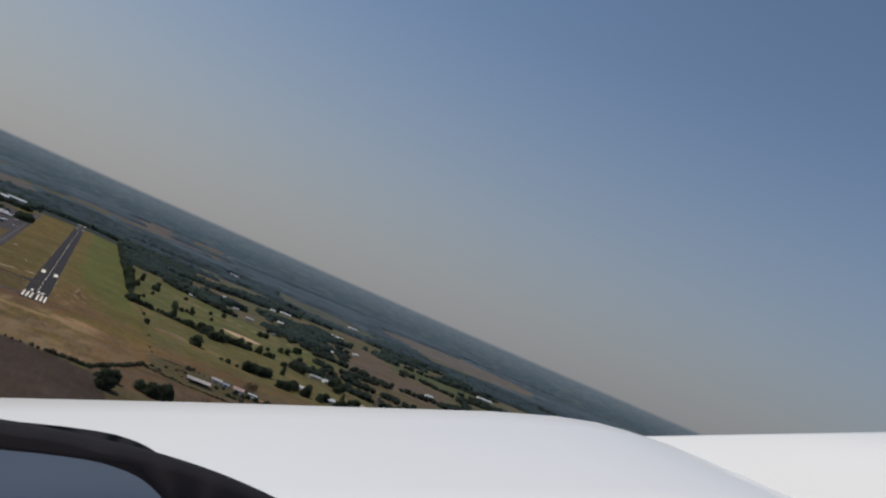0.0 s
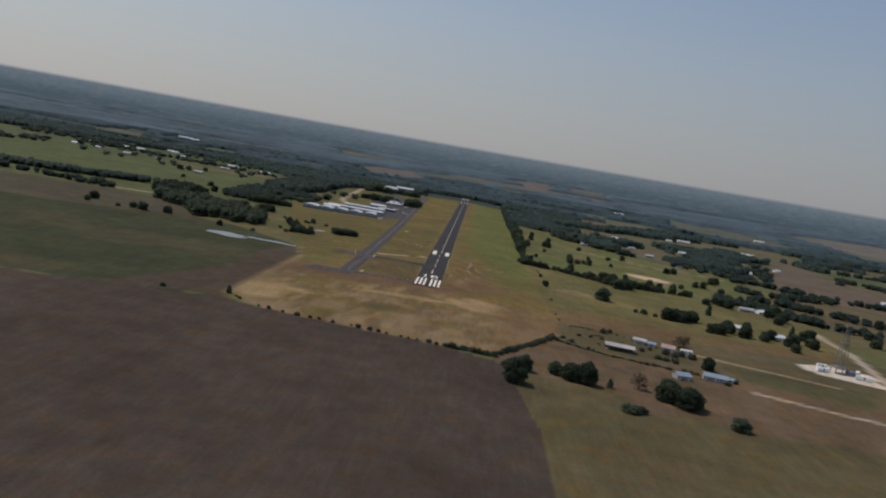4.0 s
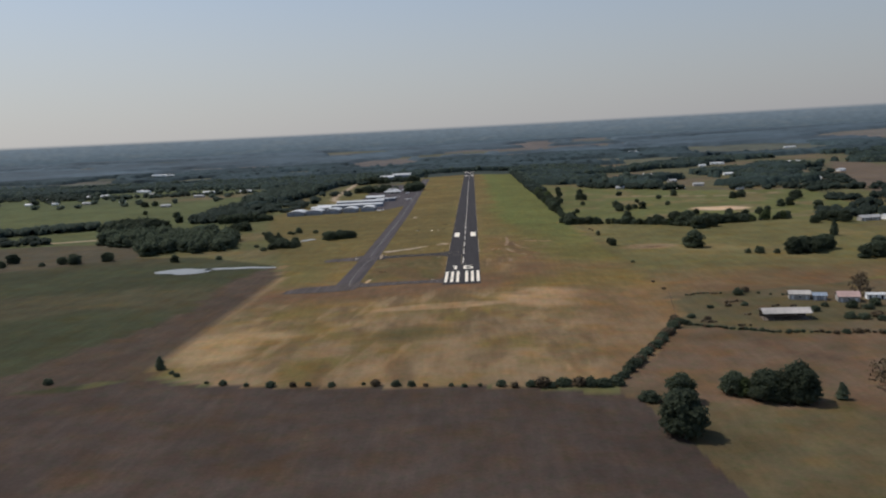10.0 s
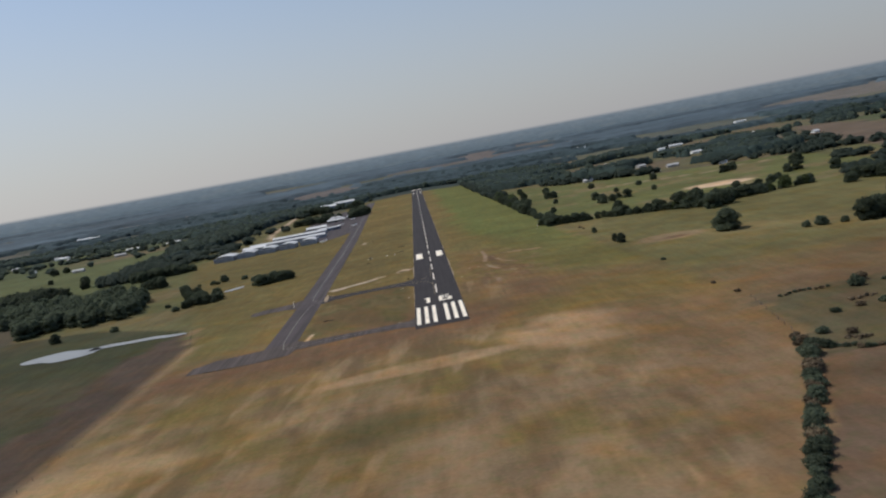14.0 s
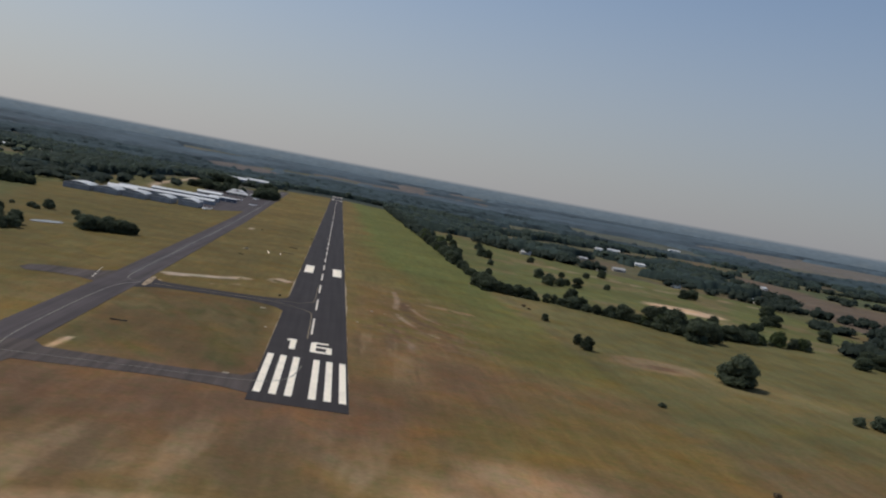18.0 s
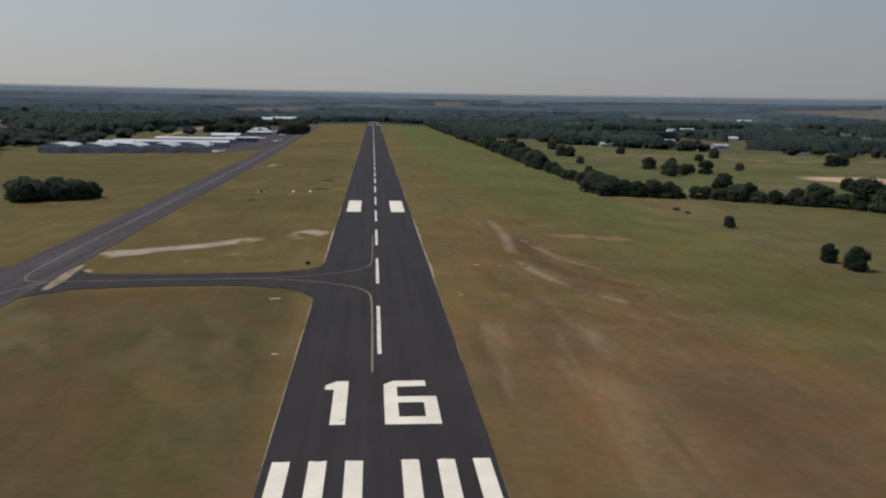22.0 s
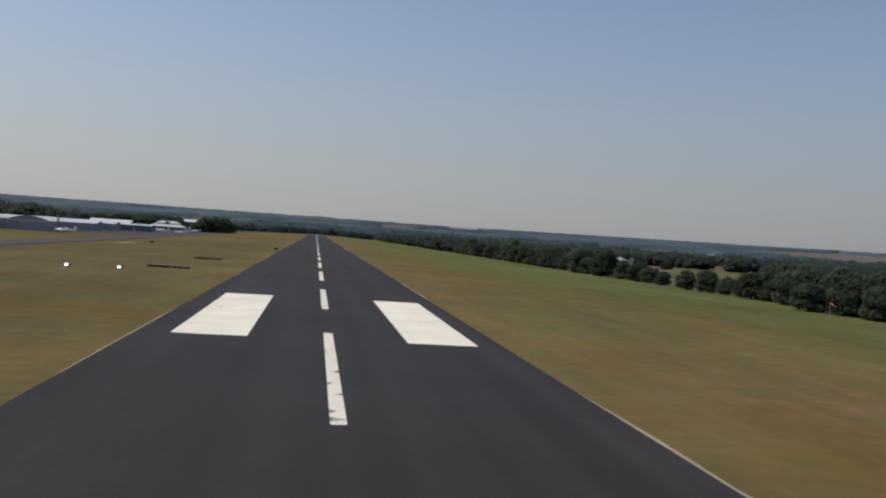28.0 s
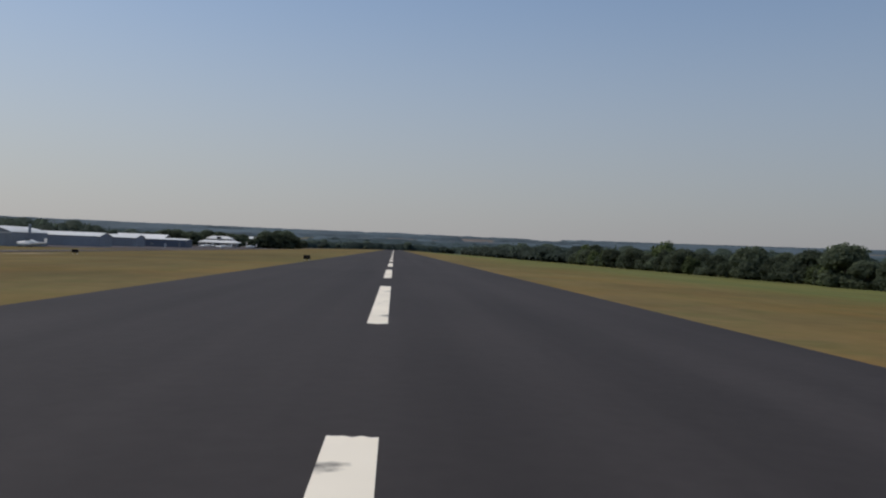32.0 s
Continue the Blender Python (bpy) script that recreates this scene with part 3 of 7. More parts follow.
    put(air * smooth01((x - 52) / 16) * smooth01((-40 - y) / 30) * smooth01((n1 - 0.35) * 4) * 0.8, (0.205, 0.148, 0.082))
    # the infield by the runway's start: darker, brown, with slanting greener streaks
    infield = air * smooth01((x + 66) / 8) * smooth01((-12 - x) / 6) * smooth01((y - 16) / 14) * smooth01((128 - y) / 10)
    slant = fractal(x * 0.9 + y * 0.5, y * 0.16 - x * 0.2, 9, 83)
    put(infield * 0.9, (0.112, 0.084, 0.042))
    put(infield * smooth01((slant - 0.46) * 7) * 0.8, (0.090, 0.088, 0.038))
    put(infield * smooth01((slant - 0.60) * 9) * 0.6, (0.150, 0.118, 0.060))
    straw = air * smooth01((x - 12) / 4) * smooth01((40 - x) / 12) * smooth01((y - 30) / 14) * smooth01((112 - y) / 24)
    put(straw * smooth01((fractal(x * 1.15 - y * 0.05, y * 0.11, 5.2, 91) - 0.47) * 7) * 0.8, (0.198, 0.148, 0.082))
    put(straw * smooth01((fractal(x * 1.15 - y * 0.05, y * 0.09, 4.1, 95) - 0.56) * 8) * 0.6, (0.098, 0.072, 0.042))
    put(air * smooth01((-13 - x) / 8) * smooth01((y - 120) / 60) * (0.45 + 0.55 * n2) * smooth01((900 - y) / 500), (0.117, 0.101, 0.043))
    # bare ruts and scrapes beside the runway
    put(along(x, y, [(38, 184), (36.5, 162), (38, 146), (42, 136), (50, 127)], 3.0) * 0.7 * smooth01(n5 * 4 - 1), (0.100, 0.070, 0.048))
    put(along(x, y, [(35, 216), (35, 190), (32.5, 164), (33, 141), (36, 130), (41, 118), (46, 112)], 1.5) * smooth01(n5 * 5 - 0.9) * smooth01(n6 * 6 - 1.4), (0.26, 0.205, 0.135))
    put(along(x, y, [(39, 181), (40, 172), (42, 160), (45, 151), (50, 144), (57, 137)], 1.3) * smooth01(n5 * 5 - 1.0) * smooth01(n6 * 6 - 1.5), (0.24, 0.185, 0.12))
    put(along(x, y, [(30, 128), (36, 112), (45, 100)], 1.4) * smooth01(n5 * 6 - 2.4) * smooth01(n6 * 6 - 2.2), (0.23, 0.165, 0.10))
    put(along(x, y, [(24, 122), (30, 108), (38, 98)], 2.2) * smooth01(n6 * 7 - 3.0) * 0.7, (0.104, 0.066, 0.044))
    put(air * smooth01((x - 20) / 10) * smooth01((60 - x) / 12) * smooth01((y - 80) / 20) * smooth01((136 - y) / 14) * smooth01((n5 - 0.45) * 7) * 0.7, (0.135, 0.088, 0.050))
    put(air * smooth01((x - 14) / 6) * smooth01((80 - x) / 20) * smooth01((y - 70) / 30) * smooth01((230 - y) / 30) * smooth01((n6 - 0.56) * 8) * 0.5, (0.190, 0.135, 0.078))
    put(along(x, y, [(29, 108), (33, 92), (32, 78)], 1.5) * smooth01((n2 - 0.3) * 3), (0.22, 0.165, 0.105))
    put(smooth01((1.2 - blob(x, y, 55, 193, 7, 4)) * 2) * smooth01(n6 * 7 - 2.0), (0.25, 0.188, 0.105))
    put(smooth01((1.2 - blob(x, y, 66, 191, 6, 4.5)) * 2) * smooth01(n6 * 7 - 2.0), (0.26, 0.195, 0.11))
    put(along(x, y, [(-59, 443), (-53, 449)], 1.5), (0.40, 0.33, 0.24))
    put(along(x, y, [(-64, 158), (-53, 166), (-42, 170.5), (-32, 179)], 3.6) * smooth01(n5 * 6 - 1.7) * smooth01(n6 * 5 - 0.8), (0.40, 0.355, 0.27))
    put(along(x, y, [(-44, 150), (-36, 154), (-30, 162)], 2.5) * smooth01(n6 * 6 - 2.8) * 0.6, (0.24, 0.19, 0.125))
    put(along(x, y, [(-62, 122), (-61, 131), (-60, 142)], 1.3), (0.48, 0.37, 0.24))
    put(along(x, y, [(-59, 22), (-58, 33)], 1.2), (0.40, 0.31, 0.20))
    put(smooth01((1.25 - blob(x, y, 139, 140, 19, 13)) * 3) * smooth01(n2 * 5 - 0.9), (0.205, 0.158, 0.088))
    put(smooth01((1.0 - blob(x, y, 140, 136, 10, 6)) * 3), (0.140, 0.098, 0.058))
    put(smooth01((1.2 - blob(x, y, -17.5, 189, 4.5, 10, -25)) * 2) * smooth01(n5 * 6 - 2.0) * smooth01(n6 * 5 - 1.3), (0.42, 0.35, 0.26))
    put(smooth01((1.2 - blob(x, y, -27, 150, 5, 6)) * 2) * smooth01((n2 - 0.35) * 3) * 0.6, (0.24, 0.19, 0.12))
    put(along(x, y, [(108, 316), (109, 60), (110, -42)], 2.0) * 0.22, (0.085, 0.070, 0.042))
    put(along(x, y, [(-122, -160), (-121, 60), (-135, 122)], 2.5) * 0.8, (0.22, 0.165, 0.095))
    put(along(x, y, [(-120, 190), (-104, 184), (-90, 177)], 2.2) * smooth01(n5 * 5 - 1.8) * 0.5, (0.070, 0.060, 0.034))
    put(smooth01((1.2 - blob(x, y, -58, 163, 6, 4)) * 2) * smooth01(n6 * 6 - 1.6), (0.40, 0.335, 0.25))
    # roads, yards and scrapes of pale caliche
    put(along(x, y, [(388, 156), (383, 60), (368, -16), (350, -100), (330, -200)], 4.5), (0.42, 0.38, 0.31))
    put(along(x, y, [(204, -75), (228, -83), (300, -104)], 2.2), (0.36, 0.29, 0.20))
    put(along(x, y, [(219, -167), (273, -185), (420, -215)], 2.5), (0.42, 0.37, 0.29))
    put(inside(jx * 0.5 + x * 0.5, y, [(295, -40), (304, -63), (350, -80), (356, -30), (330, -19)]) * 1.0, (0.58, 0.53, 0.44))
    put(smooth01((1.15 - blob(x, y, 270, 405, 30, 22, -20)) * 3) * smooth01((n2 - 0.1) * 4), (0.48, 0.37, 0.25))
    put(along(x, y, [(-445, 352), (-390, 366)], 6), (0.36, 0.30, 0.21))
    put(along(x, y, [(-262, 1500), (-240, 1200), (-224, 900), (-213, 820), (-195, 760), (-150, 745)], 4.5), (0.44, 0.37, 0.28))
    put(along(x, y, [(420, 560), (360, 590), (320, 560), (200, 640)], 3.5) * 0.7, (0.33, 0.28, 0.2))
    return col


def grid_lines(parts):
    out = []
    for a, b, s in parts:
        out += list(np.arange(a, b, s))
    out.append(parts[-1][1])
    return np.array(out)


GX = grid_lines([(-4000, -900, 100), (-900, -420, 20), (-420, -96, 6), (-96, -66, 1.6), (-66, 72, 0.85), (72, 84, 1.6), (84, 480, 6), (480, 900, 14), (900, 4000, 100)])
GY = grid_lines([(-1500, -330, 65), (-330, -120, 4), (-120, 40, 1.7), (40, 218, 0.95), (218, 420, 5), (420, 900, 12), (900, 1700, 25), (1700, 4000, 80)])
gx, gy = np.meshgrid(GX, GY)
gz = terrain_np(gx, gy)
nx, ny = len(GX), len(GY)
idx = np.arange(nx * ny).reshape(ny, nx)
quads = np.stack([idx[:-1, :-1], idx[:-1, 1:], idx[1:, 1:], idx[1:, :-1]], -1).reshape(-1, 4)
ground_mesh = bpy.data.meshes.new("ground")
ground_mesh.vertices.add(nx * ny)
ground_mesh.vertices.foreach_set("co", np.stack([gx, gy, gz], -1).astype(np.float32).ravel())
ground_mesh.loops.add(len(quads) * 4)
ground_mesh.loops.foreach_set("vertex_index", quads.ravel().astype(np.int32))
ground_mesh.polygons.add(len(quads))
ground_mesh.polygons.foreach_set("loop_start", np.arange(0, len(quads) * 4, 4, dtype=np.int32))
ground_mesh.update(calc_edges=True)
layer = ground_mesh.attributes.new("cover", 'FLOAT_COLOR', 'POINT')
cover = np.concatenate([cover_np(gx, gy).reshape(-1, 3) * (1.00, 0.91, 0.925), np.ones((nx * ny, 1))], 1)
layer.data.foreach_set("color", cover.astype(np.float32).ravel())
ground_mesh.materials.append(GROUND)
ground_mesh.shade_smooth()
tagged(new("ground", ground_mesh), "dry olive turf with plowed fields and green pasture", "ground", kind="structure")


# ---- pavements ----
def ribbon(pts, widths, lift, material, name, step=20.0):
    """A flat strip with a slight thickness that follows a polyline over the land."""
    verts, faces = [], []
    dense = []
    for (a, b), (wa, wb) in zip(zip(pts[:-1], pts[1:]), zip(widths[:-1], widths[1:])):
        k = max(1, int(math.hypot(b[0] - a[0], b[1] - a[1]) / step))
        for i in range(k):
            t = i / k
            dense.append((a[0] + (b[0] - a[0]) * t, a[1] + (b[1] - a[1]) * t, wa + (wb - wa) * t))
    dense.append((*pts[-1], widths[-1]))
    for i, (x, y, w) in enumerate(dense):
        a, b = dense[max(0, i - 1)], dense[min(len(dense) - 1, i + 1)]
        d = Vector((b[0] - a[0], b[1] - a[1], 0)).normalized()
        s = Vector((-d.y, d.x, 0))
        for k in (0.5, 0.18, -0.18, -0.5):
            q = Vector((x, y, 0)) + s * (w * k)
            verts.append((q.x, q.y, terrain(q.x, q.y) + lift))
    for i in range(len(dense) - 1):
        for k in range(3):
            a = i * 4 + k
            faces.append((a, a + 4, a + 5, a + 1))
    rim = [i * 4 for i in range(len(dense))] + [i * 4 + 3 for i in range(len(dense))][::-1]
    base = len(verts)
    for r in rim:
        v = verts[r]
        verts.append((v[0], v[1], v[2] - 0.3))
    for i in range(len(rim)):
        j = (i + 1) % len(rim)
        faces.append((rim[i], rim[j], base + j, base + i))
    me = mesh_from(name, verts, faces, material)
    bm = bmesh.new()
    bm.from_mesh(me)
    bmesh.ops.recalc_face_normals(bm, faces=bm.faces)
    bm.to_mesh(me)
    bm.free()
    return me


RUNWAY_END = 1668.0
runway = new("runway", ribbon([(-0.12, -1), (-0.12, RUNWAY_END)], [22.5, 22.5], 0.10, ASPHALT, "runway"))
tagged(runway, "long dark asphalt runway with worn white markings", "runway", kind="structure")
TAXI = [(-70.5, 3), (-70.5, 125), (-75.5, 505), (-88, 1000), (-98, 1400)]
taxiway = new("taxiway", ribbon(TAXI, [14, 13.5, 14, 15, 16], 0.08, OLD_ASPHALT, "taxiway"))
tagged(taxiway, "grey weathered asphalt taxiway beside the runway", "taxiway", kind="structure")


def flat_shape(pts, lift, material, name):
    """A filled outline, laid on the land."""
    bm = bmesh.new()
    vs = [bm.verts.new((x, y, terrain(x, y) + lift)) for x, y in pts]
    f = bm.faces.new(vs)
    bmesh.ops.triangulate(bm, faces=[f])
    bm.normal_update()
    if sum(f.normal.z for f in bm.faces) < 0:
        bmesh.ops.reverse_faces(bm, faces=bm.faces)
    me = bpy.data.meshes.new(name)
    bm.to_mesh(me)
    bm.free()
    me.materials.append(material)
    return me


conn_pts = [(-11.3, 112.5), (-12.2, 115), (-14, 118.5), (-18, 121.8), (-24, 124), (-30, 125), (-45, 125), (-56, 124), (-64, 118), (-64, 146), (-58, 138.5), (-45, 136.5), (-30, 136.5), (-20, 137.2), (-14.5, 139.5), (-12, 143), (-11.3, 147)]
tagged(new("taxiway_link", flat_shape(conn_pts, 0.09, ASPHALT, "taxiway_link")), "dark asphalt link from runway to taxiway with rounded corners", "taxiway", kind="structure")
entry_pts = [(-11.3, 4), (-18, 6.5), (-30, 8), (-62, 7), (-64, -1), (-78, -3), (-106, -1), (-106, 10), (-98, 18), (-78, 20), (-64, 26), (-60, 20.5), (-30, 17.5), (-14, 18.5), (-11.3, 24)]
tagged(new("taxiway_entry", flat_shape(entry_pts, 0.085, DUSTY_ASPHALT, "taxiway_entry")), "weathered asphalt link and run-up pad at the runway's start", "taxiway", kind="structure")
stub_pts = [(-77, 119), (-84, 123.5), (-92, 124.5), (-101, 122), (-105, 127), (-104, 135), (-98, 139.5), (-84, 141.5), (-77, 150)]
tagged(new("taxiway_stub", flat_shape(stub_pts, 0.085, DUSTY_ASPHALT, "taxiway_stub")), "short weathered asphalt stub off the taxiway", "taxiway", kind="structure")
apron_pts = [(-83, 640), (-105, 585), (-128, 580), (-150, 700), (-165, 800), (-186, 1180), (-120, 1210), (-96, 1120), (-86, 800)]
tagged(new("apron", flat_shape(apron_pts, 0.06, OLD_ASPHALT, "apron")), "grey asphalt apron in front of the hangars", "apron", kind="structure")

# a band of tan dirt swept across the junction
tagged(new("dirt_band", ribbon([(-61.6, 124), (-61.9, 132), (-62.6, 141), (-62.6, 148)], [1.3, 2.5, 2.2, 0.8], 0.13, TAN_DIRT, "dirt_band", 2.0)), "band of tan dirt across the taxiway junction", "dirt", kind="structure")
# edges of bare dirt along the pavements
rng = random.Random(4)


def ragged_edge(side, y0, y1):
    verts, faces = [], []
    y, k = y0, 0
    x = side * 11.2 - 0.12
    while y <= y1:
        here, there = np.array([side * 50.0]), np.array([y])
        w = 0.02 + 1.1 * max(0.0, float(fractal(here, there, 34, 8)[0]) - 0.45) + 0.35 * float(fractal(here, there, 5, 18)[0]) * (1.0 if 130 < y < 200 else 0.35)
        w *= 1.6 if side > 0 and 95 < y < 205 else 1.0
        verts += [(x, y, 0.06), (x + side * w, y, 0.045)]
        if k:
            faces.append((2 * k - 2, 2 * k - 1, 2 * k + 1, 2 * k))
        y += 1.5
        k += 1
    return mesh_from("runway_edge", verts, faces, DIRT)


for side, y0, y1 in ((1, -2, 1600), (-1, 24, 110), (-1, 148, 1600)):
    e = part_mesh("runway_edge", ragged_edge(side, y0, y1), runway, "thin strip of pale bare dirt")


def mark(x0, x1, y0, y1, parent, material, name, lift=0.112):
    """A painted bar with slightly uneven ends."""
    n = 6
    bm = bmesh.new()
    low = [bm.verts.new((x0 + (x1 - x0) * i / n, y0 + rng.uniform(-0.08, 0.08), lift)) for i in range(n + 1)]
    top = [bm.verts.new((x0 + (x1 - x0) * i / n, y1 + rng.uniform(-0.08, 0.08), lift)) for i in range(n + 1)]
    for i in range(n):
        bm.faces.new((low[i], low[i + 1], top[i + 1], top[i]))
    return part(name, bm, material, parent)


markings = thing("runway_markings", 0, 0, 0, label="worn white paint markings on the runway", category="runway markings", kind="structure")
for k in range(3):
    a = 1.85 + k * 3.50
    for s in (-1, 1):
        x0, x1 = sorted((s * a, s * (a + 1.72)))
        mark(x0, x1, 6.1, 45.4, markings, WHITE_PAINT, "threshold_bar")
        mark(x0, x1, 1622, 1660, markings, WHITE_PAINT, "threshold_bar")
for s in (-1, 1):
    x0, x1 = sorted((s * 4.9, s * 9.4))
    mark(x0, x1, 233.5, 264.8, markings, WHITE_PAINT, "aiming_block")
    mark(x0, x1, 1420, 1450, markings, WHITE_PAINT, "aiming_block")
starts = [(79.9, 107.5), (125.3, 151.8), (169.7, 194.8), (211.3, 236.8), (253.3, 276.7), (293.3, 317.8), (331.8, 355.1)]
y = 368.0
while y < 1590:
    starts.append((y, y + 23.0))
    y += 38.0
for a, b in starts:
    mark(-0.30, 0.30, a, b, markings, STREAKY_PAINT, "centreline_stripe")

# the designator, 1 and 6, in block strokes
one = bmesh.new()
for q in ([(-5.6, 54.5), (-3.9, 54.5), (-3.9, 68.6), (-5.4, 68.6), (-6.7, 67.2), (-6.7, 65.6), (-5.6, 65.6)],):
    one.faces.new([one.verts.new((x, y, 0.113)) for x, y in q])
part("numeral_1", one, WHITE_PAINT, markings)
six = bmesh.new()
for q in ([(0.4, 54.4), (2.0, 56.6), (2.0, 66.4), (0.4, 67.2)], [(0.4, 54.4), (6.6, 54.4), (5.0, 56.6), (2.0, 56.6)], [(6.6, 54.4), (6.6, 63.0), (5.0, 61.0), (5.0, 56.6)],
          [(2.0, 61.0), (5.0, 61.0), (6.6, 63.0), (2.0, 63.0)], [(0.4, 67.2), (2.0, 66.4), (5.6, 66.6), (5.6, 68.6), (1.6, 68.6)]):
    six.faces.new([six.verts.new((x, y, 0.113)) for x, y in q])
part("numeral_6", six, WHITE_PAINT, markings)


def line_paint(pts, w, lift, parent, name, material=None):
    verts, faces = [], []
    for i, (x, y) in enumerate(pts):
        a, b = pts[max(0, i - 1)], pts[min(len(pts) - 1, i + 1)]
        d = Vector((b[0] - a[0], b[1] - a[1], 0)).normalized()
        for k in (-0.5, 0.5):
            px, py = x - d.y * w * k, y + d.x * w * k
            verts.append((px, py, terrain(px, py) + lift))
        if i:
            faces.append((2 * i - 2, 2 * i, 2 * i + 1, 2 * i - 1))
    return part_mesh(name, mesh_from(name, verts, faces, material or YELLOW_PAINT), parent)


taxi_lines = thing("taxiway_lines", 0, 0, 0, label="faded yellow taxi guide lines", category="pavement lines", kind="structure")
def rounded(pts, steps=6):
    out = [pts[0]]
    for a, b, c in zip(pts[:-2], pts[1:-1], pts[2:]):
        for i in range(steps + 1):
            t = i / steps
            p, q = [(a[k] + b[k]) / 2 for k in (0, 1)], [(b[k] + c[k]) / 2 for k in (0, 1)]
            out.append(tuple((1 - t) ** 2 * p[k] + 2 * t * (1 - t) * b[k] + t * t * q[k] for k in (0, 1)))
    return out + [pts[-1]]


line_paint(rounded([(-1.0, 72), (-1.0, 112), (-1.8, 119), (-6, 124.5), (-18, 130), (-40, 131), (-64, 131)]), 0.26, 0.118, taxi_lines, "guide_line")
line_paint(rounded([(-1.0, 186), (-1.0, 150), (-1.6, 142), (-6, 136), (-18, 131.2), (-30, 131.0)]), 0.2, 0.122, taxi_lines, "guide_line")
line_paint(rounded([(-64, 131), (-70, 133), (-71.6, 150), (-73, 320), (-75.5, 505), (-88, 1000), (-97, 1380)]), 0.35, 0.10, taxi_lines, "guide_line", FADED_PAINT)
line_paint(rounded([(-71.5, 150), (-73, 320), (-75.5, 505), (-88, 1000), (-97, 1380)]), 3.6, 0.092, taxi_lines, "worn_strip", WORN_CENTRE)
for k in range(5):
    x, y = -80.2 - 0.75 * k, 127.5 + 5.4 * k
    line_paint([(x, y), (x - 0.3, y + 2.2)], 0.5, 0.105, taxi_lines, "edge_dash", STREAKY_PAINT)
line_paint(rounded([(-68, 13), (-70.6, 30), (-70.8, 118), (-64, 131)]), 0.35, 0.105, taxi_lines, "guide_line", FADED_PAINT)
line_paint(rounded([(-1.0, 36), (-3, 20), (-12, 13), (-60, 13), (-68, 13)]), 0.3, 0.116, taxi_lines, "guide_line", FADED_PAINT)


# ---- trees ----
def ico(level):
    bm = bmesh.new()
    bmesh.ops.create_icosphere(bm, subdivisions=level, radius=1.0)
    bm.verts.index_update()
    v = np.array([p.co[:] for p in bm.verts])
    f = np.array([[p.index for p in t.verts] for t in bm.faces])
    bm.free()
    return v, f


ICO1, ICO2 = ico(1), ico(2)


def lobes_of(r, kind):
    """Centres and radii of the lumps that make up a crown of unit height and width."""
    out = []
    if kind == "cedar":
        for k in range(7):
            z = 0.12 + 0.8 * k / 6
            rad = 0.34 * (1 - (k / 6) ** 1.4) + 0.08
            out.append((r.uniform(-0.06, 0.06), r.uniform(-0.06, 0.06), z, rad, rad * 0.75))
        return out
    n = 15 if kind == "oak" else 8
    for k in range(n):
        a = k * 2.4 + r.uniform(-0.5, 0.5)
        d = 0.30 * math.sqrt((k + 0.3) / n) * r.uniform(0.8, 1.15)
        z = 0.42 + 0.34 * (1 - (d / 0.34) ** 2) + r.uniform(-0.20, 0.10)
        rad = r.uniform(0.16, 0.25)
        out.append((d * math.cos(a), d * math.sin(a), z, rad, rad * r.uniform(0.75, 1.0)))
    if kind == "oak":
        for k in range(7):
            a = k * 0.9 + r.uniform(-0.2, 0.2)
            out.append((0.27 * math.cos(a), 0.27 * math.sin(a), r.uniform(0.12, 0.26), r.uniform(0.17, 0.23), r.uniform(0.15, 0.20)))
    if kind == "bush":
        out = [(x, y, z * 0.62, a, b) for x, y, z, a, b in out]
        for k in range(6):
            a = k * 1.05
            out.append((0.26 * math.cos(a), 0.26 * math.sin(a), r.uniform(0.12, 0.22), 0.2, 0.17))
    return out


def crown_arrays(seed, kind, leaves, core):
    """Leaf clumps over lumpy cores, of unit height and width."""
    r = np.random.RandomState(seed)
    rr = random.Random(seed)
    vs, fs, count = [], [], 0
    for x, y, z, a, b in lobes_of(rr, kind):
        v, f = core
        p = v * np.array([a, a, b]) * 0.84
        p = p * (1 + r.uniform(-0.30, 0.22, (len(p), 1))) + np.array([x, y, z])
        vs.append(p)
        fs += [tuple(q) for q in f + count]
        count += len(p)
        if not leaves:
            continue
        n = r.normal(size=(leaves, 3))
        n[:, 2] = np.where(n[:, 2] < -0.5, -n[:, 2], n[:, 2])
        n /= np.linalg.norm(n, axis=1)[:, None]
        c = np.array([x, y, z]) + n * np.array([a, a, b]) * r.uniform(0.8, 1.2, (leaves, 1))
        t = np.cross(n + r.normal(scale=0.6, size=n.shape), r.normal(size=n.shape))
        t /= np.linalg.norm(t, axis=1)[:, None]
        u = np.cross(n, t)
        s = r.uniform(0.022, 0.05, (leaves, 1))
        q = np.stack([c - t * s - u * s * 0.7, c + t * s * 0.9 - u * s * 0.5 + n * s * 0.4, c + t * s + u * s * 0.8, c - t * s * 0.8 + u * s + n * s * 0.5], 1)
        vs.append(q.reshape(-1, 3))
        fs += [tuple(range(count + 4 * i, count + 4 * i + 4)) for i in range(leaves)]
        count += leaves * 4
    return np.concatenate(vs), fs


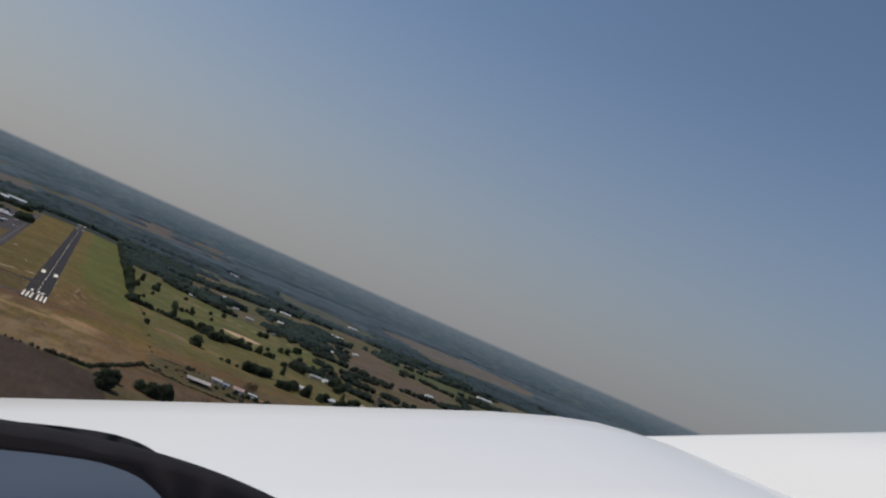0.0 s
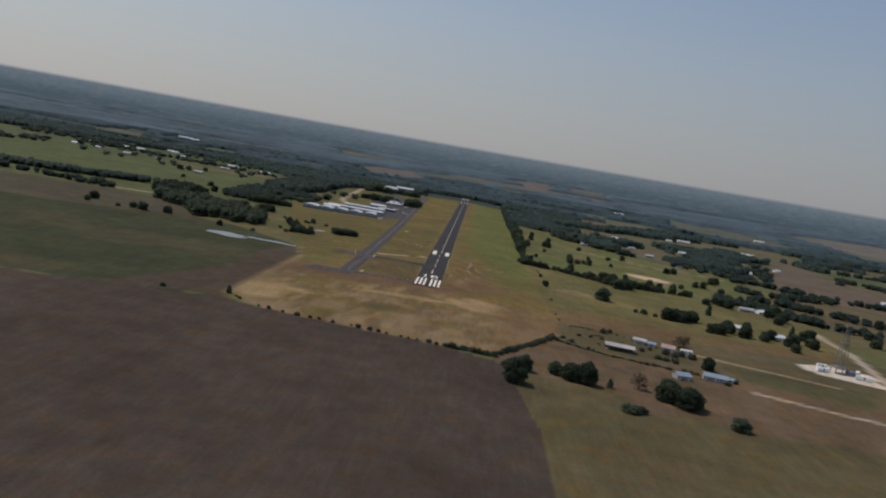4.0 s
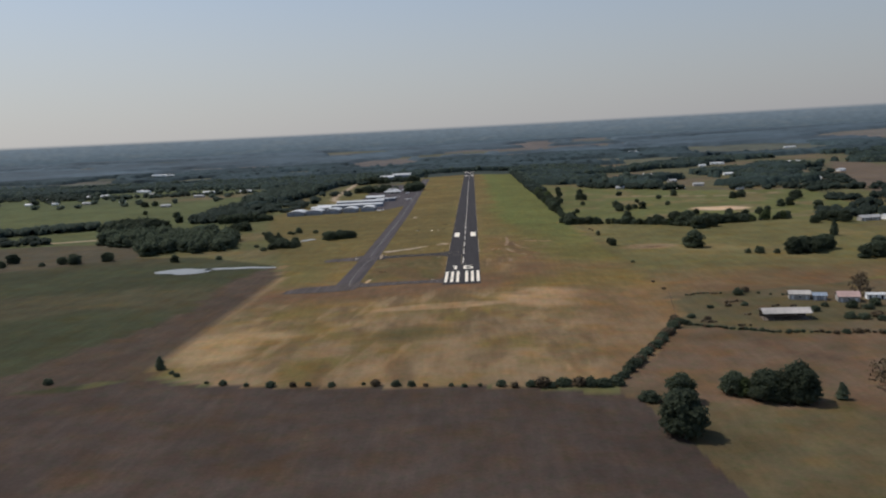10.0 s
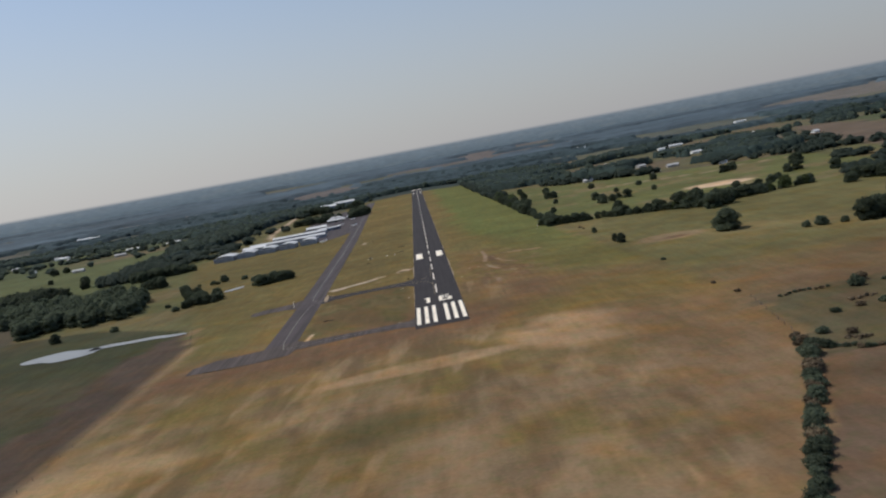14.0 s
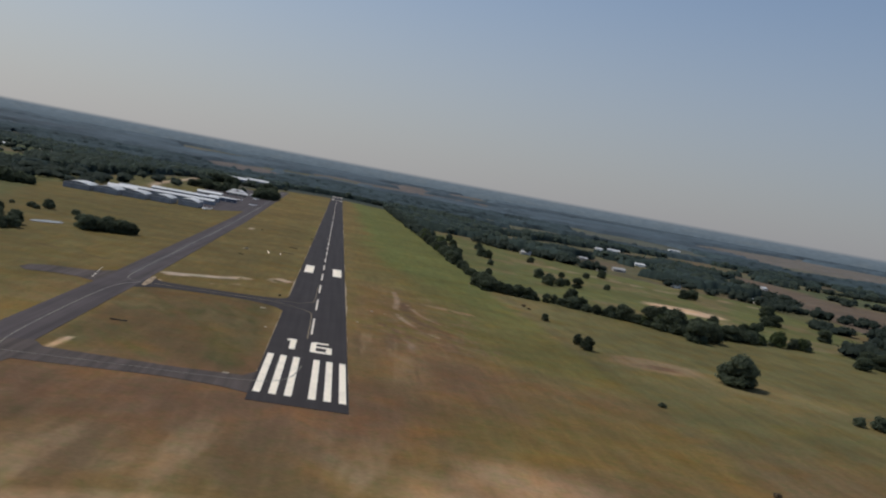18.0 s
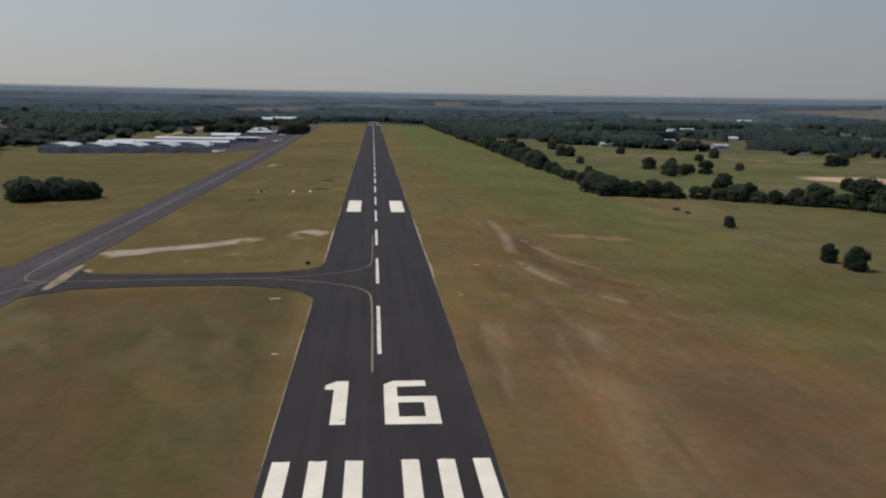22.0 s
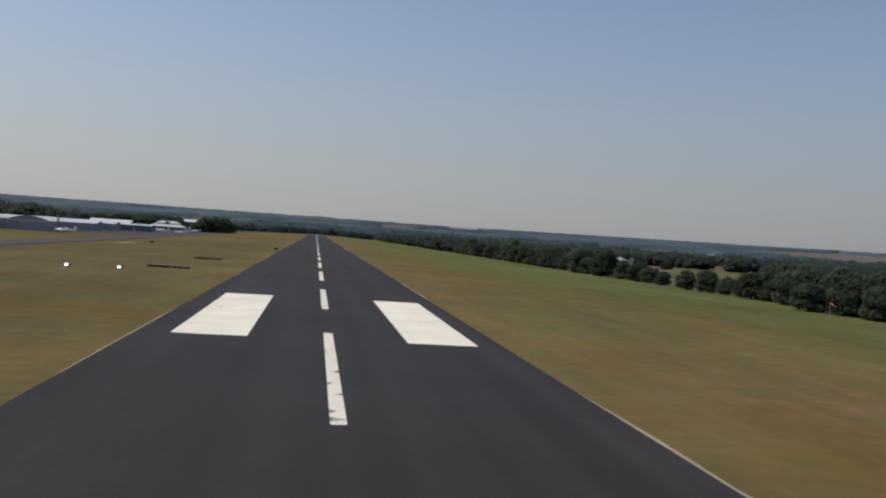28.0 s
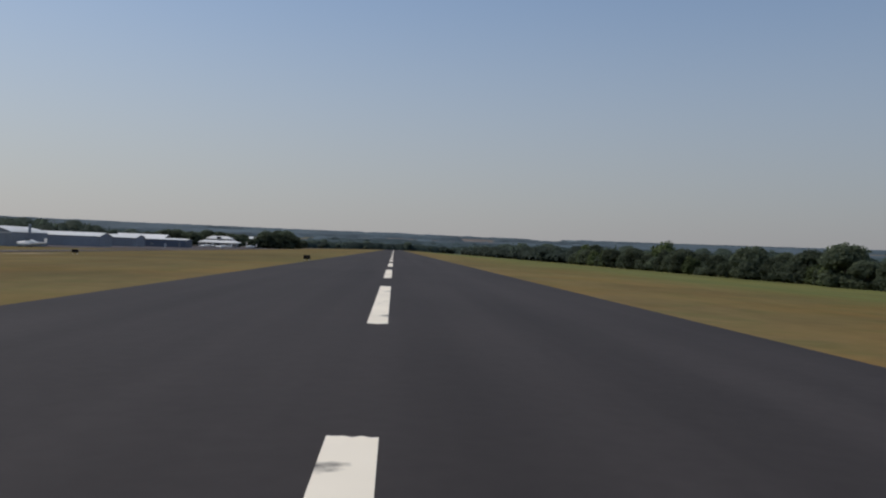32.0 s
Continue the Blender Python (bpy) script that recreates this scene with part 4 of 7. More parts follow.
def trunk_mesh(seed, kind):
    r = random.Random(seed)
    bm = bmesh.new()
    top = {"oak": 0.62, "bush": 0.3, "cedar": 0.8, "bare": 0.75}[kind]
    rod_into(bm, (0, 0, -0.03), (0, 0, top * 0.45), 0.034, 0.024, 7)
    rod_into(bm, (0, 0, top * 0.44), (r.uniform(-0.03, 0.03), r.uniform(-0.03, 0.03), top), 0.024, 0.010, 6)
    if kind != "cedar":
        for k in range(9 if kind == "bare" else 6):
            a = k * 2.4 + r.uniform(-0.4, 0.4)
            z = top * r.uniform(0.3, 0.6)
            e = (0.27 * math.cos(a), 0.27 * math.sin(a), z + r.uniform(0.15, 0.3))
            rod_into(bm, (0, 0, z), e, 0.014, 0.006, 5)
            if kind == "bare":
                for j in range(3):
                    g = (e[0] + r.uniform(-0.14, 0.14), e[1] + r.uniform(-0.14, 0.14), e[2] + r.uniform(0.02, 0.16))
                    rod_into(bm, e, g, 0.006, 0.002, 4)
    me = bpy.data.meshes.new("trunk")
    bm.to_mesh(me)
    bm.free()
    me.materials.append(BARK)
    return me


PROTO = {}
for kind, count, material, leaves in (("oak", 6, LEAF, 110), ("bush", 4, LEAF_CEDAR, 60), ("cedar", 3, LEAF_CEDAR, 90), ("pale", 2, LEAF_LIGHT, 80), ("dry", 2, LEAF_DRY, 45)):
    shape = {"pale": "oak", "dry": "bush"}.get(kind, kind)
    PROTO[kind] = []
    for k in range(count):
        seed = 31 * len(kind) + 7 * k + 5
        v, f = crown_arrays(seed, shape, leaves, ICO2 if kind in ("oak", "cedar") else ICO1)
        PROTO[kind].append((trunk_mesh(seed, shape), mesh_from("crown", v, f, material)))
PROTO["bare"] = [(trunk_mesh(k + 80, "bare"), mesh_from("crown", *crown_arrays(k + 80, "oak", 14, (np.zeros((0, 3)), np.zeros((0, 3), int))), LEAF_DRY)) for k in range(2)]

WORDS = {
    "oak": ("tree", "dark green broad oak tree in dry grass", "tree"),
    "bush": ("bush", "dark green rounded bush in dry grass", "bush"),
    "cedar": ("cedar_tree", "dark green upright cedar tree", "tree"),
    "pale": ("tree", "lighter green leafy tree at a field's edge", "tree"),
    "dry": ("dry_bush", "brown dry scrub bush along a fence line", "bush"),
    "bare": ("bare_tree", "thin half-bare grey-brown tree", "tree"),
}
tree_rng = random.Random(11)
tree_count = 0


def plant(kind, x, y, h, w, group="", label=""):
    """One tree or bush: its trunk and its crown on a base at the ground."""
    global tree_count
    tree_count += 1
    trunk, crown = PROTO[kind][tree_rng.randrange(len(PROTO[kind]))]
    name, text, cat = WORDS[kind]
    base = thing(name, x, y, label=label or text, category=cat, group=group)
    turn = tree_rng.uniform(0, 360)
    base.matrix_world = pose(x, y, terrain(x, y), 0, 0, turn) @ Matrix.Diagonal((w, w, h, 1))
    part_mesh("trunk", trunk, base)
    part_mesh("crown", crown, base)
    return base


for k, (x, y, h, w) in enumerate([(167, 124, 12.5, 17)]):
    plant("oak", x, y, h, w, label="large lone dark green oak standing in pasture")
for x, y, h, w in [(220, 74, 11, 14), (228, 79, 12, 15), (237, 82, 11, 14), (246, 88, 11.5, 14), (233, 74, 10, 12)]:
    plant("oak", x, y, h, w, "oaks of the pasture clump", "dark oak in a tight clump in pasture")
for kind, x, y, h, w in [("bush", 193, 84, 5, 5), ("bush", 200, 82, 7.5, 8), ("bush", 210, 78, 5, 5), ("oak", 113.5, 152, 5.8, 6.0), ("oak", 112.5, 162, 4.8, 4.4), ("oak", 113, 221, 4.2, 4.0), ("dry", 112, 265, 2.0, 3.0), ("dry", 113, 256, 1.3, 2.6),
                         ("bush", 112, 66, 2.2, 3.0), ("dry", 109, -8, 1.5, 2.5), ("bush", 142, -54, 5.5, 6), ("dry", 110, -30, 1.6, 3),
                         ("oak", 65, -249, 13, 14), ("oak", 72, -219, 9, 10), ("bush", 62, -219, 5, 8), ("oak", 90, -212, 8, 9), ("pale", 93, -214, 6, 7), ("oak", 98, -219, 11, 11), ("oak", 103, -221, 10, 10), ("oak", 108, -222, 13.5, 12), ("cedar", 121, -221, 5.5, 5),
                         ("bare", 139, -212, 10, 12), ("oak", 152, -227, 13, 15), ("oak", 161, -237, 12, 15), ("oak", 166, -232, 10, 11), ("bush", 125, -264, 6, 12), ("bush", 131, -262, 5, 8), ("bush", 182, -262, 10, 12),
                         ("oak", 203, -123, 9, 10), ("bare", 197, -68, 11, 12), ("dry", 98, -105, 3.2, 4.5), ("bush", 106, -101, 3.0, 4.5), ("bush", 100, -114, 3.4, 4.5), ("dry", 112, -106, 2.4, 4.0), ("bush", 120, -82, 2.2, 4.0), ("dry", 129, -80, 2.2, 4.0), ("bush", 137, -80, 2.8, 4.0), ("dry", 148, -47, 4.2, 4.5), ("bush", 171, -115, 4.5, 6), ("bush", 176, -117, 4, 6), ("dry", 183, -114, 4.5, 6), ("bush", 182, -121, 3.5, 5), ("bush", 171, -89, 3, 4), ("dry", 157, -88, 2.2, 3.5), ("bare", 206, -49, 9, 9), ("bush", 193, -92, 6, 6), ("bush", 181, -95, 6, 6), ("bush", 200, -95, 6, 7), ("bush", 187, -98, 3.5, 6), ("bush", 163, -98, 4, 5), ("bush", 214, -150, 4, 5), ("bush", 206, -160, 4, 5),
                         ("oak", 251, 43, 8, 9), ("oak", 261, 44, 10, 11), ("oak", 273, 57, 9, 10), ("oak", 268, 62, 9, 11), ("oak", 286, 52, 10, 11), ("oak", 301, 49, 9, 10), ("oak", 312, 64, 9, 10), ("oak", 327, 51, 11, 11),
                         ("cedar", 280, 153, 12, 8), ("oak", 317, 17, 8, 9), ("oak", 294, 80, 8, 10), ("oak", 258, 52, 8, 9), ("oak", 281, 46, 8, 9), ("oak", 320, 44, 8, 9), ("cedar", 338, 84, 13, 8),
                         ("oak", 316, 254, 10, 12), ("oak", 325, 236, 10, 12), ("oak", 320, 246, 9, 12), ("oak", 359, 174, 10, 12), ("oak", 372, 200, 11, 14), ("oak", 365, 220, 10, 13), ("oak", 378, 240, 11, 14),
                         ("oak", 300, 236, 8, 10), ("oak", 262, 300, 8, 9), ("oak", 346, 60, 9, 10), ("oak", 352, 90, 10, 11), ("oak", 366, 110, 9, 12), ("oak", 300, 95, 8, 9), ("oak", 334, 64, 9, 10), ("oak", 346, 51, 9, 10), ("oak", 276, 76, 9, 11), ("oak", 438, 128, 10, 13), ("oak", 462, 208, 10, 12), ("oak", 456, 181, 9, 12), ("oak", 519, 290, 11, 13), ("oak", -322, 185, 9, 11), ("oak", -296, 190, 8, 10), ("oak", -385, 204, 9, 12), ("oak", -395, 622, 9, 12), ("oak", -543, 880, 10, 14), ("oak", -530, 890, 9, 12), ("oak", -470, 700, 6, 8)]:
    plant(kind, x, y, h, w)

# the hedge along the plowed field, thin at one end and dense at the other
hedge = [(-120, -157), (-97, -180), (-62, -189.5), (-30, -195), (24, -204), (57, -203)]
t = 0.0
for (xa, ya), (xb, yb), gap in zip(hedge[:-1], hedge[1:], (11, 9, 8, 5.5, 3.2)):
    n = int(math.hypot(xb - xa, yb - ya) / gap)
    for i in range(n):
        u = (i + tree_rng.random() * 0.8) / n
        big = gap < 4
        h = tree_rng.uniform(3.0, 5.0) if big else tree_rng.uniform(1.4, 3.4)
        plant("bush" if tree_rng.random() < 0.75 else "dry", xa + (xb - xa) * u, ya + (yb - ya) * u + tree_rng.uniform(-1, 1), h, h * 1.25, "bushes of the field hedge")
plant("cedar", -119, -157, 5.5, 5, "bushes of the field hedge", "small dark cedar at the plowed field's corner")
plant("bush", -157, -172, 3.5, 4.5)
for xa, ya, xb, yb, n, lo, hi in [(55, -200, 98, -110, 26, 2.6, 4.6), (96, -112, 131, -134, 26, 1.2, 2.2), (131, -134, 172, -142, 22, 1.0, 2.0), (117, -49, 136, -48, 10, 1.0, 1.5), (146, -50, 172, -64, 6, 1.0, 1.8),
                                  (92, -118, 100, -95, 6, 1.5, 2.5), (150, -140, 205, -146, 10, 1.5, 3.5)]:
    for i in range(n):
        u = (i + tree_rng.random()) / n
        h = tree_rng.uniform(lo, hi)
        plant("bush" if tree_rng.random() < 0.7 else "dry", xa + (xb - xa) * u, ya + (yb - ya) * u + tree_rng.uniform(-1.5, 1.5), h, h * 1.4, "bushes of the farm hedge")

# the tree belt at the airfield's right edge and its cross arm
for y, h in [(447, 6), (439, 6), (432, 5.5), (425, 5.5), (414, 4.5), (395, 5.2), (386, 5.7), (379, 4.8), (373, 4), (364, 7), (358, 7.5), (348, 7.5), (342, 8), (336, 7.5), (330, 6.5), (325, 7), (319, 7)]:
    plant("oak" if h > 4.2 else "pale", 102 + tree_rng.uniform(-2, 3), y, h, h * 1.15, "trees of the airfield belt", "dark green tree in the belt beside the runway grass")
BELT = [((101, 457), (101, 474), 4.5, 7, 9.5), ((101, 470), (102, 760), 7.0, 6, 10), ((100, 316), (140, 302), 5.5, 5.5, 8), ((140, 302), (180, 276), 4.5, 7, 10.5), ((180, 276), (212, 242), 4.5, 8, 12), ((205, 262), (296, 280), 5.0, 6, 9.5)]
for (xa, ya), (xb, yb), gap, lo, hi in BELT:
    n = int(math.hypot(xb - xa, yb - ya) / gap)
    for i in range(n):
        for row in (0, 1):
            if row and tree_rng.random() < 0.35:
                continue
            u = (i + tree_rng.random() * 0.7) / n
            h = lo * 0.65 + (hi * 1.15 - lo * 0.65) * tree_rng.random() ** 1.25
            off = row * tree_rng.uniform(3, 7)
            horizontal = abs(xb - xa) > abs(yb - ya)
            x = xa + (xb - xa) * u + (0 if horizontal else off) + tree_rng.uniform(-1.5, 1.5)
            y = ya + (yb - ya) * u + (off if horizontal else 0) + tree_rng.uniform(-1.5, 1.5)
            plant(tree_rng.choice(("oak", "oak", "bush", "oak", "oak", "oak", "bush", "pale")), x, y, h, h * tree_rng.uniform(0.95, 1.3), "trees of the airfield belt", "dark green tree in the belt beside the runway grass")
for x, y, h in [(99, 322, 7), (103, 317, 7.5), (98, 313, 6), (107, 315, 7), (112, 311, 7), (118, 310, 7.5), (105, 322, 7), (95, 330, 6), (124, 307, 7)]:
    plant("oak", x, y, h, h * 1.3, "trees of the airfield belt", "dark green tree in the belt beside the runway grass")
plant("oak", 201, 236, 11, 13, "trees of the airfield belt")
plant("oak", 158, 330, 9, 10)
# scattered trees of the pasture behind the belt
for x, y, h in [(119, 606, 7), (147, 605, 9), (152, 600, 8), (121, 425, 5), (172, 472, 8), (167, 423, 9), (178, 430, 7), (118, 565, 7), (112, 381, 6), (195, 439, 8), (188, 446, 6), (230, 350, 6), (256, 330, 7), (285, 330, 7), (140, 520, 5), (205, 520, 5),
                (230, 470, 5), (330, 395, 8), (342, 402, 9), (300, 350, 6), (240, 560, 6), (160, 700, 8), (205, 640, 7), (268, 600, 8), (320, 520, 9), (332, 528, 9), (372, 470, 10), (380, 480, 10), (130, 690, 8), (136, 770, 8), (350, 350, 9)]:
    plant("oak", x, y, h, h * 1.2, "pasture trees")
# left side: the copse by the pond, single trees and the middle clump
for x, y, h in [(-150, 226, 6), (-146, 230, 5.5), (-153, 222, 6), (-158, 224, 7), (-148, 221, 5), (-161, 232, 7), (-165, 241, 7), (-170, 251, 7), (-175, 262, 7), (-168, 263, 6), (-180, 275, 7), (-176, 286, 6), (-186, 292, 7), (-190, 305, 7), (-163, 253, 6), (-189, 341, 3),
                (-234, 389, 9), (-240, 392, 10), (-246, 396, 9), (-238, 400, 9), (-252, 399, 8), (-292, 490, 9), (-284, 488, 10), (-276, 494, 9), (-268, 493, 10), (-261, 498, 9), (-253, 499, 10), (-246, 505, 8), (-239, 507, 8), (-288, 500, 11), (-272, 504, 11), (-258, 508, 10), (-280, 512, 11), (-264, 516, 10), (-248, 514, 9), (-296, 506, 10),
                (-320, 180, 8), (-332, 184, 7), (-297, 190, 8), (-380, 178, 6), (-345, 176, 5), (-231, 165, 6), (-196, 168, 5), (-171, 211, 5), (-163, 226, 6), (-158, 236, 7), (-151, 244, 7), (-129, 275, 7), (-122, 277, 7), (-116, 279, 8), (-111, 281, 7), (-120, 272, 7), (-113, 274, 7), (-155, 228, 6), (-160, 240, 6), (-166, 218, 6), (-127, 281, 7), (-105, 283, 6),
                (-108, 277, 7), (-124, 268, 8), (-176, 336, 5), (-168, 341, 6), (-150, 334, 5), (-184, 237, 4), (-171, 330, 4), (-205, 345, 4), (-360, 535, 9), (-340, 635, 8), (-274, 496, 8)]:
    plant("oak" if h > 5 else "bush", x, y, h, h * 1.25, "trees left of the taxiway")
# trees near the far buildings of the airfield
for x, y, h in [(-224, 1300, 14), (-212, 1290, 15), (-200, 1300, 15), (-190, 1285, 14), (-205, 1325, 15), (-182, 1310, 14), (-192, 1335, 14), (-216, 1330, 14), (-176, 1290, 12), (-150, 1350, 11), (-138, 1330, 12), (-128, 1345, 13), (-120, 1325, 13), (-128, 1310, 12), (-114, 1345, 11), (-108, 946, 8), (-103, 955, 11), (-98, 950, 12), (-93, 958, 13), (-88, 966, 12), (-96, 972, 15), (-103, 978, 14), (-89, 985, 14), (-97, 995, 15), (-86, 1004, 13), (-92, 1012, 15), (-108, 1000, 14),
                (-140, 962, 10), (-148, 968, 11), (-156, 960, 12), (-164, 966, 11), (-172, 962, 12), (-180, 970, 12), (-152, 985, 13), (-166, 988, 13), (-178, 992, 13), (-188, 980, 12), (-196, 972, 11), (-142, 990, 12), (-130, 985, 10), (-89, 1082, 6), (-93, 1086, 7)]:
    plant("oak", x, y, h, h * 1.2, "trees round the far airfield buildings")


# ---- woods, joined: nobody could count these ----
def stuff_mesh(name, templates, xs, ys, heights, widths, material, seed, lift=0.7):
    """Many copies of unit tree shapes joined into one mesh; lift bends only the shading normals skywards, evening out
    light and shade on the crowns.
    """
    r = np.random.RandomState(seed)
    pick = r.randint(len(templates), size=len(xs))
    turn = r.uniform(0, 6.283, len(xs))
    zs = terrain_np(xs, ys)
    allv, allf, count = [], [], 0
    for k, (v, f) in enumerate(templates):
        m = np.where(pick == k)[0]
        if not len(m):
            continue
        c, s = np.cos(turn[m])[:, None], np.sin(turn[m])[:, None]
        w, h = widths[m][:, None], heights[m][:, None]
        X = (v[None, :, 0] * c - v[None, :, 1] * s) * w + xs[m][:, None]
        Y = (v[None, :, 0] * s + v[None, :, 1] * c) * w + ys[m][:, None]
        Z = v[None, :, 2] * h + zs[m][:, None]
        allv.append(np.stack([X, Y, Z], -1).reshape(-1, 3))
        ff = (f[None] + (np.arange(len(m)) * len(v))[:, None, None] + count).reshape(-1, 3)
        allf.append(ff)
        count += len(m) * len(v)
    V, F = np.concatenate(allv).astype(np.float32), np.concatenate(allf).astype(np.int32)
    me = bpy.data.meshes.new(name)
    me.vertices.add(len(V))
    me.vertices.foreach_set("co", V.ravel())
    me.loops.add(len(F) * 3)
    me.loops.foreach_set("vertex_index", F.ravel())
    me.polygons.add(len(F))
    me.polygons.foreach_set("loop_start", np.arange(0, len(F) * 3, 3, dtype=np.int32))
    me.update(calc_edges=True)
    me.materials.append(material)
    me.shade_smooth()
    if lift:
        nor = np.empty(len(V) * 3, np.float32)
        me.vertices.foreach_get("normal", nor)
        nor = nor.reshape(-1, 3) * (1 - lift) + np.array([0, 0, lift], np.float32)
        nor /= np.maximum(np.linalg.norm(nor, axis=1), 1e-3)[:, None]
        me.normals_split_custom_set_from_vertices(nor.tolist())
    return me


def tri_template(seed, leaves):
    v, f = crown_arrays(seed, "oak", leaves, ICO1 if leaves else ICO1)
    tri = []
    for q in f:
        tri.append(q[:3])
        if len(q) == 4:
            tri.append((q[0], q[2], q[3]))
    return v, np.array(tri)


def lump_template(seed):
    """A far crown: one lumpy dome of leaves with a ragged rim."""
    r = np.random.RandomState(seed)
    v, f = ICO1
    p = v * (1 + r.uniform(-0.28, 0.28, (len(v), 1)))
    p = p * np.array([0.5, 0.5, 0.42]) + np.array([0, 0, 0.55])
    return p, f


MID = []
for k in range(5):
    rr = np.random.RandomState(k)
    vs, fs, c = [], [], 0
    for j in range(6):
        v, f = ICO2 if j < 2 else ICO1
        spread = 0.12 if j < 2 else 0.25
        p = v * (1 + rr.uniform(-0.18, 0.18, (len(v), 1))) * np.array([0.3, 0.3, 0.27]) * (rr.uniform(1.0, 1.3) if j < 2 else rr.uniform(0.65, 1.0)) + np.array([spread * math.cos(j * 1.35 + k), spread * math.sin(j * 1.35 + k), 0.45 + rr.uniform(-0.18, 0.22)])
        vs.append(p)
        fs.append(f + c)
        c += len(p)
    for j in range(36):
        d = rr.normal(size=3)
        d /= np.linalg.norm(d)
        d[2] = abs(d[2]) * 1.1 - 0.35
        o = d * np.array([0.46, 0.46, 0.42]) * rr.uniform(0.75, 1.15) + np.array([0, 0, 0.52])
        t, w = rr.normal(size=3) * 0.07, rr.normal(size=3) * 0.07
        vs.append(np.array([o - t, o + w, o + t]))
        fs.append(np.array([[c, c + 1, c + 2]]))
        c += 3
    MID.append((np.concatenate(vs), np.concatenate(fs)))
# dense leafy copses: beside the pond, behind the hangars and along the far pasture
LEAFY = [tri_template(60 + k, 20) for k in range(4)]
jr = np.random.RandomState(71)


def fill(outline, step):
    """Jittered places all over an outline."""
    a = np.array(outline)
    X, Y = np.meshgrid(np.arange(a[:, 0].min(), a[:, 0].max(), step), np.arange(a[:, 1].min(), a[:, 1].max(), step))
    X, Y = X + jr.uniform(-0.5, 0.5, X.shape) * step, Y + jr.uniform(-0.5, 0.5, Y.shape) * step
    m = inside(X, Y, outline) & (fractal(X, Y, 48, 15) > 0.40)
    return X[m], Y[m]


pond_x, pond_y = fill([(-368, 325), (-400, 440), (-330, 405), (-262, 375), (-225, 330), (-206, 225), (-275, 198), (-300, 260)], 9.5)
back_x, back_y = fill([(-335, 495), (-293, 510), (-262, 570), (-280, 740), (-370, 760), (-350, 640)], 9.5)
u = jr.uniform(size=130)
row_x, row_y = -660 + 225 * u, 432 + 90 * np.maximum(0, u - 0.5) + 18 * u + jr.uniform(-9, 9, 130)
tall_x, tall_y = fill([(-300, 740), (-275, 930), (-272, 1130), (-360, 1150), (-362, 1000), (-355, 760)], 13)
lobe_x, lobe_y = fill([(-405, 400), (-400, 480), (-345, 455), (-335, 400), (-365, 370)], 9)
for word, px, py, lo, hi in (("pond_copse", pond_x, pond_y, 8, 13), ("hangar_woods", back_x, back_y, 8, 13), ("pasture_hedgerow", row_x, row_y, 9, 13), ("copse_back", lobe_x, lobe_y, 12, 16), ("tall_woods", tall_x, tall_y, 14, 20)):
    tagged(new(word, stuff_mesh(word, LEAFY if word in ("pond_copse", "copse_back") else MID, px, py, jr.uniform(lo, hi, len(px)), jr.uniform(lo, hi, len(px)) * 1.2, *((LEAF, 5, 0.15) if word in ("pond_copse", "copse_back") else (WOODS, 5)))), "dense dark green copse of broad oaks", "copse", kind="stuff")

FAR = [lump_template(k) for k in range(6)]


def crown_domes(x, y, size, seed):
    """Height, 0 to 1, of round crowns of many sizes standing close together."""
    i, j = np.floor(x / size), np.floor(y / size)
    best = np.zeros(x.shape)
    for a in (-1, 0, 1):
        for b in (-1, 0, 1):
            u, v = i + a, j + b
            cx, cy = (u + 0.15 + 0.7 * hash_np(u, v, seed)) * size, (v + 0.15 + 0.7 * hash_np(u, v, seed + 1)) * size
            big = 0.55 + 0.45 * hash_np(u, v, seed + 2)
            d2 = ((x - cx) ** 2 + (y - cy) ** 2) / (size * 0.95 * big) ** 2
            best = np.maximum(best, big * np.sqrt(np.maximum(0, 1 - d2)))
    return best


def canopy_sheet(name, X, Y, wood, base, crown, size, material, label, seed, category="woods"):
    """A closed canopy: one billowing sheet of crowns over the places where wood is true, falling to the ground at its edges."""
    ragged = np.where(wood, base * (0.75 + 0.5 * fractal(X, Y, 70, seed)) + crown * crown_domes(X, Y, size, seed + 3), -1.0)
    z = terrain_np(X, Y) + ragged
    fi = np.arange(X.size).reshape(X.shape)
    fq = np.stack([fi[:-1, :-1], fi[:-1, 1:], fi[1:, 1:], fi[1:, :-1]], -1)
    keep = wood[:-1, :-1] | wood[:-1, 1:] | wood[1:, 1:] | wood[1:, :-1]
    used = np.unique(fq[keep])
    renum = np.zeros(X.size, np.int64)
    renum[used] = np.arange(len(used))
    co = np.stack([X, Y, z], -1).reshape(-1, 3)[used]
    me = mesh_from(name, co.tolist(), renum[fq[keep]].tolist(), material)
    me.shade_smooth()
    return tagged(new(name, me), label, category, kind="stuff")

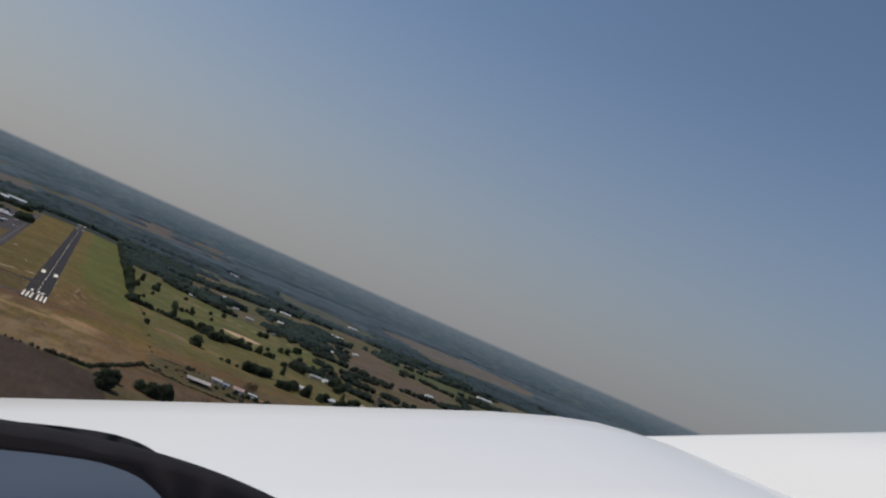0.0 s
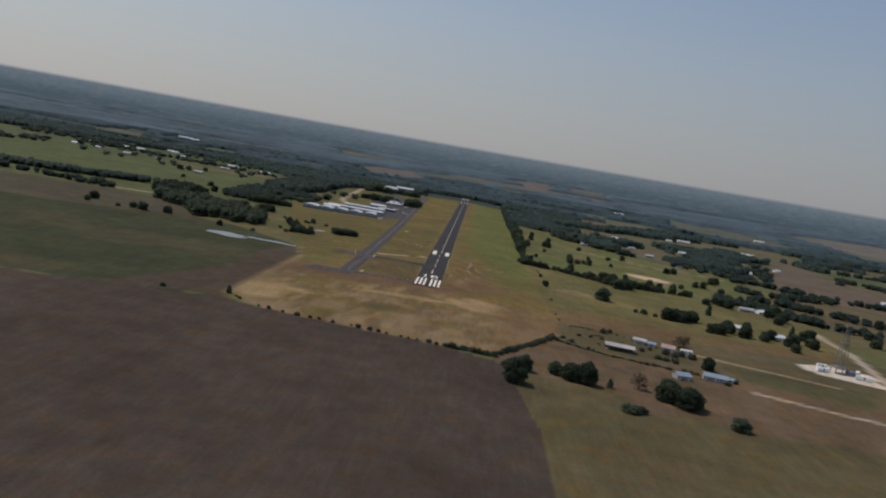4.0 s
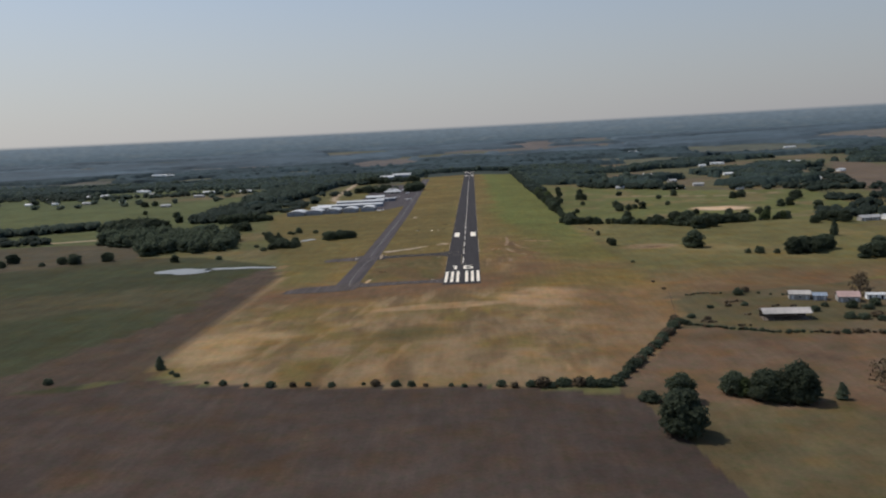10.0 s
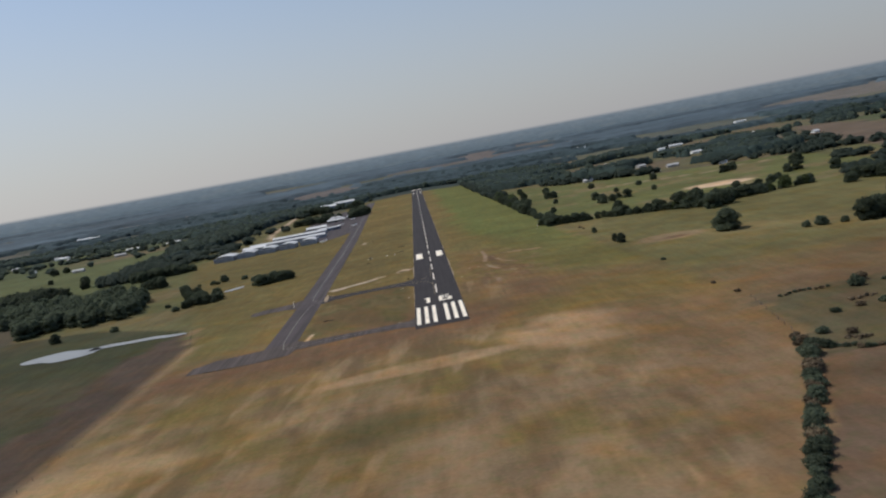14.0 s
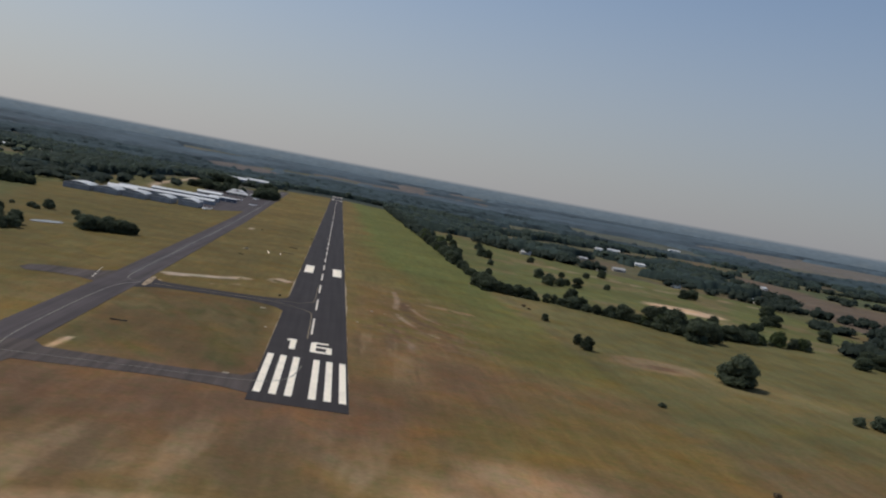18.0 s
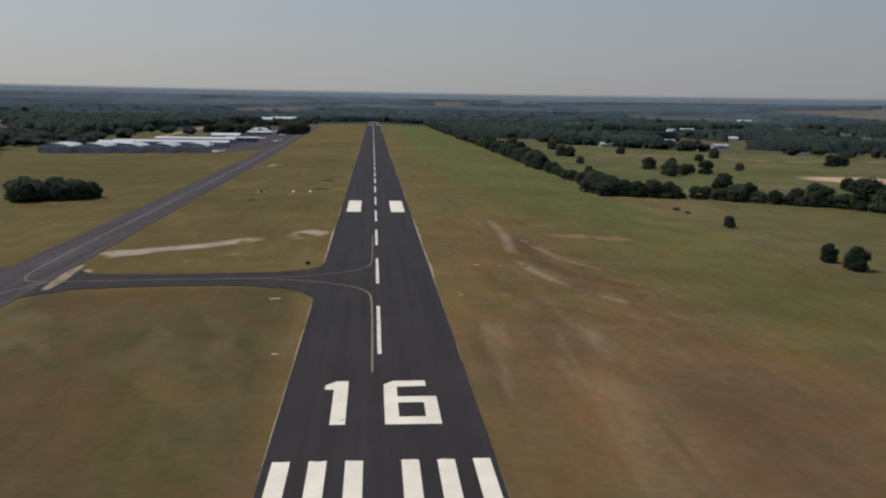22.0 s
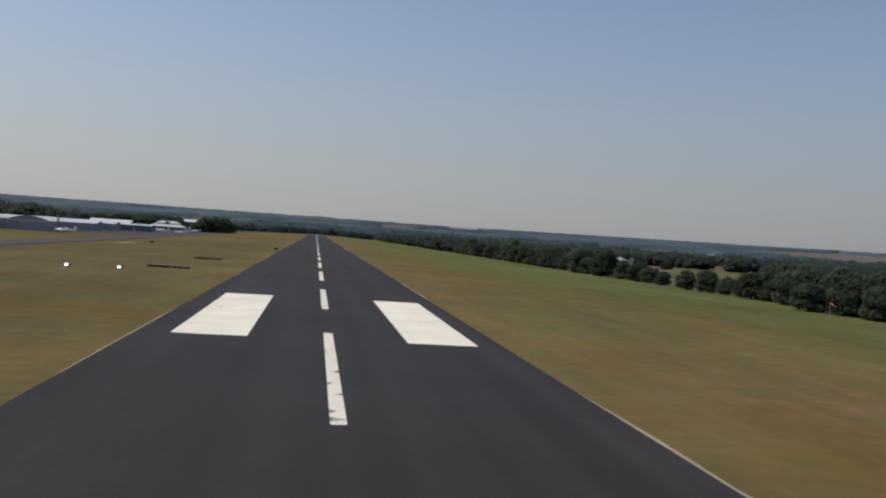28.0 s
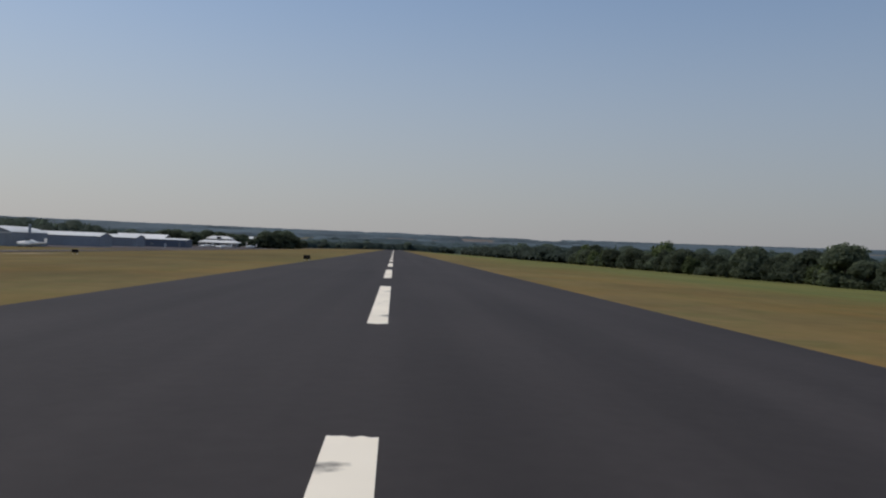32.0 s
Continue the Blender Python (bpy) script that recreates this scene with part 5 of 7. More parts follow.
WOOD_RIGHT = [(106, 1000), (150, 952), (211, 935), (277, 800), (340, 770), (420, 700), (520, 720), (560, 860), (640, 1120), (900, 1160), (1300, 1500), (1300, 1750), (106, 1750)]
WOOD_LEFT = [(-310, 640), (-280, 900), (-275, 1250), (-225, 1400), (-115, 1500), (-110, 1750), (-1500, 1750), (-1500, 1340), (-900, 1410), (-780, 1480), (-600, 1420), (-470, 1340), (-417, 1240), (-340, 950)]
CLEARINGS = [(345, 756, 24), (307, 716, 22), (335, 870, 26), (340, 1080, 24), (521, 1360, 30), (370, 1498, 30), (434, 610, 40), (700, 1330, 60), (574, 1435, 40), (-552, 1225, 70), (-464, 1195, 55), (-770, 1410, 60), (250, 990, 30), (-203, 1440, 30), (-162, 1480, 34), (-222, 1000, 20), (460, 985, 40), (-215, 860, 36), (457, 630, 30), (-190, 1390, 34), (-150, 1420, 30)]
# open ground on the near side of houses that stand in the woods
for hx, hy, run in ((335, 870, 70), (340, 1080, 90), (462, 1003, 90), (521, 1379, 110), (370, 1511, 110), (250, 1004, 60), (574, 1450, 120), (345, 766, 50), (700, 1350, 120)):
    for k in range(1, 6):
        CLEARINGS.append((hx - 0.3 * run * k / 5, hy - run * k / 5, 15))


def scatter(x0, x1, y0, y1, step, seed):
    r = np.random.RandomState(seed)
    X, Y = np.meshgrid(np.arange(x0, x1, step), np.arange(y0, y1, step))
    return (X + r.uniform(-0.5, 0.5, X.shape) * step).ravel(), (Y + r.uniform(-0.5, 0.5, X.shape) * step).ravel(), r


def thin_out(xs, ys):
    keep = np.ones(xs.shape, bool)
    for cx, cy, rad in CLEARINGS:
        keep &= np.hypot(xs - cx, ys - cy) > rad * (0.7 + 0.6 * value_noise(xs, ys, 30, 4))
    return keep


def mid_wood(x, y):
    """Where the middle woods stand closed."""
    m = (inside(x, y, WOOD_RIGHT) | inside(x, y, WOOD_LEFT)) & thin_out(x, y) & (fractal(x, y, 120, 17) > wood_limit(x)) & ~inside(x, y, FIELD_RIGHT) & ~inside(x, y, GREEN_RIGHT) & ((x < 900) | (y > 1200)) & (np.abs(x) < 0.75 * (y + 500))
    m |= (y > 1690) & (np.abs(x) < 260)
    return m & ~((np.abs(x) < 106) & (y < 1672))


X, Y = np.meshgrid(np.arange(-1500, 1300, 3.6), np.arange(600, 1750, 3.6))
r = np.random.RandomState(22)
X, Y = X + r.uniform(-0.9, 0.9, X.shape), Y + r.uniform(-0.9, 0.9, Y.shape)
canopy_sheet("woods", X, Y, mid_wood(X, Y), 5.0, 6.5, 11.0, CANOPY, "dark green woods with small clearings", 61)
xs, ys, r = scatter(-1500, 1300, 600, 1750, 16.0, 21)
m = mid_wood(xs, ys)
edge = m & ~(mid_wood(xs, ys - 14) & mid_wood(xs - 12, ys) & mid_wood(xs + 12, ys))
m &= edge | (r.uniform(size=len(xs)) < 0.55)
xs, ys = xs[m], ys[m]
tall = 8 + 9 * r.uniform(size=len(xs)) ** 1.6
tagged(new("wood_edge_trees", stuff_mesh("wood_edge_trees", MID, xs, ys, tall, tall * r.uniform(0.9, 1.4, len(xs)), WOODS, 3)), "taller dark oaks at the edges of the woods", "trees", kind="stuff")
# belt continuing along the airfield, and the hedgerows of the farmland to the right
lines = [((102, 760), (104, 1100), 6), ((104, 1100), (106, 1480), 7), ((-108, 1470), (106, 1700), 9), ((386, 365), (540, 300), 8), ((540, 300), (800, 420), 9), ((404, 221), (640, 110), 9), ((560, 520), (760, 565), 9), ((760, 565), (900, 900), 11), ((450, 430), (560, 510), 7),
         ((640, 110), (1100, 60), 10), ((800, 420), (1200, 520), 10), ((420, -20), (760, -60), 11), ((330, -140), (700, -230), 13), ((-900, 395), (-430, 345), 12), ((-430, 1150), (-900, 1210), 10), ((300, 705), (190, 835), 5), ((420, 630), (560, 520), 7), ((430, 560), (480, 640), 6), ((900, 900), (1400, 1000), 10), ((942, 1581), (1283, 1619), 8), ((768, 1001), (869, 880), 7), ((324, 292), (366, 268), 3.2), ((366, 268), (414, 222), 3.2), ((397, 450), (430, 425), 5), ((796, 1205), (1150, 1290), 9)]
lx, ly = [], []
lr = np.random.RandomState(5)
for (xa, ya), (xb, yb), gap in lines:
    n = int(math.hypot(xb - xa, yb - ya) / gap * 2)
    u = lr.uniform(0, 1, n)
    lx.append(xa + (xb - xa) * u + lr.normal(scale=5, size=n))
    ly.append(ya + (yb - ya) * u + lr.normal(scale=5, size=n))
lx, ly = np.concatenate(lx), np.concatenate(ly)
ok = ~((np.abs(lx) < 98) & (ly < 1672))
lx, ly = lx[ok], ly[ok]
tagged(new("hedgerow_trees", stuff_mesh("hedgerow_trees", MID, lx, ly, lr.uniform(6, 12, len(lx)), lr.uniform(8, 14, len(lx)), WOODS, 8)), "dark hedgerow trees between far fields", "hedgerow", kind="stuff")
hr = np.random.RandomState(90)
vx, vy = np.concatenate([hr.uniform(-1000, -420, 40), hr.uniform(-900, -560, 14), hr.uniform(-950, -420, 18)]), np.concatenate([hr.uniform(1290, 1420, 40), hr.uniform(1080, 1250, 14), hr.uniform(880, 1100, 18)])
keep = (np.hypot(vx + 552, (vy - 1200) * 0.5) > 40) & (np.hypot(vx + 464, (vy - 1160) * 0.5) > 40) & (np.hypot(vx + 770, (vy - 1380) * 0.5) > 40)
vx, vy = vx[keep], vy[keep]
tagged(new("village_trees", stuff_mesh("village_trees", MID, vx, vy, hr.uniform(7, 12, len(vx)), hr.uniform(11, 18, len(vx)), WOODS, 14)), "dark trees among scattered pasture houses", "trees", kind="stuff")
# scattered trees and copses over the farmland on both sides
xs, ys, r = scatter(-1900, 2300, -300, 1750, 24, 33)
d = np.hypot(xs, ys - 100)
m = (d > 470) & (fractal(xs, ys, 170, 23) > 0.56) & ~inside(xs, ys, AIRFIELD) & ~inside(xs, ys, WOOD_RIGHT) & ~inside(xs, ys, WOOD_LEFT) & ~inside(xs, ys, GREEN_CROP) & ~inside(xs, ys, PLOWED) & ~inside(xs, ys, FIELD_RIGHT) & ~inside(xs, ys, PASTURE_RIGHT) & ~inside(xs, ys, FIELD_RIGHT_NEAR)
m &= ~((xs > -900) & (xs < -300) & (ys > 130) & (ys < 1100)) & (xs > -0.7 * (ys + 900)) & thin_out(xs, ys) & (np.abs(xs) > 110)
m &= np.hypot(xs - 335, ys + 45) > 60
xs, ys = xs[m], ys[m]
tagged(new("copses", stuff_mesh("copses", MID, xs, ys, r.uniform(7, 13, len(xs)), r.uniform(13, 24, len(xs)), WOODS, 9)), "dark copses scattered over the farmland", "copse", kind="stuff")
# far woods to the skyline: closed, billowing canopies with clearings and fields
def far_wood(x, y):
    m = (np.hypot(x, y - 100) > 1500) & ((y > 1740) | (np.abs(x) > 1250)) & (far_mask(x, y) < 0.60)
    m &= (x > -0.9 * (y + 900)) & (x < 1.4 * (y + 900)) & (np.hypot(x, y) < 3950)
    for cx, cy, rx, ry in FAR_FIELDS:
        m &= ((x - cx) / rx) ** 2 + ((y - cy) / ry) ** 2 > 0.8 + 0.5 * value_noise(x, y, 90, 6)
    for cx, cy, rad in ((556, 2350, 40), (-1020, 2210, 70), (990, 2080, 50)):
        m &= np.hypot(x - cx, (y - cy) * 0.4) > rad
    return m


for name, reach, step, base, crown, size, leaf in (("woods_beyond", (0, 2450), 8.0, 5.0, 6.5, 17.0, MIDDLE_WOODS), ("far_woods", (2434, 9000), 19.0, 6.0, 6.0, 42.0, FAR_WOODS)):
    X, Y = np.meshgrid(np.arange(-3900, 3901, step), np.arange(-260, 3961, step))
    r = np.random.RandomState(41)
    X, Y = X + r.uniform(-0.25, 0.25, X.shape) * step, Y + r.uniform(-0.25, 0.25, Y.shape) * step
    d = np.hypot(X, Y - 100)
    canopy_sheet(name, X, Y, far_wood(X, Y) & (d >= reach[0]) & (d < reach[1]), base, crown, size, leaf, "far woodland with blue haze in its colour, reaching the skyline", 51)
xs, ys, r = scatter(-2400, 2900, 700, 2900, 60, 43)
m = far_wood(xs, ys) & (np.hypot(xs, ys - 100) < 2300)
xs, ys = xs[m], ys[m]
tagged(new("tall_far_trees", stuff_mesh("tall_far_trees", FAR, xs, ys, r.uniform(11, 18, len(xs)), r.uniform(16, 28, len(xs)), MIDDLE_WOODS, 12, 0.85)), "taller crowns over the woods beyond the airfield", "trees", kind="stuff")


# ---- buildings ----
def slab_into(bm, pts, thick):
    """A flat panel of some thickness under the given outline."""
    top = [bm.verts.new(p) for p in pts]
    low = [bm.verts.new((p[0], p[1], p[2] - thick)) for p in pts]
    bm.faces.new(top)
    bm.faces.new(low[::-1])
    n = len(pts)
    for i in range(n):
        bm.faces.new((top[i], low[i], low[(i + 1) % n], top[(i + 1) % n]))


def hangar(x, y, w, d, eave, rise, turn, label, group):
    """An arched-roof hangar: walls, curved roof sheet, sliding door leaves, side door."""
    h = thing("hangar", x, y, turn=turn, label=label, category="hangar", group=group)
    n = 12
    arch = [(-w / 2 + w * i / n, eave + rise * math.sin(math.pi * i / n) ** 0.8) for i in range(n + 1)]
    part("wall", prism([(-w / 2, -0.6)] + [(px, pz - 0.12) for px, pz in arch] + [(w / 2, -0.6)], -d / 2, d / 2), METAL_WALL, h)
    bm = bmesh.new()
    o = 0.35
    for i in range(n):
        (xa, za), (xb, zb) = arch[i], arch[i + 1]
        slab_into(bm, [(xa, -d / 2 - o, za), (xb, -d / 2 - o, zb), (xb, d / 2 + o, zb), (xa, d / 2 + o, za)], 0.1)
    bmesh.ops.recalc_face_normals(bm, faces=bm.faces)
    part("roof", bm, HANGAR_ROOF, h, "pale arched metal roof")
    leaf = w * 0.8 / 4
    for k in range(4):
        x0 = -w * 0.4 + k * leaf
        part("door_leaf", box(x0 + 0.04, x0 + leaf - 0.04, -d / 2 - (0.12 if k % 2 else 0.22), -d / 2 - 0.02, -0.1, eave - 0.5, 0.02), METAL_WALL, h)
    part("trim", box(-w / 2 - 0.05, w / 2 + 0.05, -d / 2 - 0.16, -d / 2 - 0.02, eave - 0.45, eave - 0.15), METAL_ROOF, h, "white fascia strip")
    return h


def shed(x, y, w, d, eave, rise, turn, label, wall, roof, group="", name="shed", doors=3, category="shed", open_front=False):
    """A gabled building whose ridge runs along its length: walls, two roof sheets, doors and windows."""
    b = thing(name, x, y, turn=turn, label=label, category=category, group=group)
    prof = [(-d / 2, -0.6), (-d / 2, eave), (0, eave + rise), (d / 2, eave), (d / 2, -0.6)]
    if open_front:
        prof = [(d / 2 - 0.25, -0.6), (d / 2 - 0.25, eave), (d / 2, eave), (d / 2, -0.6)]
    bm = prism(prof, -w / 2, w / 2)
    bmesh.ops.rotate(bm, verts=bm.verts, matrix=Matrix.Rotation(radians(90), 3, 'Z'))
    bmesh.ops.scale(bm, verts=bm.verts, vec=(-1, 1, 1))
    bmesh.ops.recalc_face_normals(bm, faces=bm.faces)
    part("wall", bm, wall, b)
    o = 0.45
    for s in (-1, 1):
        bm = bmesh.new()
        slab_into(bm, [(-w / 2 - o, 0, eave + rise + 0.14), (w / 2 + o, 0, eave + rise + 0.14), (w / 2 + o, s * (d / 2 + o), eave + 0.14 - rise * o / (d / 2)), (-w / 2 - o, s * (d / 2 + o), eave + 0.14 - rise * o / (d / 2))], 0.1)
        bmesh.ops.recalc_face_normals(bm, faces=bm.faces)
        part("roof", bm, roof, b)
    if open_front:
        n = max(3, int(w / 4))
        for k in range(n + 1):
            px = -w / 2 + 0.2 + (w - 0.4) * k / n
            part("post", box(px - 0.1, px + 0.1, -d / 2 + 0.05, -d / 2 + 0.25, -0.6, eave + 0.05), DARK_WOOD, b)
        part("floor", box(-w / 2 + 0.1, w / 2 - 0.1, -d / 2 + 0.3, d / 2 - 0.3, -0.3, 0.03), DARK_WOOD, b, "dark earth floor in shade")
    else:
        for k in range(doors):
            px = -w / 2 + w * (k + 0.5) / doors
            if k % 2:
                win = part("window", box(px - 0.6, px + 0.6, -d / 2 - 0.05, -d / 2 + 0.02, 1.0, 2.1), WHITE_WALL, b)
                part("pane", box(px - 0.5, px + 0.5, -d / 2 - 0.06, -d / 2 - 0.03, 1.08, 2.02), DARK_OPENING, win)
            else:
                part("door", box(px - 0.5, px + 0.5, -d / 2 - 0.06, -d / 2 + 0.02, -0.1, 2.05), DARK_OPENING if wall == WHITE_WALL else METAL_ROOF, b)
    return b


HG = "hangar row beside the taxiway"
for x, y, w in [(-216, 560, 21.5), (-193.5, 565, 19.5), (-171.5, 571, 18.5), (-150, 577, 17.5), (-128, 585, 17.5)]:
    row_end = hangar(x, y, w, 27, 4.6, 1.9, 0, "blue-grey metal hangar with a pale arched roof", HG)
part("vent_stack", box(8.4, 9.1, -1.0, -0.3, 3.5, 7.4, 0.05), METAL_WALL, row_end, "tall square grey vent stack")
for x, y, w in [(-161, 646, 90), (-155, 708, 68)]:
    b = thing("long_hangar", x, y, label="long low metal hangar with a white roof", category="hangar", group="long hangar rows")
    prof = [(-7, -0.5), (-7, 4.2), (0, 5.6), (7, 4.2), (7, -0.5)]
    bm = prism(prof, -w / 2, w / 2)
    bmesh.ops.rotate(bm, verts=bm.verts, matrix=Matrix.Rotation(radians(90), 3, 'Z'))
    part("wall", bm, METAL_WALL, b)
    for s in (-1, 1):
        bm = bmesh.new()
        slab_into(bm, [(-w / 2 - 0.3, 0, 5.76), (w / 2 + 0.3, 0, 5.76), (w / 2 + 0.3, s * 7.5, 4.25), (-w / 2 - 0.3, s * 7.5, 4.25)], 0.12)
        bmesh.ops.recalc_face_normals(bm, faces=bm.faces)
        part("roof", bm, HANGAR_ROOF, b, "pale metal roof sheet")
    for k in range(int(w / 12)):
        px = -w / 2 + w * (k + 0.5) / int(w / 12)
        part("door_leaf", box(px - 5.2, px + 5.2, -7.12, -6.95, 0, 3.7), METAL_WALL, b)
shed(-196, 618, 26, 10, 4.2, 1.6, 0, "pale-roofed metal storage hangar", METAL_WALL, METAL_ROOF, "long hangar rows", "storage_hangar", 4, "hangar")
shed(-142, 782, 27, 14, 4.8, 1.9, 0, "pale-roofed metal workshop at the apron", FARM_WALL, METAL_ROOF, "", "workshop", 4, "workshop")
shed(-122, 748, 28, 13, 4.0, 0.7, 0, "dark blue metal hangar with a white roof edge", BLUE_WALL, METAL_ROOF, "", "storage_hangar", 4, "hangar")


def hip_into(bm, w, d, z0, z1, run):
    """A hipped roof of some thickness: eaves at z0, a flat or ridge top at z1, set in by run."""
    low = [(-w / 2, -d / 2), (w / 2, -d / 2), (w / 2, d / 2), (-w / 2, d / 2)]
    top = [(-w / 2 + run, -d / 2 + run), (w / 2 - run, -d / 2 + run), (w / 2 - run, d / 2 - run), (-w / 2 + run, d / 2 - run)]
    a = [bm.verts.new((x, y, z0 - 0.2)) for x, y in low]
    b = [bm.verts.new((x, y, z0)) for x, y in low]
    c = [bm.verts.new((x, y, z1)) for x, y in top]
    bm.faces.new(a[::-1])
    bm.faces.new(c)
    for i in range(4):
        j = (i + 1) % 4
        bm.faces.new((a[i], a[j], b[j], b[i]))
        bm.faces.new((b[i], b[j], c[j], c[i]))


office = thing("airfield_office", -129, 925, label="low airfield office with a white two-tier hipped metal roof", category="office")
part("wall", box(-12.5, 12.5, -7, 7, -0.5, 3.2), FARM_WALL, office)
bm = bmesh.new()
hip_into(bm, 29, 17.5, 3.4, 5.4, 4.5)
part("lower_roof", bm, METAL_ROOF, office, "white hipped metal roof")
part("clerestory", box(-9.0, 9.0, -3.8, 3.8, 5.3, 6.2), FARM_WALL, office)
bm = bmesh.new()
hip_into(bm, 20, 9.4, 6.2, 8.2, 4.2)
part("upper_roof", bm, METAL_ROOF, office, "raised white hipped roof")
dormer = part("dormer", box(-1.7, 1.7, -4.9, -2.0, 6.3, 7.7, 0.05), METAL_ROOF, office)
part("pane", box(-1.3, 1.3, -4.96, -4.88, 6.5, 7.5), DARK_OPENING, dormer)
for k in range(7):
    px = -10.8 + 3.6 * k
    if k == 3:
        part("door", box(px - 0.9, px + 0.9, -7.06, -6.98, -0.1, 2.2), DARK_OPENING, office)
    else:
        w = part("window", box(px - 0.9, px + 0.9, -7.06, -6.98, 0.8, 2.3), WHITE_WALL, office)
        part("pane", box(px - 0.78, px + 0.78, -7.09, -7.04, 0.92, 2.18), DARK_OPENING, w)
for k in range(6):
    px = -13.5 + 5.4 * k
    part("post", box(px - 0.12, px + 0.12, -8.4, -8.16, -0.4, 3.25), WHITE_WALL, office)
shed(-188, 1405, 32, 16, 9.0, 3.2, 0, "pale-roofed far hangar among trees", METAL_WALL, METAL_ROOF, "far hangars", "far_hangar", 3, "hangar")
shed(-162, 1500, 44, 16, 9.0, 3.2, 0, "pale-roofed far hangar among trees", METAL_WALL, METAL_ROOF, "far hangars", "far_hangar", 3, "hangar")
shed(-111, 962, 9, 8, 3.0, 1.2, 0, "small blue-grey metal shed by the apron", METAL_WALL, METAL_ROOF)

# farmstead in the near right
shed(145, -109.5, 20, 9, 3.2, 1.5, -6, "open-fronted pole barn with a pale metal roof", DARK_WOOD, TAN_ROOF, "", "pole_barn", 0, "barn", True)
shed(167, -69, 9.5, 7, 2.8, 1.2, -16, "small farm shed with a white metal roof", FARM_WALL, TAN_ROOF)
shed(175, -73, 6, 6, 2.4, 0.9, -12, "lean farm shed with a blue-grey roof", METAL_WALL, BLUE_ROOF)
shed(186, -79, 9.5, 8, 2.8, 1.8, -14, "farmhouse with a faded red roof", FARM_WALL, PINK_ROOF, "", "farmhouse", 3, "house")
shed(200, -77, 8, 4, 2.4, 0.6, -10, "white trailer home beside the farmhouse", WHITE_WALL, METAL_ROOF, "", "trailer_home", 3, "trailer")
shed(175.5, -164, 9, 8, 2.8, 1.6, 12, "small house with a blue-grey roof", FARM_WALL, BLUE_ROOF, "", "house", 3, "house")
shed(200, -152, 15, 8, 2.8, 1.6, -10, "long house with a blue-grey roof and dull walls", FARM_WALL, BLUE_ROOF, "", "house", 5, "house")
shed(210, -150, 5, 4, 2.2, 0.8, -10, "small shed with a blue-grey roof", FARM_WALL, BLUE_ROOF)
# clutter of the farmyard: low junk heaps and a water tank
for x, y, w, turn in [(135, -71, 10, 10), (110, -110, 4, 5), (150, -84, 4, 20), (132, -100, 3, 0), (187, -92, 4, 30), (124, -120, 5, -8), (112, -112, 5, 12)]:
    j = thing("junk_heap", x, y, turn=turn, label="low dark heap of farm junk and brush", category="heap", group="farmyard heaps")
    rr = np.random.RandomState(int(x * 7))
    q, fc = ICO1
    for k in range(int(w * 2)):
        lump = q * (1 + rr.uniform(-0.4, 0.4, (len(q), 1))) * np.array([0.7, 0.55, 0.5]) + np.array([rr.uniform(-w / 2, w / 2), rr.uniform(-0.7, 0.7), rr.uniform(0.1, 0.6)])
        part_mesh("lump", mesh_from("lump", lump, [tuple(t) for t in fc], LEAF_DRY), j)
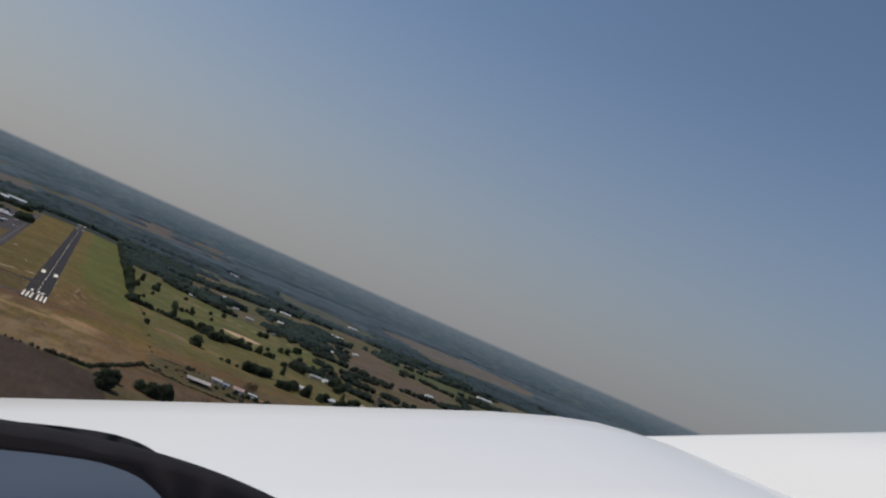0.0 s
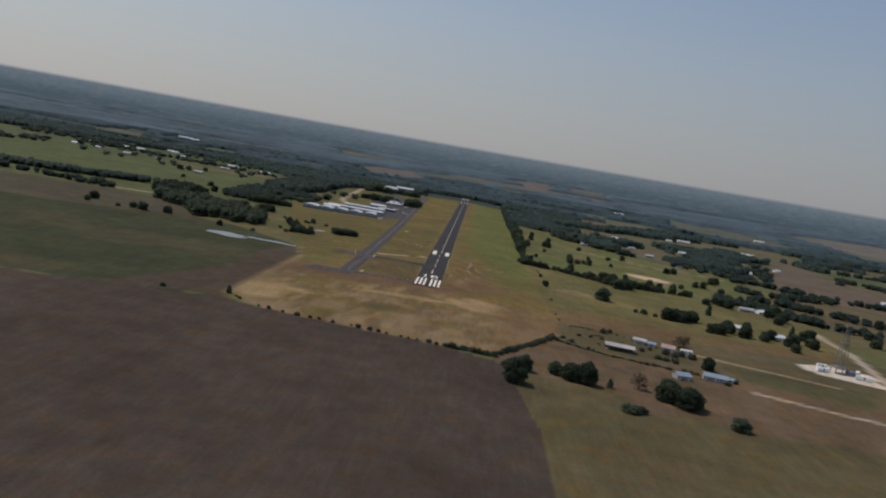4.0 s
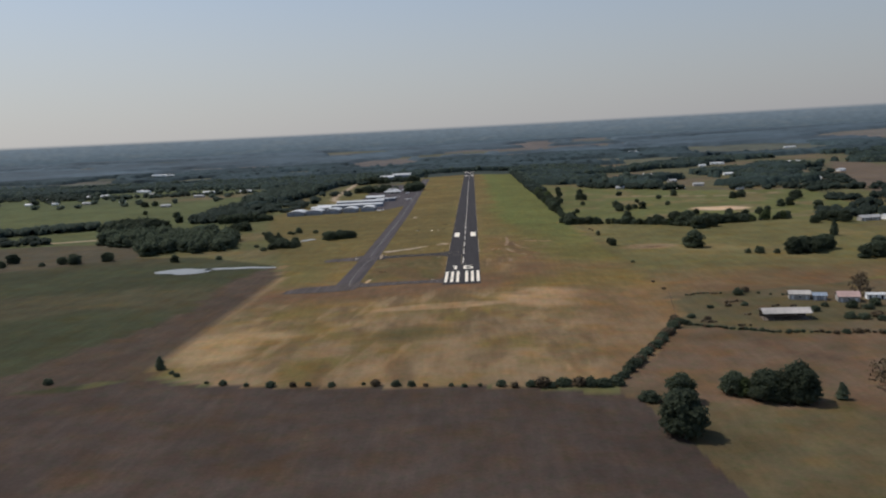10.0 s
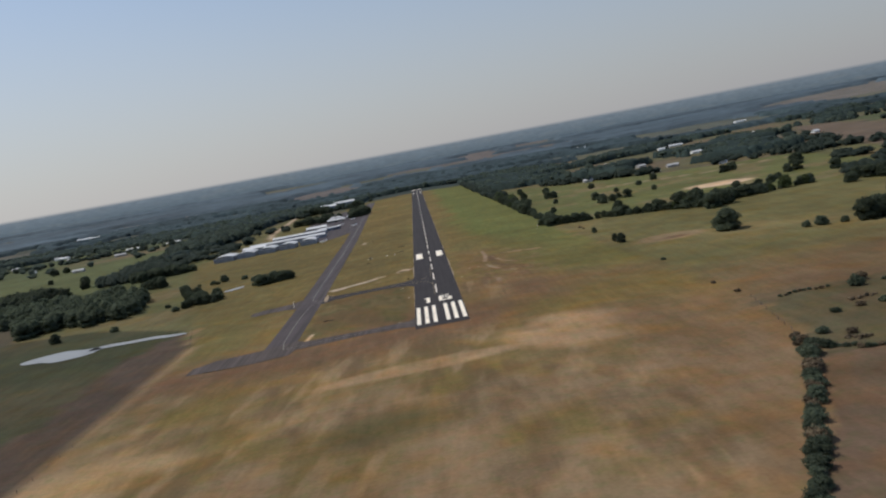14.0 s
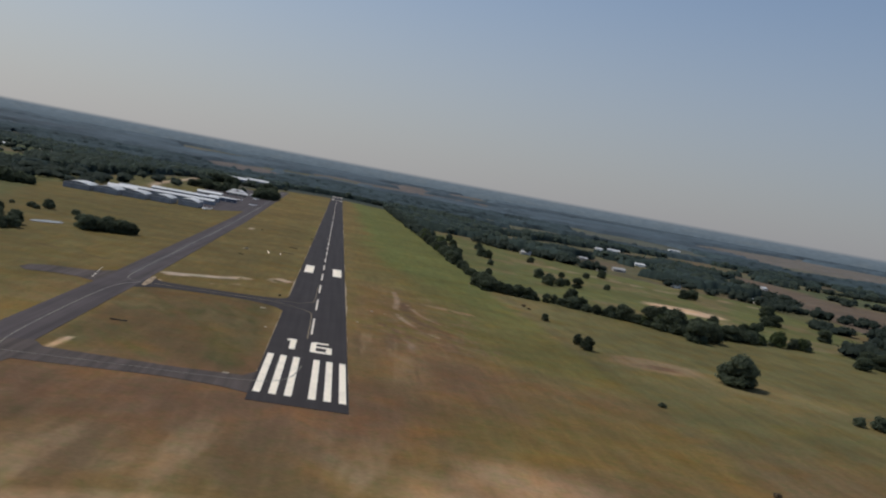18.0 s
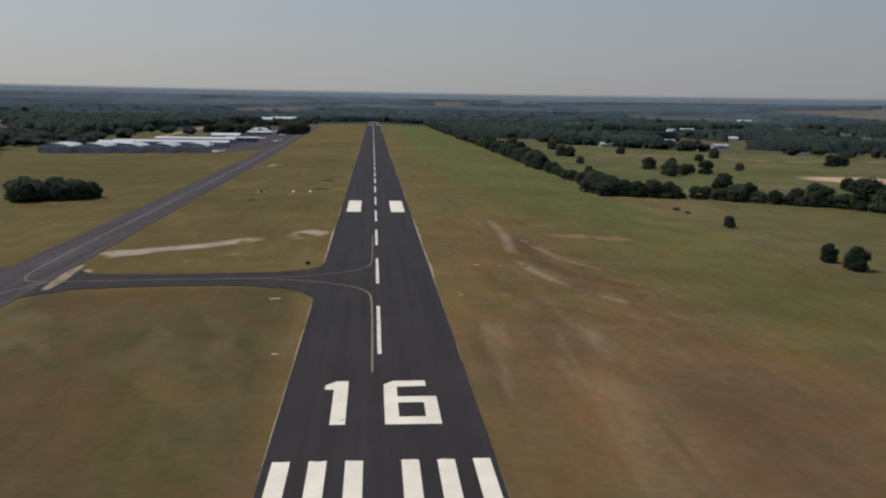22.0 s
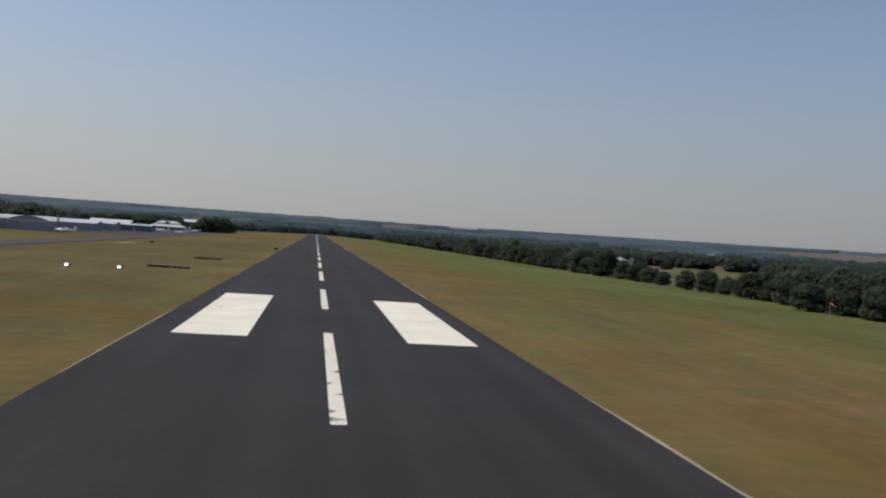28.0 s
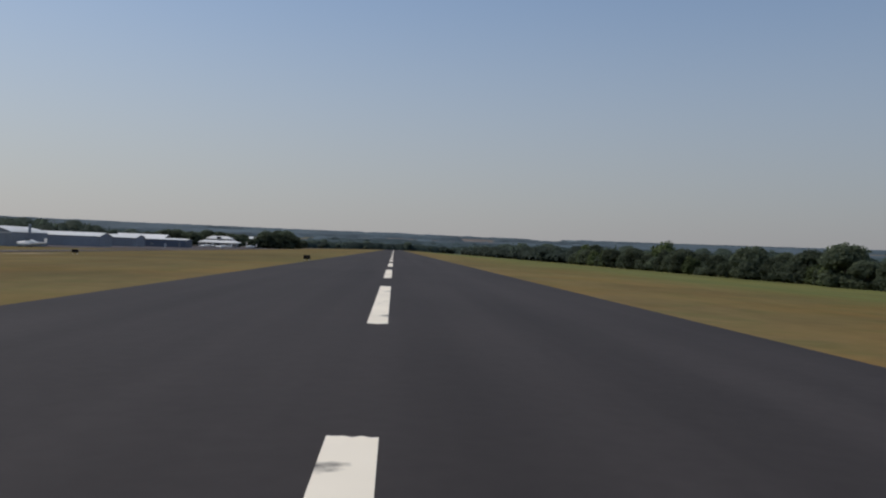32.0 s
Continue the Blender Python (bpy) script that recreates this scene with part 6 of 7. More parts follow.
# houses in the fields and woods
for x, y, w, d, turn, roof, text in [(321, 72, 12, 9, 20, METAL_ROOF, "white farmhouse between oaks"), (290, 87, 11, 8, -15, METAL_ROOF, "pale-roofed house behind oaks"), (346, 238, 17, 8, 5, GREY_ROOF, "long grey-roofed shed at a field"),
                                     (365, 240, 13, 9, 10, METAL_ROOF, "white house at a field's edge"), (457, 643, 18, 11, 35, METAL_ROOF, "house with a bright white metal roof"), (345, 766, 15, 9, 0, GREY_ROOF, "grey-roofed house at the wood's edge"),
                                     (335, 884, 13, 9, 20, GREY_ROOF, "house in a wood clearing"), (340, 1100, 16, 10, -20, METAL_ROOF, "white-roofed house in woods"), (250, 1004, 14, 9, 10, METAL_ROOF, "white-roofed house in woods"), (462, 1003, 16, 10, 0, METAL_ROOF, "pale house in a wood clearing"),
                                     (640, 960, 14, 10, 30, METAL_ROOF, "white house in a brown field"), (700, 1350, 46, 12, 0, METAL_ROOF, "long white-roofed farm building"), (574, 1450, 30, 14, 0, METAL_ROOF, "large white-roofed building in woods"),
                                     (230, 772, 12, 8, 0, GREY_ROOF, "grey-roofed house at the wood's edge"), (307, 721, 11, 7, 15, METAL_ROOF, "small pale-roofed house by pasture"), (520, 770, 14, 9, -10, METAL_ROOF, "pale-roofed house by a field"), (369, 652, 10, 7, 0, METAL_ROOF, "small white house among trees"),
                                     (-552, 1246, 24, 11, 10, METAL_ROOF, "white-roofed house in green pasture"), (-464, 1212, 24, 11, -5, METAL_ROOF, "white-roofed house in green pasture"), (-760, 1425, 18, 12, 0, METAL_ROOF, "white-roofed house near woods"), (-500, 860, 16, 8, 5, GREY_ROOF, "low grey-roofed farm shed"),
                                     (521, 1379, 14, 9, 0, METAL_ROOF, "white-roofed house in woods"), (370, 1511, 16, 10, 0, METAL_ROOF, "white-roofed house in woods"), (-720, 1045, 18, 8, 0, GREY_ROOF, "low grey-roofed farm shed"), (-800, 1080, 12, 8, 10, METAL_ROOF, "pale-roofed house in pasture"), (-660, 1062, 10, 7, 0, METAL_ROOF, "pale-roofed house in pasture"), (-860, 1092, 12, 8, 0, METAL_ROOF, "pale-roofed house in pasture"), (-528, 1111, 20, 9, 0, GREY_ROOF, "grey-roofed house in pasture"), (-784, 1450, 16, 10, 20, METAL_ROOF, "pale-roofed house in pasture"), (-690, 1290, 14, 9, 0, GREY_ROOF, "grey-roofed house near woods"),
                                     (-800, 1300, 20, 10, 0, METAL_ROOF, "pale-roofed house near woods"), (-900, 1260, 22, 10, 15, GREY_ROOF, "grey-roofed house near woods"), (-760, 1500, 46, 20, 0, METAL_ROOF, "large pale hall above the pasture"),
                                     (700, 640, 15, 9, 0, METAL_ROOF, "white house at a brown field"), (870, 560, 16, 10, 20, METAL_ROOF, "white-roofed farmhouse near hedgerow trees"), (980, 820, 40, 14, 10, METAL_ROOF, "long pale farm building"), (760, 180, 16, 10, 0, METAL_ROOF, "white-roofed house among trees"),
                                     (560, 60, 14, 9, 30, METAL_ROOF, "white-roofed house among trees"), (640, 330, 14, 9, 0, GREY_ROOF, "grey-roofed house by a hedgerow"), (1150, 1250, 46, 16, 0, METAL_ROOF, "long white hall far off"), (480, -60, 13, 9, 0, METAL_ROOF, "white-roofed house by a road"), (446, 210, 12, 9, 10, METAL_ROOF, "white house beside the caliche road"), (556, 2370, 36, 16, 0, METAL_ROOF, "white building in far woods"), (-1045, 2255, 46, 16, 0, METAL_ROOF, "white building in far woods"), (-1000, 2235, 34, 14, 10, METAL_ROOF, "white building in far woods"), (1250, 2300, 60, 18, 0, METAL_ROOF, "long white hall far off"), (990, 2105, 34, 12, 0, METAL_ROOF, "white-roofed farm building far off"), (-836, 1290, 18, 10, 0, METAL_ROOF, "pale-roofed house near woods")]:
    shed(x, y, w, d, 2.8, 1.8, turn, text, WHITE_WALL if roof == METAL_ROOF else FARM_WALL, roof, "scattered houses", "house", 3, "house")


# ---- drilling rig on its pale pad ----
RIG_STEEL = surface("weathered_rig_steel", (0.17, 0.15, 0.135), 0.6, 2.0, 0.3, 0.2)
rig = thing("drilling_rig", 327, -44, label="tall steel lattice drilling rig on a pale pad", category="drilling rig")
H, B, T = 36.0, 3.6, 1.0
for sx in (-1, 1):
    for sy in (-1, 1):
        bm = bmesh.new()
        rod_into(bm, (sx * B, sy * B, 5), (sx * T, sy * T, H), 0.22, 0.16, 6)
        part("leg", bm, RIG_STEEL, rig)
levels = 7
for k in range(levels):
    za, zb = 5 + (H - 5) * k / levels, 5 + (H - 5) * (k + 1) / levels
    fa, fb = B + (T - B) * k / levels, B + (T - B) * (k + 1) / levels
    bm = bmesh.new()
    ca, cb = [(-fa, -fa), (fa, -fa), (fa, fa), (-fa, fa)], [(-fb, -fb), (fb, -fb), (fb, fb), (-fb, fb)]
    for i in range(4):
        j = (i + 1) % 4
        rod_into(bm, (*ca[i], za), (*ca[j], za), 0.11, None, 5)
        rod_into(bm, (*ca[i], za), (*cb[j], zb), 0.09, None, 5)
        rod_into(bm, (*ca[j], za), (*cb[i], zb), 0.09, None, 5)
    part("bracing", bm, RIG_STEEL, rig)
part("platform", box(-5.5, 5.5, -5.5, 5.5, 4.2, 5.0, 0.1), RIG_STEEL, rig)
for sx in (-1, 1):
    for sy in (-1, 1):
        part("strut", box(sx * 4.6 - 0.3, sx * 4.6 + 0.3, sy * 4.6 - 0.3, sy * 4.6 + 0.3, -0.5, 4.3), RIG_STEEL, rig)
part("crown_block", box(-1.8, 1.8, -1.4, 1.4, H - 0.2, H + 1.8, 0.15), RIG_STEEL, rig, "grey crown block at the top")
part("monkey_board", box(-2.6, 2.6, -3.2, 2.2, 24, 24.4), RIG_STEEL, rig)
part("cabin", box(6.0, 11.5, -2.6, 2.6, 0, 3.0, 0.08), METAL_WALL, rig)
for x, y, w, d, turn in [(312, -50, 11, 2.6, 15), (340, -58, 12, 2.6, -20), (343, -40, 9, 2.6, 60), (318, -34, 8, 2.6, 0)]:
    t = thing("site_trailer", x, y, turn=turn, label="pale site trailer on the drilling pad", category="trailer", group="site trailers")
    part("body", box(-w / 2, w / 2, -d / 2, d / 2, 0.6, 3.1, 0.08), WHITE_WALL, t)
    part("chassis", box(-w / 2 + 0.3, w / 2 - 0.3, -d / 2 + 0.2, d / 2 - 0.2, -0.1, 0.6), STEEL, t)
    part("door", box(-0.5, 0.5, -d / 2 - 0.04, -d / 2 + 0.01, 0.8, 2.8), DARK_OPENING, t)

# ---- ponds ----
for name, pts in (("pond", [(-228, 112), (-222, 103), (-210, 102), (-204, 94), (-192, 95), (-184, 101), (-182, 112), (-188, 119), (-196, 118), (-206, 126), (-219, 122)]), ("pond_arm", [(-190, 108), (-178, 112), (-168, 110), (-154, 111), (-146, 107), (-135, 107), (-136, 112), (-148, 115), (-156, 120), (-170, 118), (-180, 121), (-190, 118)]),
                  ("small_pond", [(-154, 266), (-146, 267), (-138, 277), (-141, 284), (-150, 279)])):
    pts = rounded(pts + pts[:2], 4)[1:-1]
    tagged(new(name, flat_shape(pts, 0.25, POND, name)), "pale shallow pond reflecting the hazy sky", "pond", kind="structure")


# ---- things on the airfield ----
def small_aircraft(x, y, turn, label):
    a = thing("parked_aircraft", x, y, turn=turn, label=label, category="aircraft", group="parked aircraft")
    a.matrix_world = a.matrix_world @ Matrix.Diagonal((1.15, 1.15, 1.15, 1))
    bm = bmesh.new()
    prev = None
    for yy, hw, z0, z1 in [(3.0, 0.15, 0.95, 1.25), (2.6, 0.5, 0.7, 1.45), (1.2, 0.58, 0.6, 1.6), (0.3, 0.6, 0.6, 2.1), (-0.8, 0.58, 0.65, 2.1), (-2.0, 0.4, 0.8, 1.6), (-4.4, 0.12, 1.1, 1.4)]:
        ring = [bm.verts.new((hw * math.cos(q * math.pi / 4), yy, (z0 + z1) / 2 + (z1 - z0) / 2 * math.sin(q * math.pi / 4))) for q in range(8)]
        if prev:
            for i in range(8):
                bm.faces.new((prev[i], prev[(i + 1) % 8], ring[(i + 1) % 8], ring[i]))
        else:
            bm.faces.new(ring)
        prev = ring
    bm.faces.new(prev[::-1])
    bmesh.ops.recalc_face_normals(bm, faces=bm.faces)
    part("fuselage", bm, AIRCRAFT_WHITE, a, smooth=True)
    part("wing", box(-5.0, 5.0, -0.6, 0.9, 0.72, 0.88, 0.06), AIRCRAFT_WHITE, a)
    part("tailplane", box(-1.6, 1.6, -4.5, -3.8, 1.25, 1.33, 0.03), AIRCRAFT_WHITE, a)
    part("fin", prism([(-0.04, 1.3), (0.04, 1.3), (0.04, 2.6), (-0.04, 2.6)], -4.6, -3.9), AIRCRAFT_WHITE, a)
    part("canopy", box(-0.5, 0.5, -0.6, 0.9, 1.75, 2.12, 0.12), DARK_OPENING, a)
    for wx, wy in ((-1.2, -0.2), (1.2, -0.2), (0, 2.2)):
        bm = bmesh.new()
        rod_into(bm, (wx - 0.07, wy, 0.2), (wx + 0.07, wy, 0.2), 0.2, None, 12)
        part("wheel", bm, BLACK_PLASTIC, a)
        bm = bmesh.new()
        rod_into(bm, (wx, wy, 0.2), (wx, wy, 0.8), 0.05, None, 6)
        part("gear_leg", bm, STEEL, a)
    part("propeller", box(-0.9, 0.9, 3.02, 3.08, 1.04, 1.16), DARK_OPENING, a)
    return a


small_aircraft(-111.5, 566, 95, "white low-wing aircraft parked before the hangars")
small_aircraft(-90, 744, 100, "white low-wing aircraft parked on the apron")
small_aircraft(-113, 806, 80, "white low-wing aircraft parked on the far apron")
small_aircraft(-103, 902, 120, "white low-wing aircraft parked on the far apron")
lamp_glow = bpy.data.materials.new("white_lamp_glow")
lamp_glow.use_nodes = True
lamp_glow.node_tree.nodes["Principled BSDF"].inputs["Emission Color"].default_value = (1.0, 0.80, 0.62, 1)
lamp_glow.node_tree.nodes["Principled BSDF"].inputs["Emission Strength"].default_value = 4.0
for x, y in ((-32, 292.5), (-25.5, 292)):
    p = thing("approach_light", x, y, label="pale approach-slope light box in the grass", category="airfield light", group="approach-slope lights")
    part("housing", box(-0.4, 0.4, -0.4, 0.4, 0.30, 0.78, 0.06), FARM_WALL, p)
    part("lens", box(-0.17, 0.17, -0.45, -0.38, 0.44, 0.66, 0.03), lamp_glow, p, "lit white lens")
    for sx in (-0.3, 0.3):
        part("leg", box(sx - 0.05, sx + 0.05, -0.05, 0.05, -0.2, 0.38), STEEL, p)
    part("pad", box(-0.7, 0.7, -0.6, 0.6, -0.2, 0.06), CONCRETE, p)
for x, y, w, d, text in [(-18.2, 113.3, 2.0, 1.0, "low white concrete slab in the grass"), (21.7, 145, 1.2, 0.8, "small pale concrete marker in the grass"), (26.7, 144.2, 0.9, 0.7, "small pale concrete marker in the grass"), (15.2, 116, 0.9, 0.7, "small pale concrete marker in the grass"), (-14.4, 80.3, 1.0, 0.7, "small pale concrete marker in the grass"),
                         (-18, 18.5, 1.6, 0.8, "low pale concrete slab by the taxiway"), (-45, 297, 3.4, 1.4, "low pale concrete slab under a dark equipment box")]:
    s = tagged(new("concrete_slab", None), text, "slab", "concrete slabs")
    s.matrix_world = pose(x, y, terrain(x, y), 0, 0, tree_rng.uniform(-15, 15))
    part("slab", box(-w / 2, w / 2, -d / 2, d / 2, -0.2, 0.09, 0.03), CONCRETE, s)
c = thing("equipment_box", -50, 441, turn=0, label="small dark metal box on legs in the grass", category="box")
part("body", box(-0.45, 0.45, -0.25, 0.25, 0.25, 0.75, 0.05), BLACK_PLASTIC, c)
for sx in (-0.35, 0.35):
    part("leg", box(sx - 0.04, sx + 0.04, -0.04, 0.04, -0.2, 0.28), STEEL, c)
c = thing("equipment_box", -44.9, 297.2, turn=8, label="dark metal equipment box on a pale slab", category="box")
part("body", box(-0.6, 0.6, -0.35, 0.35, 0.05, 0.75, 0.05), BLACK_PLASTIC, c)
part("lid", box(-0.65, 0.65, -0.4, 0.4, 0.75, 0.82, 0.02), STEEL, c)
s = thing("taxiway_sign", -14.8, 144.3, turn=10, label="dark box sign on short legs beside the runway", category="sign")
part("panel", box(-0.5, 0.5, -0.12, 0.12, 0.2, 0.8, 0.04), BLACK_PLASTIC, s)
for sx in (-0.35, 0.35):
    part("leg", box(sx - 0.04, sx + 0.04, -0.05, 0.05, -0.2, 0.32), STEEL, s)
s = thing("taxiway_sign", -12.6, 432, turn=0, label="dark box sign on short legs beside the runway", category="sign")
part("panel", box(-0.5, 0.5, -0.12, 0.12, 0.2, 0.8, 0.04), BLACK_PLASTIC, s)
for sx in (-0.35, 0.35):
    part("leg", box(sx - 0.04, sx + 0.04, -0.05, 0.05, -0.2, 0.32), STEEL, s)
# long low rows of dark cut brush
for x, y, n, turn in ((-21.6, 306, 7, -6), (-20.8, 343, 6, -3), (-44, 268, 3, 0), (-53, 60, 5, 0)):
    b = thing("brush_row", x, y, turn=turn, label="long low row of dark cut brush", category="brush pile", group="brush rows")
    vs, fs, c = [], [], 0
    rr = np.random.RandomState(int(abs(x) * 3))
    for k in range(n):
        q, f = ICO1
        p = q * (1 + rr.uniform(-0.3, 0.3, (len(q), 1))) * np.array([0.7, 0.35, 0.24]) + np.array([(k - n / 2) * 0.85, rr.uniform(-0.15, 0.15), 0.14])
        vs.append(p)
        fs += [tuple(t) for t in f + c]
        c += len(p)
    part_mesh("brush", mesh_from("brush", np.concatenate(vs), fs, BLACK_BRUSH), b)
# windsock
w = thing("windsock", 88, 313, label="orange windsock on a low pole before the tree belt", category="windsock")
w.matrix_world = w.matrix_world @ Matrix.Diagonal((0.5, 0.5, 0.5, 1))
bm = bmesh.new()
rod_into(bm, (0, 0, -0.3), (0, 0, 5.2), 0.08, 0.05, 8)
part("pole", bm, STEEL, w)
for k in range(4):
    bm = bmesh.new()
    rod_into(bm, (0.1 + 0.55 * k, 0, 5.0 - 0.28 * k), (0.65 + 0.55 * k, 0, 4.72 - 0.28 * k), 0.36 - 0.05 * k, 0.31 - 0.05 * k, 10)
    part("sock_band", bm, RED_PAINT if k % 2 == 0 else WHITE_WALL, w)

# ---- fences ----
def fence(pts, gap, label):
    f = thing("wire_fence", *pts[0], label=label, category="fence", group="field fences")
    ox, oy, oz = f.matrix_world.translation
    me = PLANK
    for (xa, ya), (xb, yb) in zip(pts[:-1], pts[1:]):
        n = max(1, int(math.hypot(xb - xa, yb - ya) / gap))
        for i in range(n):
            x, y = xa + (xb - xa) * i / n, ya + (yb - ya) * i / n
            p = part_mesh("post", me, f)
            p.location = (x - ox, y - oy, terrain(x, y) - oz)
        bm = bmesh.new()
        for z in (0.5, 0.9, 1.25):
            rod_into(bm, (xa - ox, ya - oy, terrain(xa, ya) - oz + z), (xb - ox, yb - oy, terrain(xb, yb) - oz + z), 0.012, None, 4)
        part("wire", bm, RUSTY_WIRE, f)
    return f


bm = bmesh.new()
rod_into(bm, (0, 0, -0.3), (0, 0, 1.35), 0.075, 0.065, 6)
PLANK = bpy.data.meshes.new("post")
bm.to_mesh(PLANK)
bm.free()
PLANK.materials.append(DARK_WOOD)
fence([(110, -42), (98, -108), (56, -201)], 7.0, "weathered post and wire fence along the airfield")
fence([(98, -110), (131, -134), (205, -146)], 6.0, "weathered post and wire fence of the farmyard")
fence([(-121, -156), (-121, 60), (-136, 122)], 9.0, "weathered post and wire fence beside a green field")


# ---- the light aircraft that carries the camera, where it flies at the start ----
eye0 = Vector((16.11, -809.43, 115.02))
seat = look(eye0, (90.84, -624.97, 134.75), 23.50) @ Matrix.Rotation(radians(-90), 4, 'X')
# local axes: x to the right, y to the nose, z up; the nose points 15 degrees left of the view
craft = thing("light_aircraft", 0, 0, 0, label="white light aircraft with a broad glossy cowling in flight", category="aircraft")
craft.matrix_world = seat @ pose(0, 0, 0, 0, 0, 15) @ pose(0, 0, 0, 0, 4.4, 0)


def ring(bm, y, hw, z0, z1, power=5.0, n=40):
    """A rounded-square cross-section."""
    out = []
    for k in range(n):
        a = 2 * math.pi * k / n
        c, s = math.cos(a), math.sin(a)
        out.append(bm.verts.new((hw * math.copysign(abs(c) ** (2 / power), c), y, (z0 + z1) / 2 + (z1 - z0) / 2 * math.copysign(abs(s) ** (2 / power), s))))
    return out


def loft(name, sections, material, parent, label="", power=5.0):
    bm = bmesh.new()
    prev = None
    for y, hw, z0, z1 in sections:
        r = ring(bm, y, hw, z0, z1, power)
        if prev:
            for i in range(len(r)):
                bm.faces.new((prev[i], r[i], r[(i + 1) % len(r)], prev[(i + 1) % len(r)]))
        else:
            bm.faces.new(r[::-1])
        prev = r
    bm.faces.new(prev)
    bmesh.ops.recalc_face_normals(bm, faces=bm.faces)
    return part(name, bm, material, parent, label, True)


loft("cowling", [(0.30, 0.73, -0.95, -0.196), (0.70, 0.73, -0.95, -0.195), (1.00, 0.725, -0.93, -0.197), (1.10, 0.71, -0.91, -0.200), (1.17, 0.67, -0.87, -0.214), (1.23, 0.57, -0.79, -0.265), (1.27, 0.40, -0.68, -0.36), (1.28, 0.30, -0.65, -0.42)], AIRCRAFT_WHITE, craft, "broad glossy white engine cowling", 6.0)
loft("fuselage", [(-5.2, 0.06, -0.62, -0.50), (-4.0, 0.16, -0.75, -0.45), (-2.2, 0.42, -0.95, -0.42), (-1.2, 0.60, -1.02, -0.44), (0.28, 0.615, -0.97, -0.46)], AIRCRAFT_WHITE, craft)
for s, text in ((1, "right_wing"), (-1, "left_wing")):
    bm = bmesh.new()
    prev = None
    for x, y0, y1, z, t in [(0.55, -0.45, 1.30, -0.202, 0.20), (1.3, -0.42, 1.29, -0.178, 0.19), (3.2, -0.30, 1.18, -0.115, 0.16), (5.2, -0.10, 1.02, -0.05, 0.10)]:
        sec = []
        for k in range(20):
            a = 2 * math.pi * k / 20
            u = 0.5 + 0.5 * math.cos(a)
            sec.append(bm.verts.new((s * x, y0 + (y1 - y0) * u, z - t * 0.5 + t * 0.5 * math.sin(a) * (0.35 + 0.65 * u ** 0.5))))
        if prev:
            for i in range(20):
                bm.faces.new((prev[i], sec[i], sec[(i + 1) % 20], prev[(i + 1) % 20]))
        else:
            bm.faces.new(sec)
        prev = sec
    bm.faces.new(prev)
    bmesh.ops.recalc_face_normals(bm, faces=bm.faces)
    wing = part(text, bm, AIRCRAFT_WHITE, craft, "plain white wing", True)
    part("light_slot", box(s * 1.55 - 0.35, s * 1.55 + 0.35, 0.70, 0.76, -0.22, -0.150), BLACK_PLASTIC, wing, "narrow dark slot")
part("tailplane", box(-1.5, 1.5, -5.1, -4.4, -0.52, -0.46, 0.025), AIRCRAFT_WHITE, craft)
part("fin", prism([(-0.03, -0.5), (0.03, -0.5), (0.03, 0.75), (-0.03, 0.75)], -5.3, -4.6), AIRCRAFT_WHITE, craft)
bm = bmesh.new()
rod_into(bm, (0, 1.27, -0.56), (0, 1.55, -0.56), 0.16, 0.03, 16)
part("spinner", bm, AIRCRAFT_WHITE, craft, smooth=True)
part("propeller", box(-0.06, 0.06, 1.33, 1.36, -1.45, 0.33 - 0.66, 0.012), BLACK_PLASTIC, craft, "dark propeller blade")
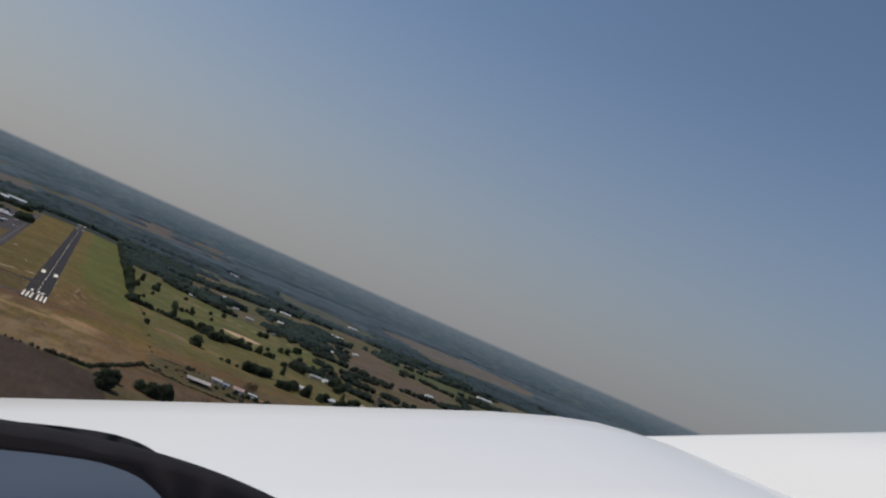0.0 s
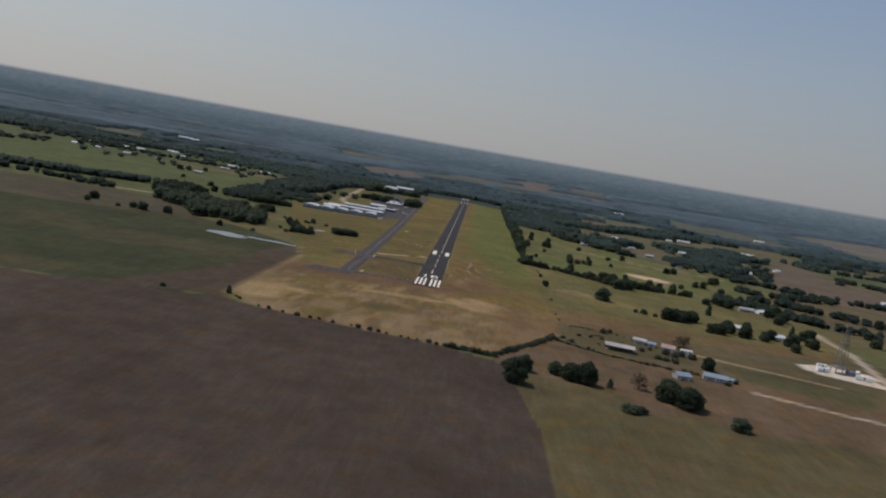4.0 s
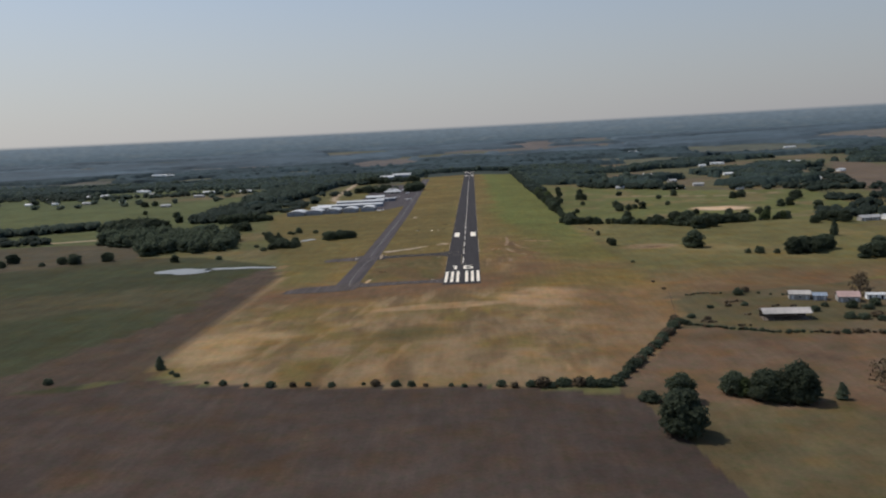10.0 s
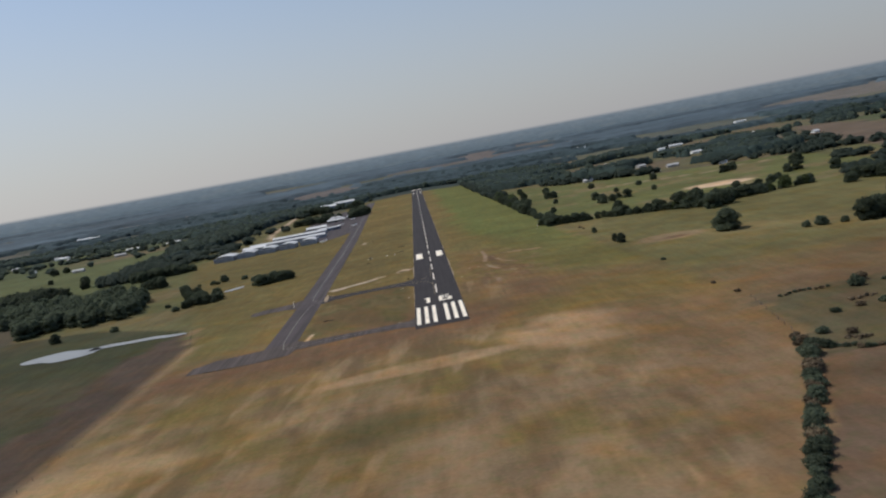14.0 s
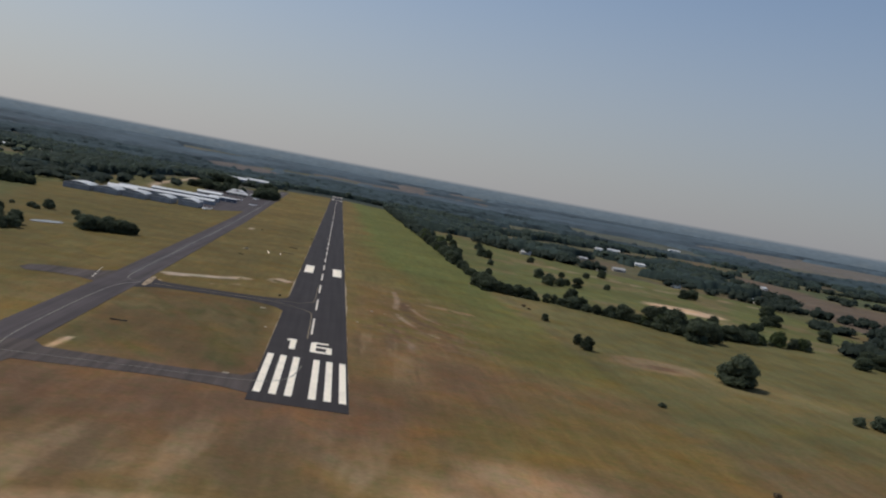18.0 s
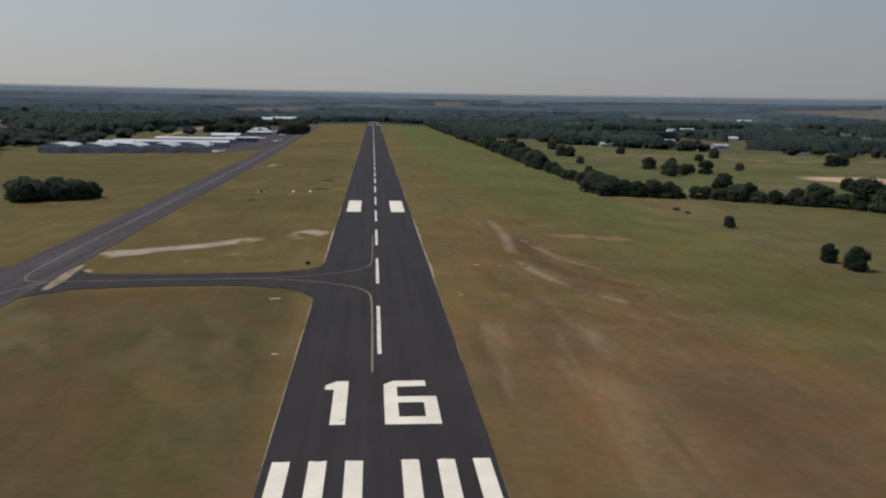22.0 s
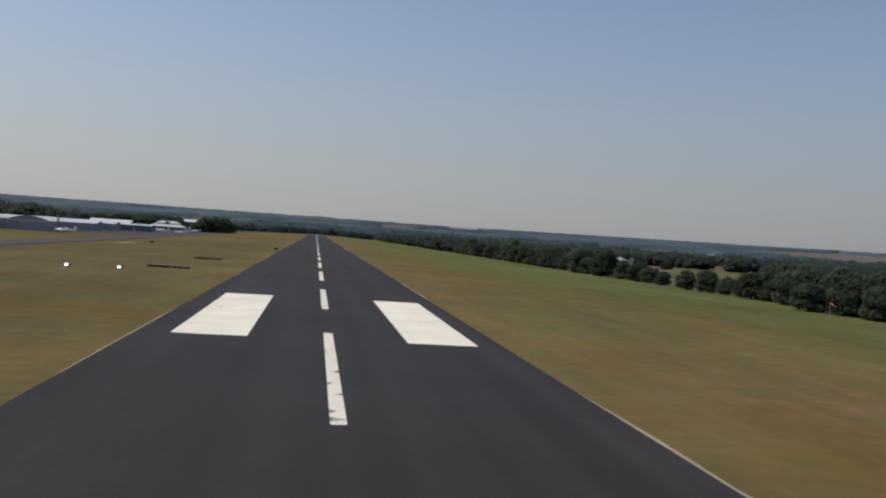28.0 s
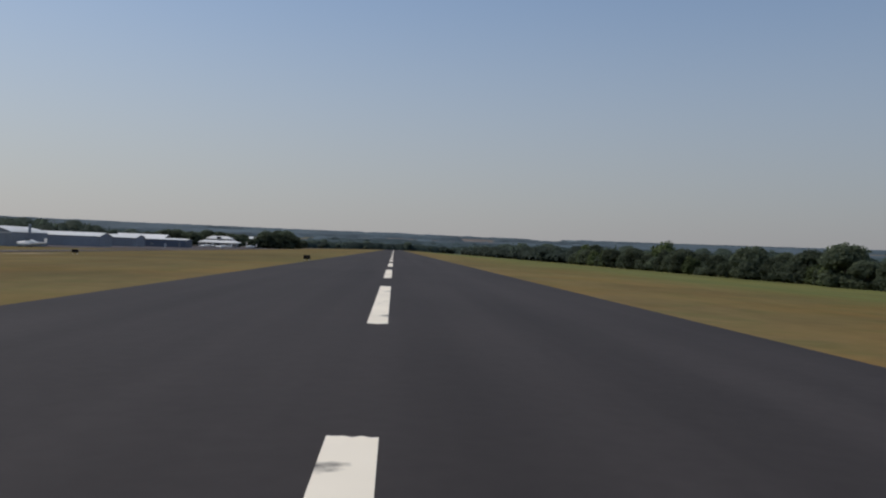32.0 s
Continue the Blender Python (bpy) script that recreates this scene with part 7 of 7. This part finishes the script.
for wx, wy in ((-1.2, 0.1), (1.2, 0.1), (0.0, 1.1)):
    bm = bmesh.new()
    rod_into(bm, (wx, wy, -0.5), (wx, wy, -1.35), 0.04, None, 8)
    leg = part("gear_leg", bm, AIRCRAFT_WHITE, craft)
    bm = bmesh.new()
    rod_into(bm, (wx - 0.08, wy, -1.38), (wx + 0.08, wy, -1.38), 0.2, None, 16)
    part("wheel", bm, BLACK_PLASTIC, leg)

# the glare shield: a padded dark hood over the instrument display
outer = rounded([(-0.62, -0.109), (-0.50, -0.093), (-0.30, -0.083), (-0.20, -0.084), (-0.108, -0.0915), (-0.070, -0.0985), (-0.034, -0.1065), (-0.010, -0.1135), (0.014, -0.122), (0.047, -0.137), (0.086, -0.159), (0.115, -0.185)], 3)
inner = [(0.05, -0.185), (-0.006, -0.150), (-0.017, -0.130), (-0.023, -0.1225), (-0.0315, -0.1155), (-0.043, -0.1105), (-0.058, -0.1065), (-0.100, -0.1020), (-0.20, -0.096), (-0.40, -0.098), (-0.58, -0.125), (-0.62, -0.14)]
inner = rounded(inner, 3)
bm = bmesh.new()
rows_of = []
for y, k in ((0.428, 1.01), (0.432, 0.992), (0.440, 0.985), (0.452, 1.0), (0.470, 1.06), (0.490, 1.16)):
    rows_of.append([bm.verts.new((x, y, z * (k if i < len(outer) else 1.0))) for i, (x, z) in enumerate(outer + inner)])
n = len(rows_of[0])
for a, b in zip(rows_of[:-1], rows_of[1:]):
    for i in range(n):
        bm.faces.new((a[i], a[(i + 1) % n], b[(i + 1) % n], b[i]))
bm.faces.new(rows_of[0][::-1])
bmesh.ops.recalc_face_normals(bm, faces=bm.faces)
hood = part("glare_shield", bm, BLACK_PLASTIC, craft, "padded black glare shield over the panel", True)
# blue base and faint added glow stand in for sky reflected in the glass
GLASS_DARK = surface("sky_glow_display_glass", (0.06, 0.085, 0.13), 0.12, 3.0, 0.8, 0.08)
screen = GLASS_DARK.node_tree.nodes["Principled BSDF"]
screen.inputs["Emission Color"].default_value, screen.inputs["Emission Strength"].default_value = (0.40, 0.55, 0.85, 1), 0.11
part("display", prism([(px * 1.15 + 0.004, pz * 1.15 + 0.005) for px, pz in inner] + [(-0.7, -0.34), (0.05, -0.34)], 0.493, 0.505), GLASS_DARK, hood, "glossy instrument display with a blue glow as sky reflection")
part("panel", box(-0.60, 0.60, 0.52, 0.55, -0.46, -0.20), BLACK_PLASTIC, craft)
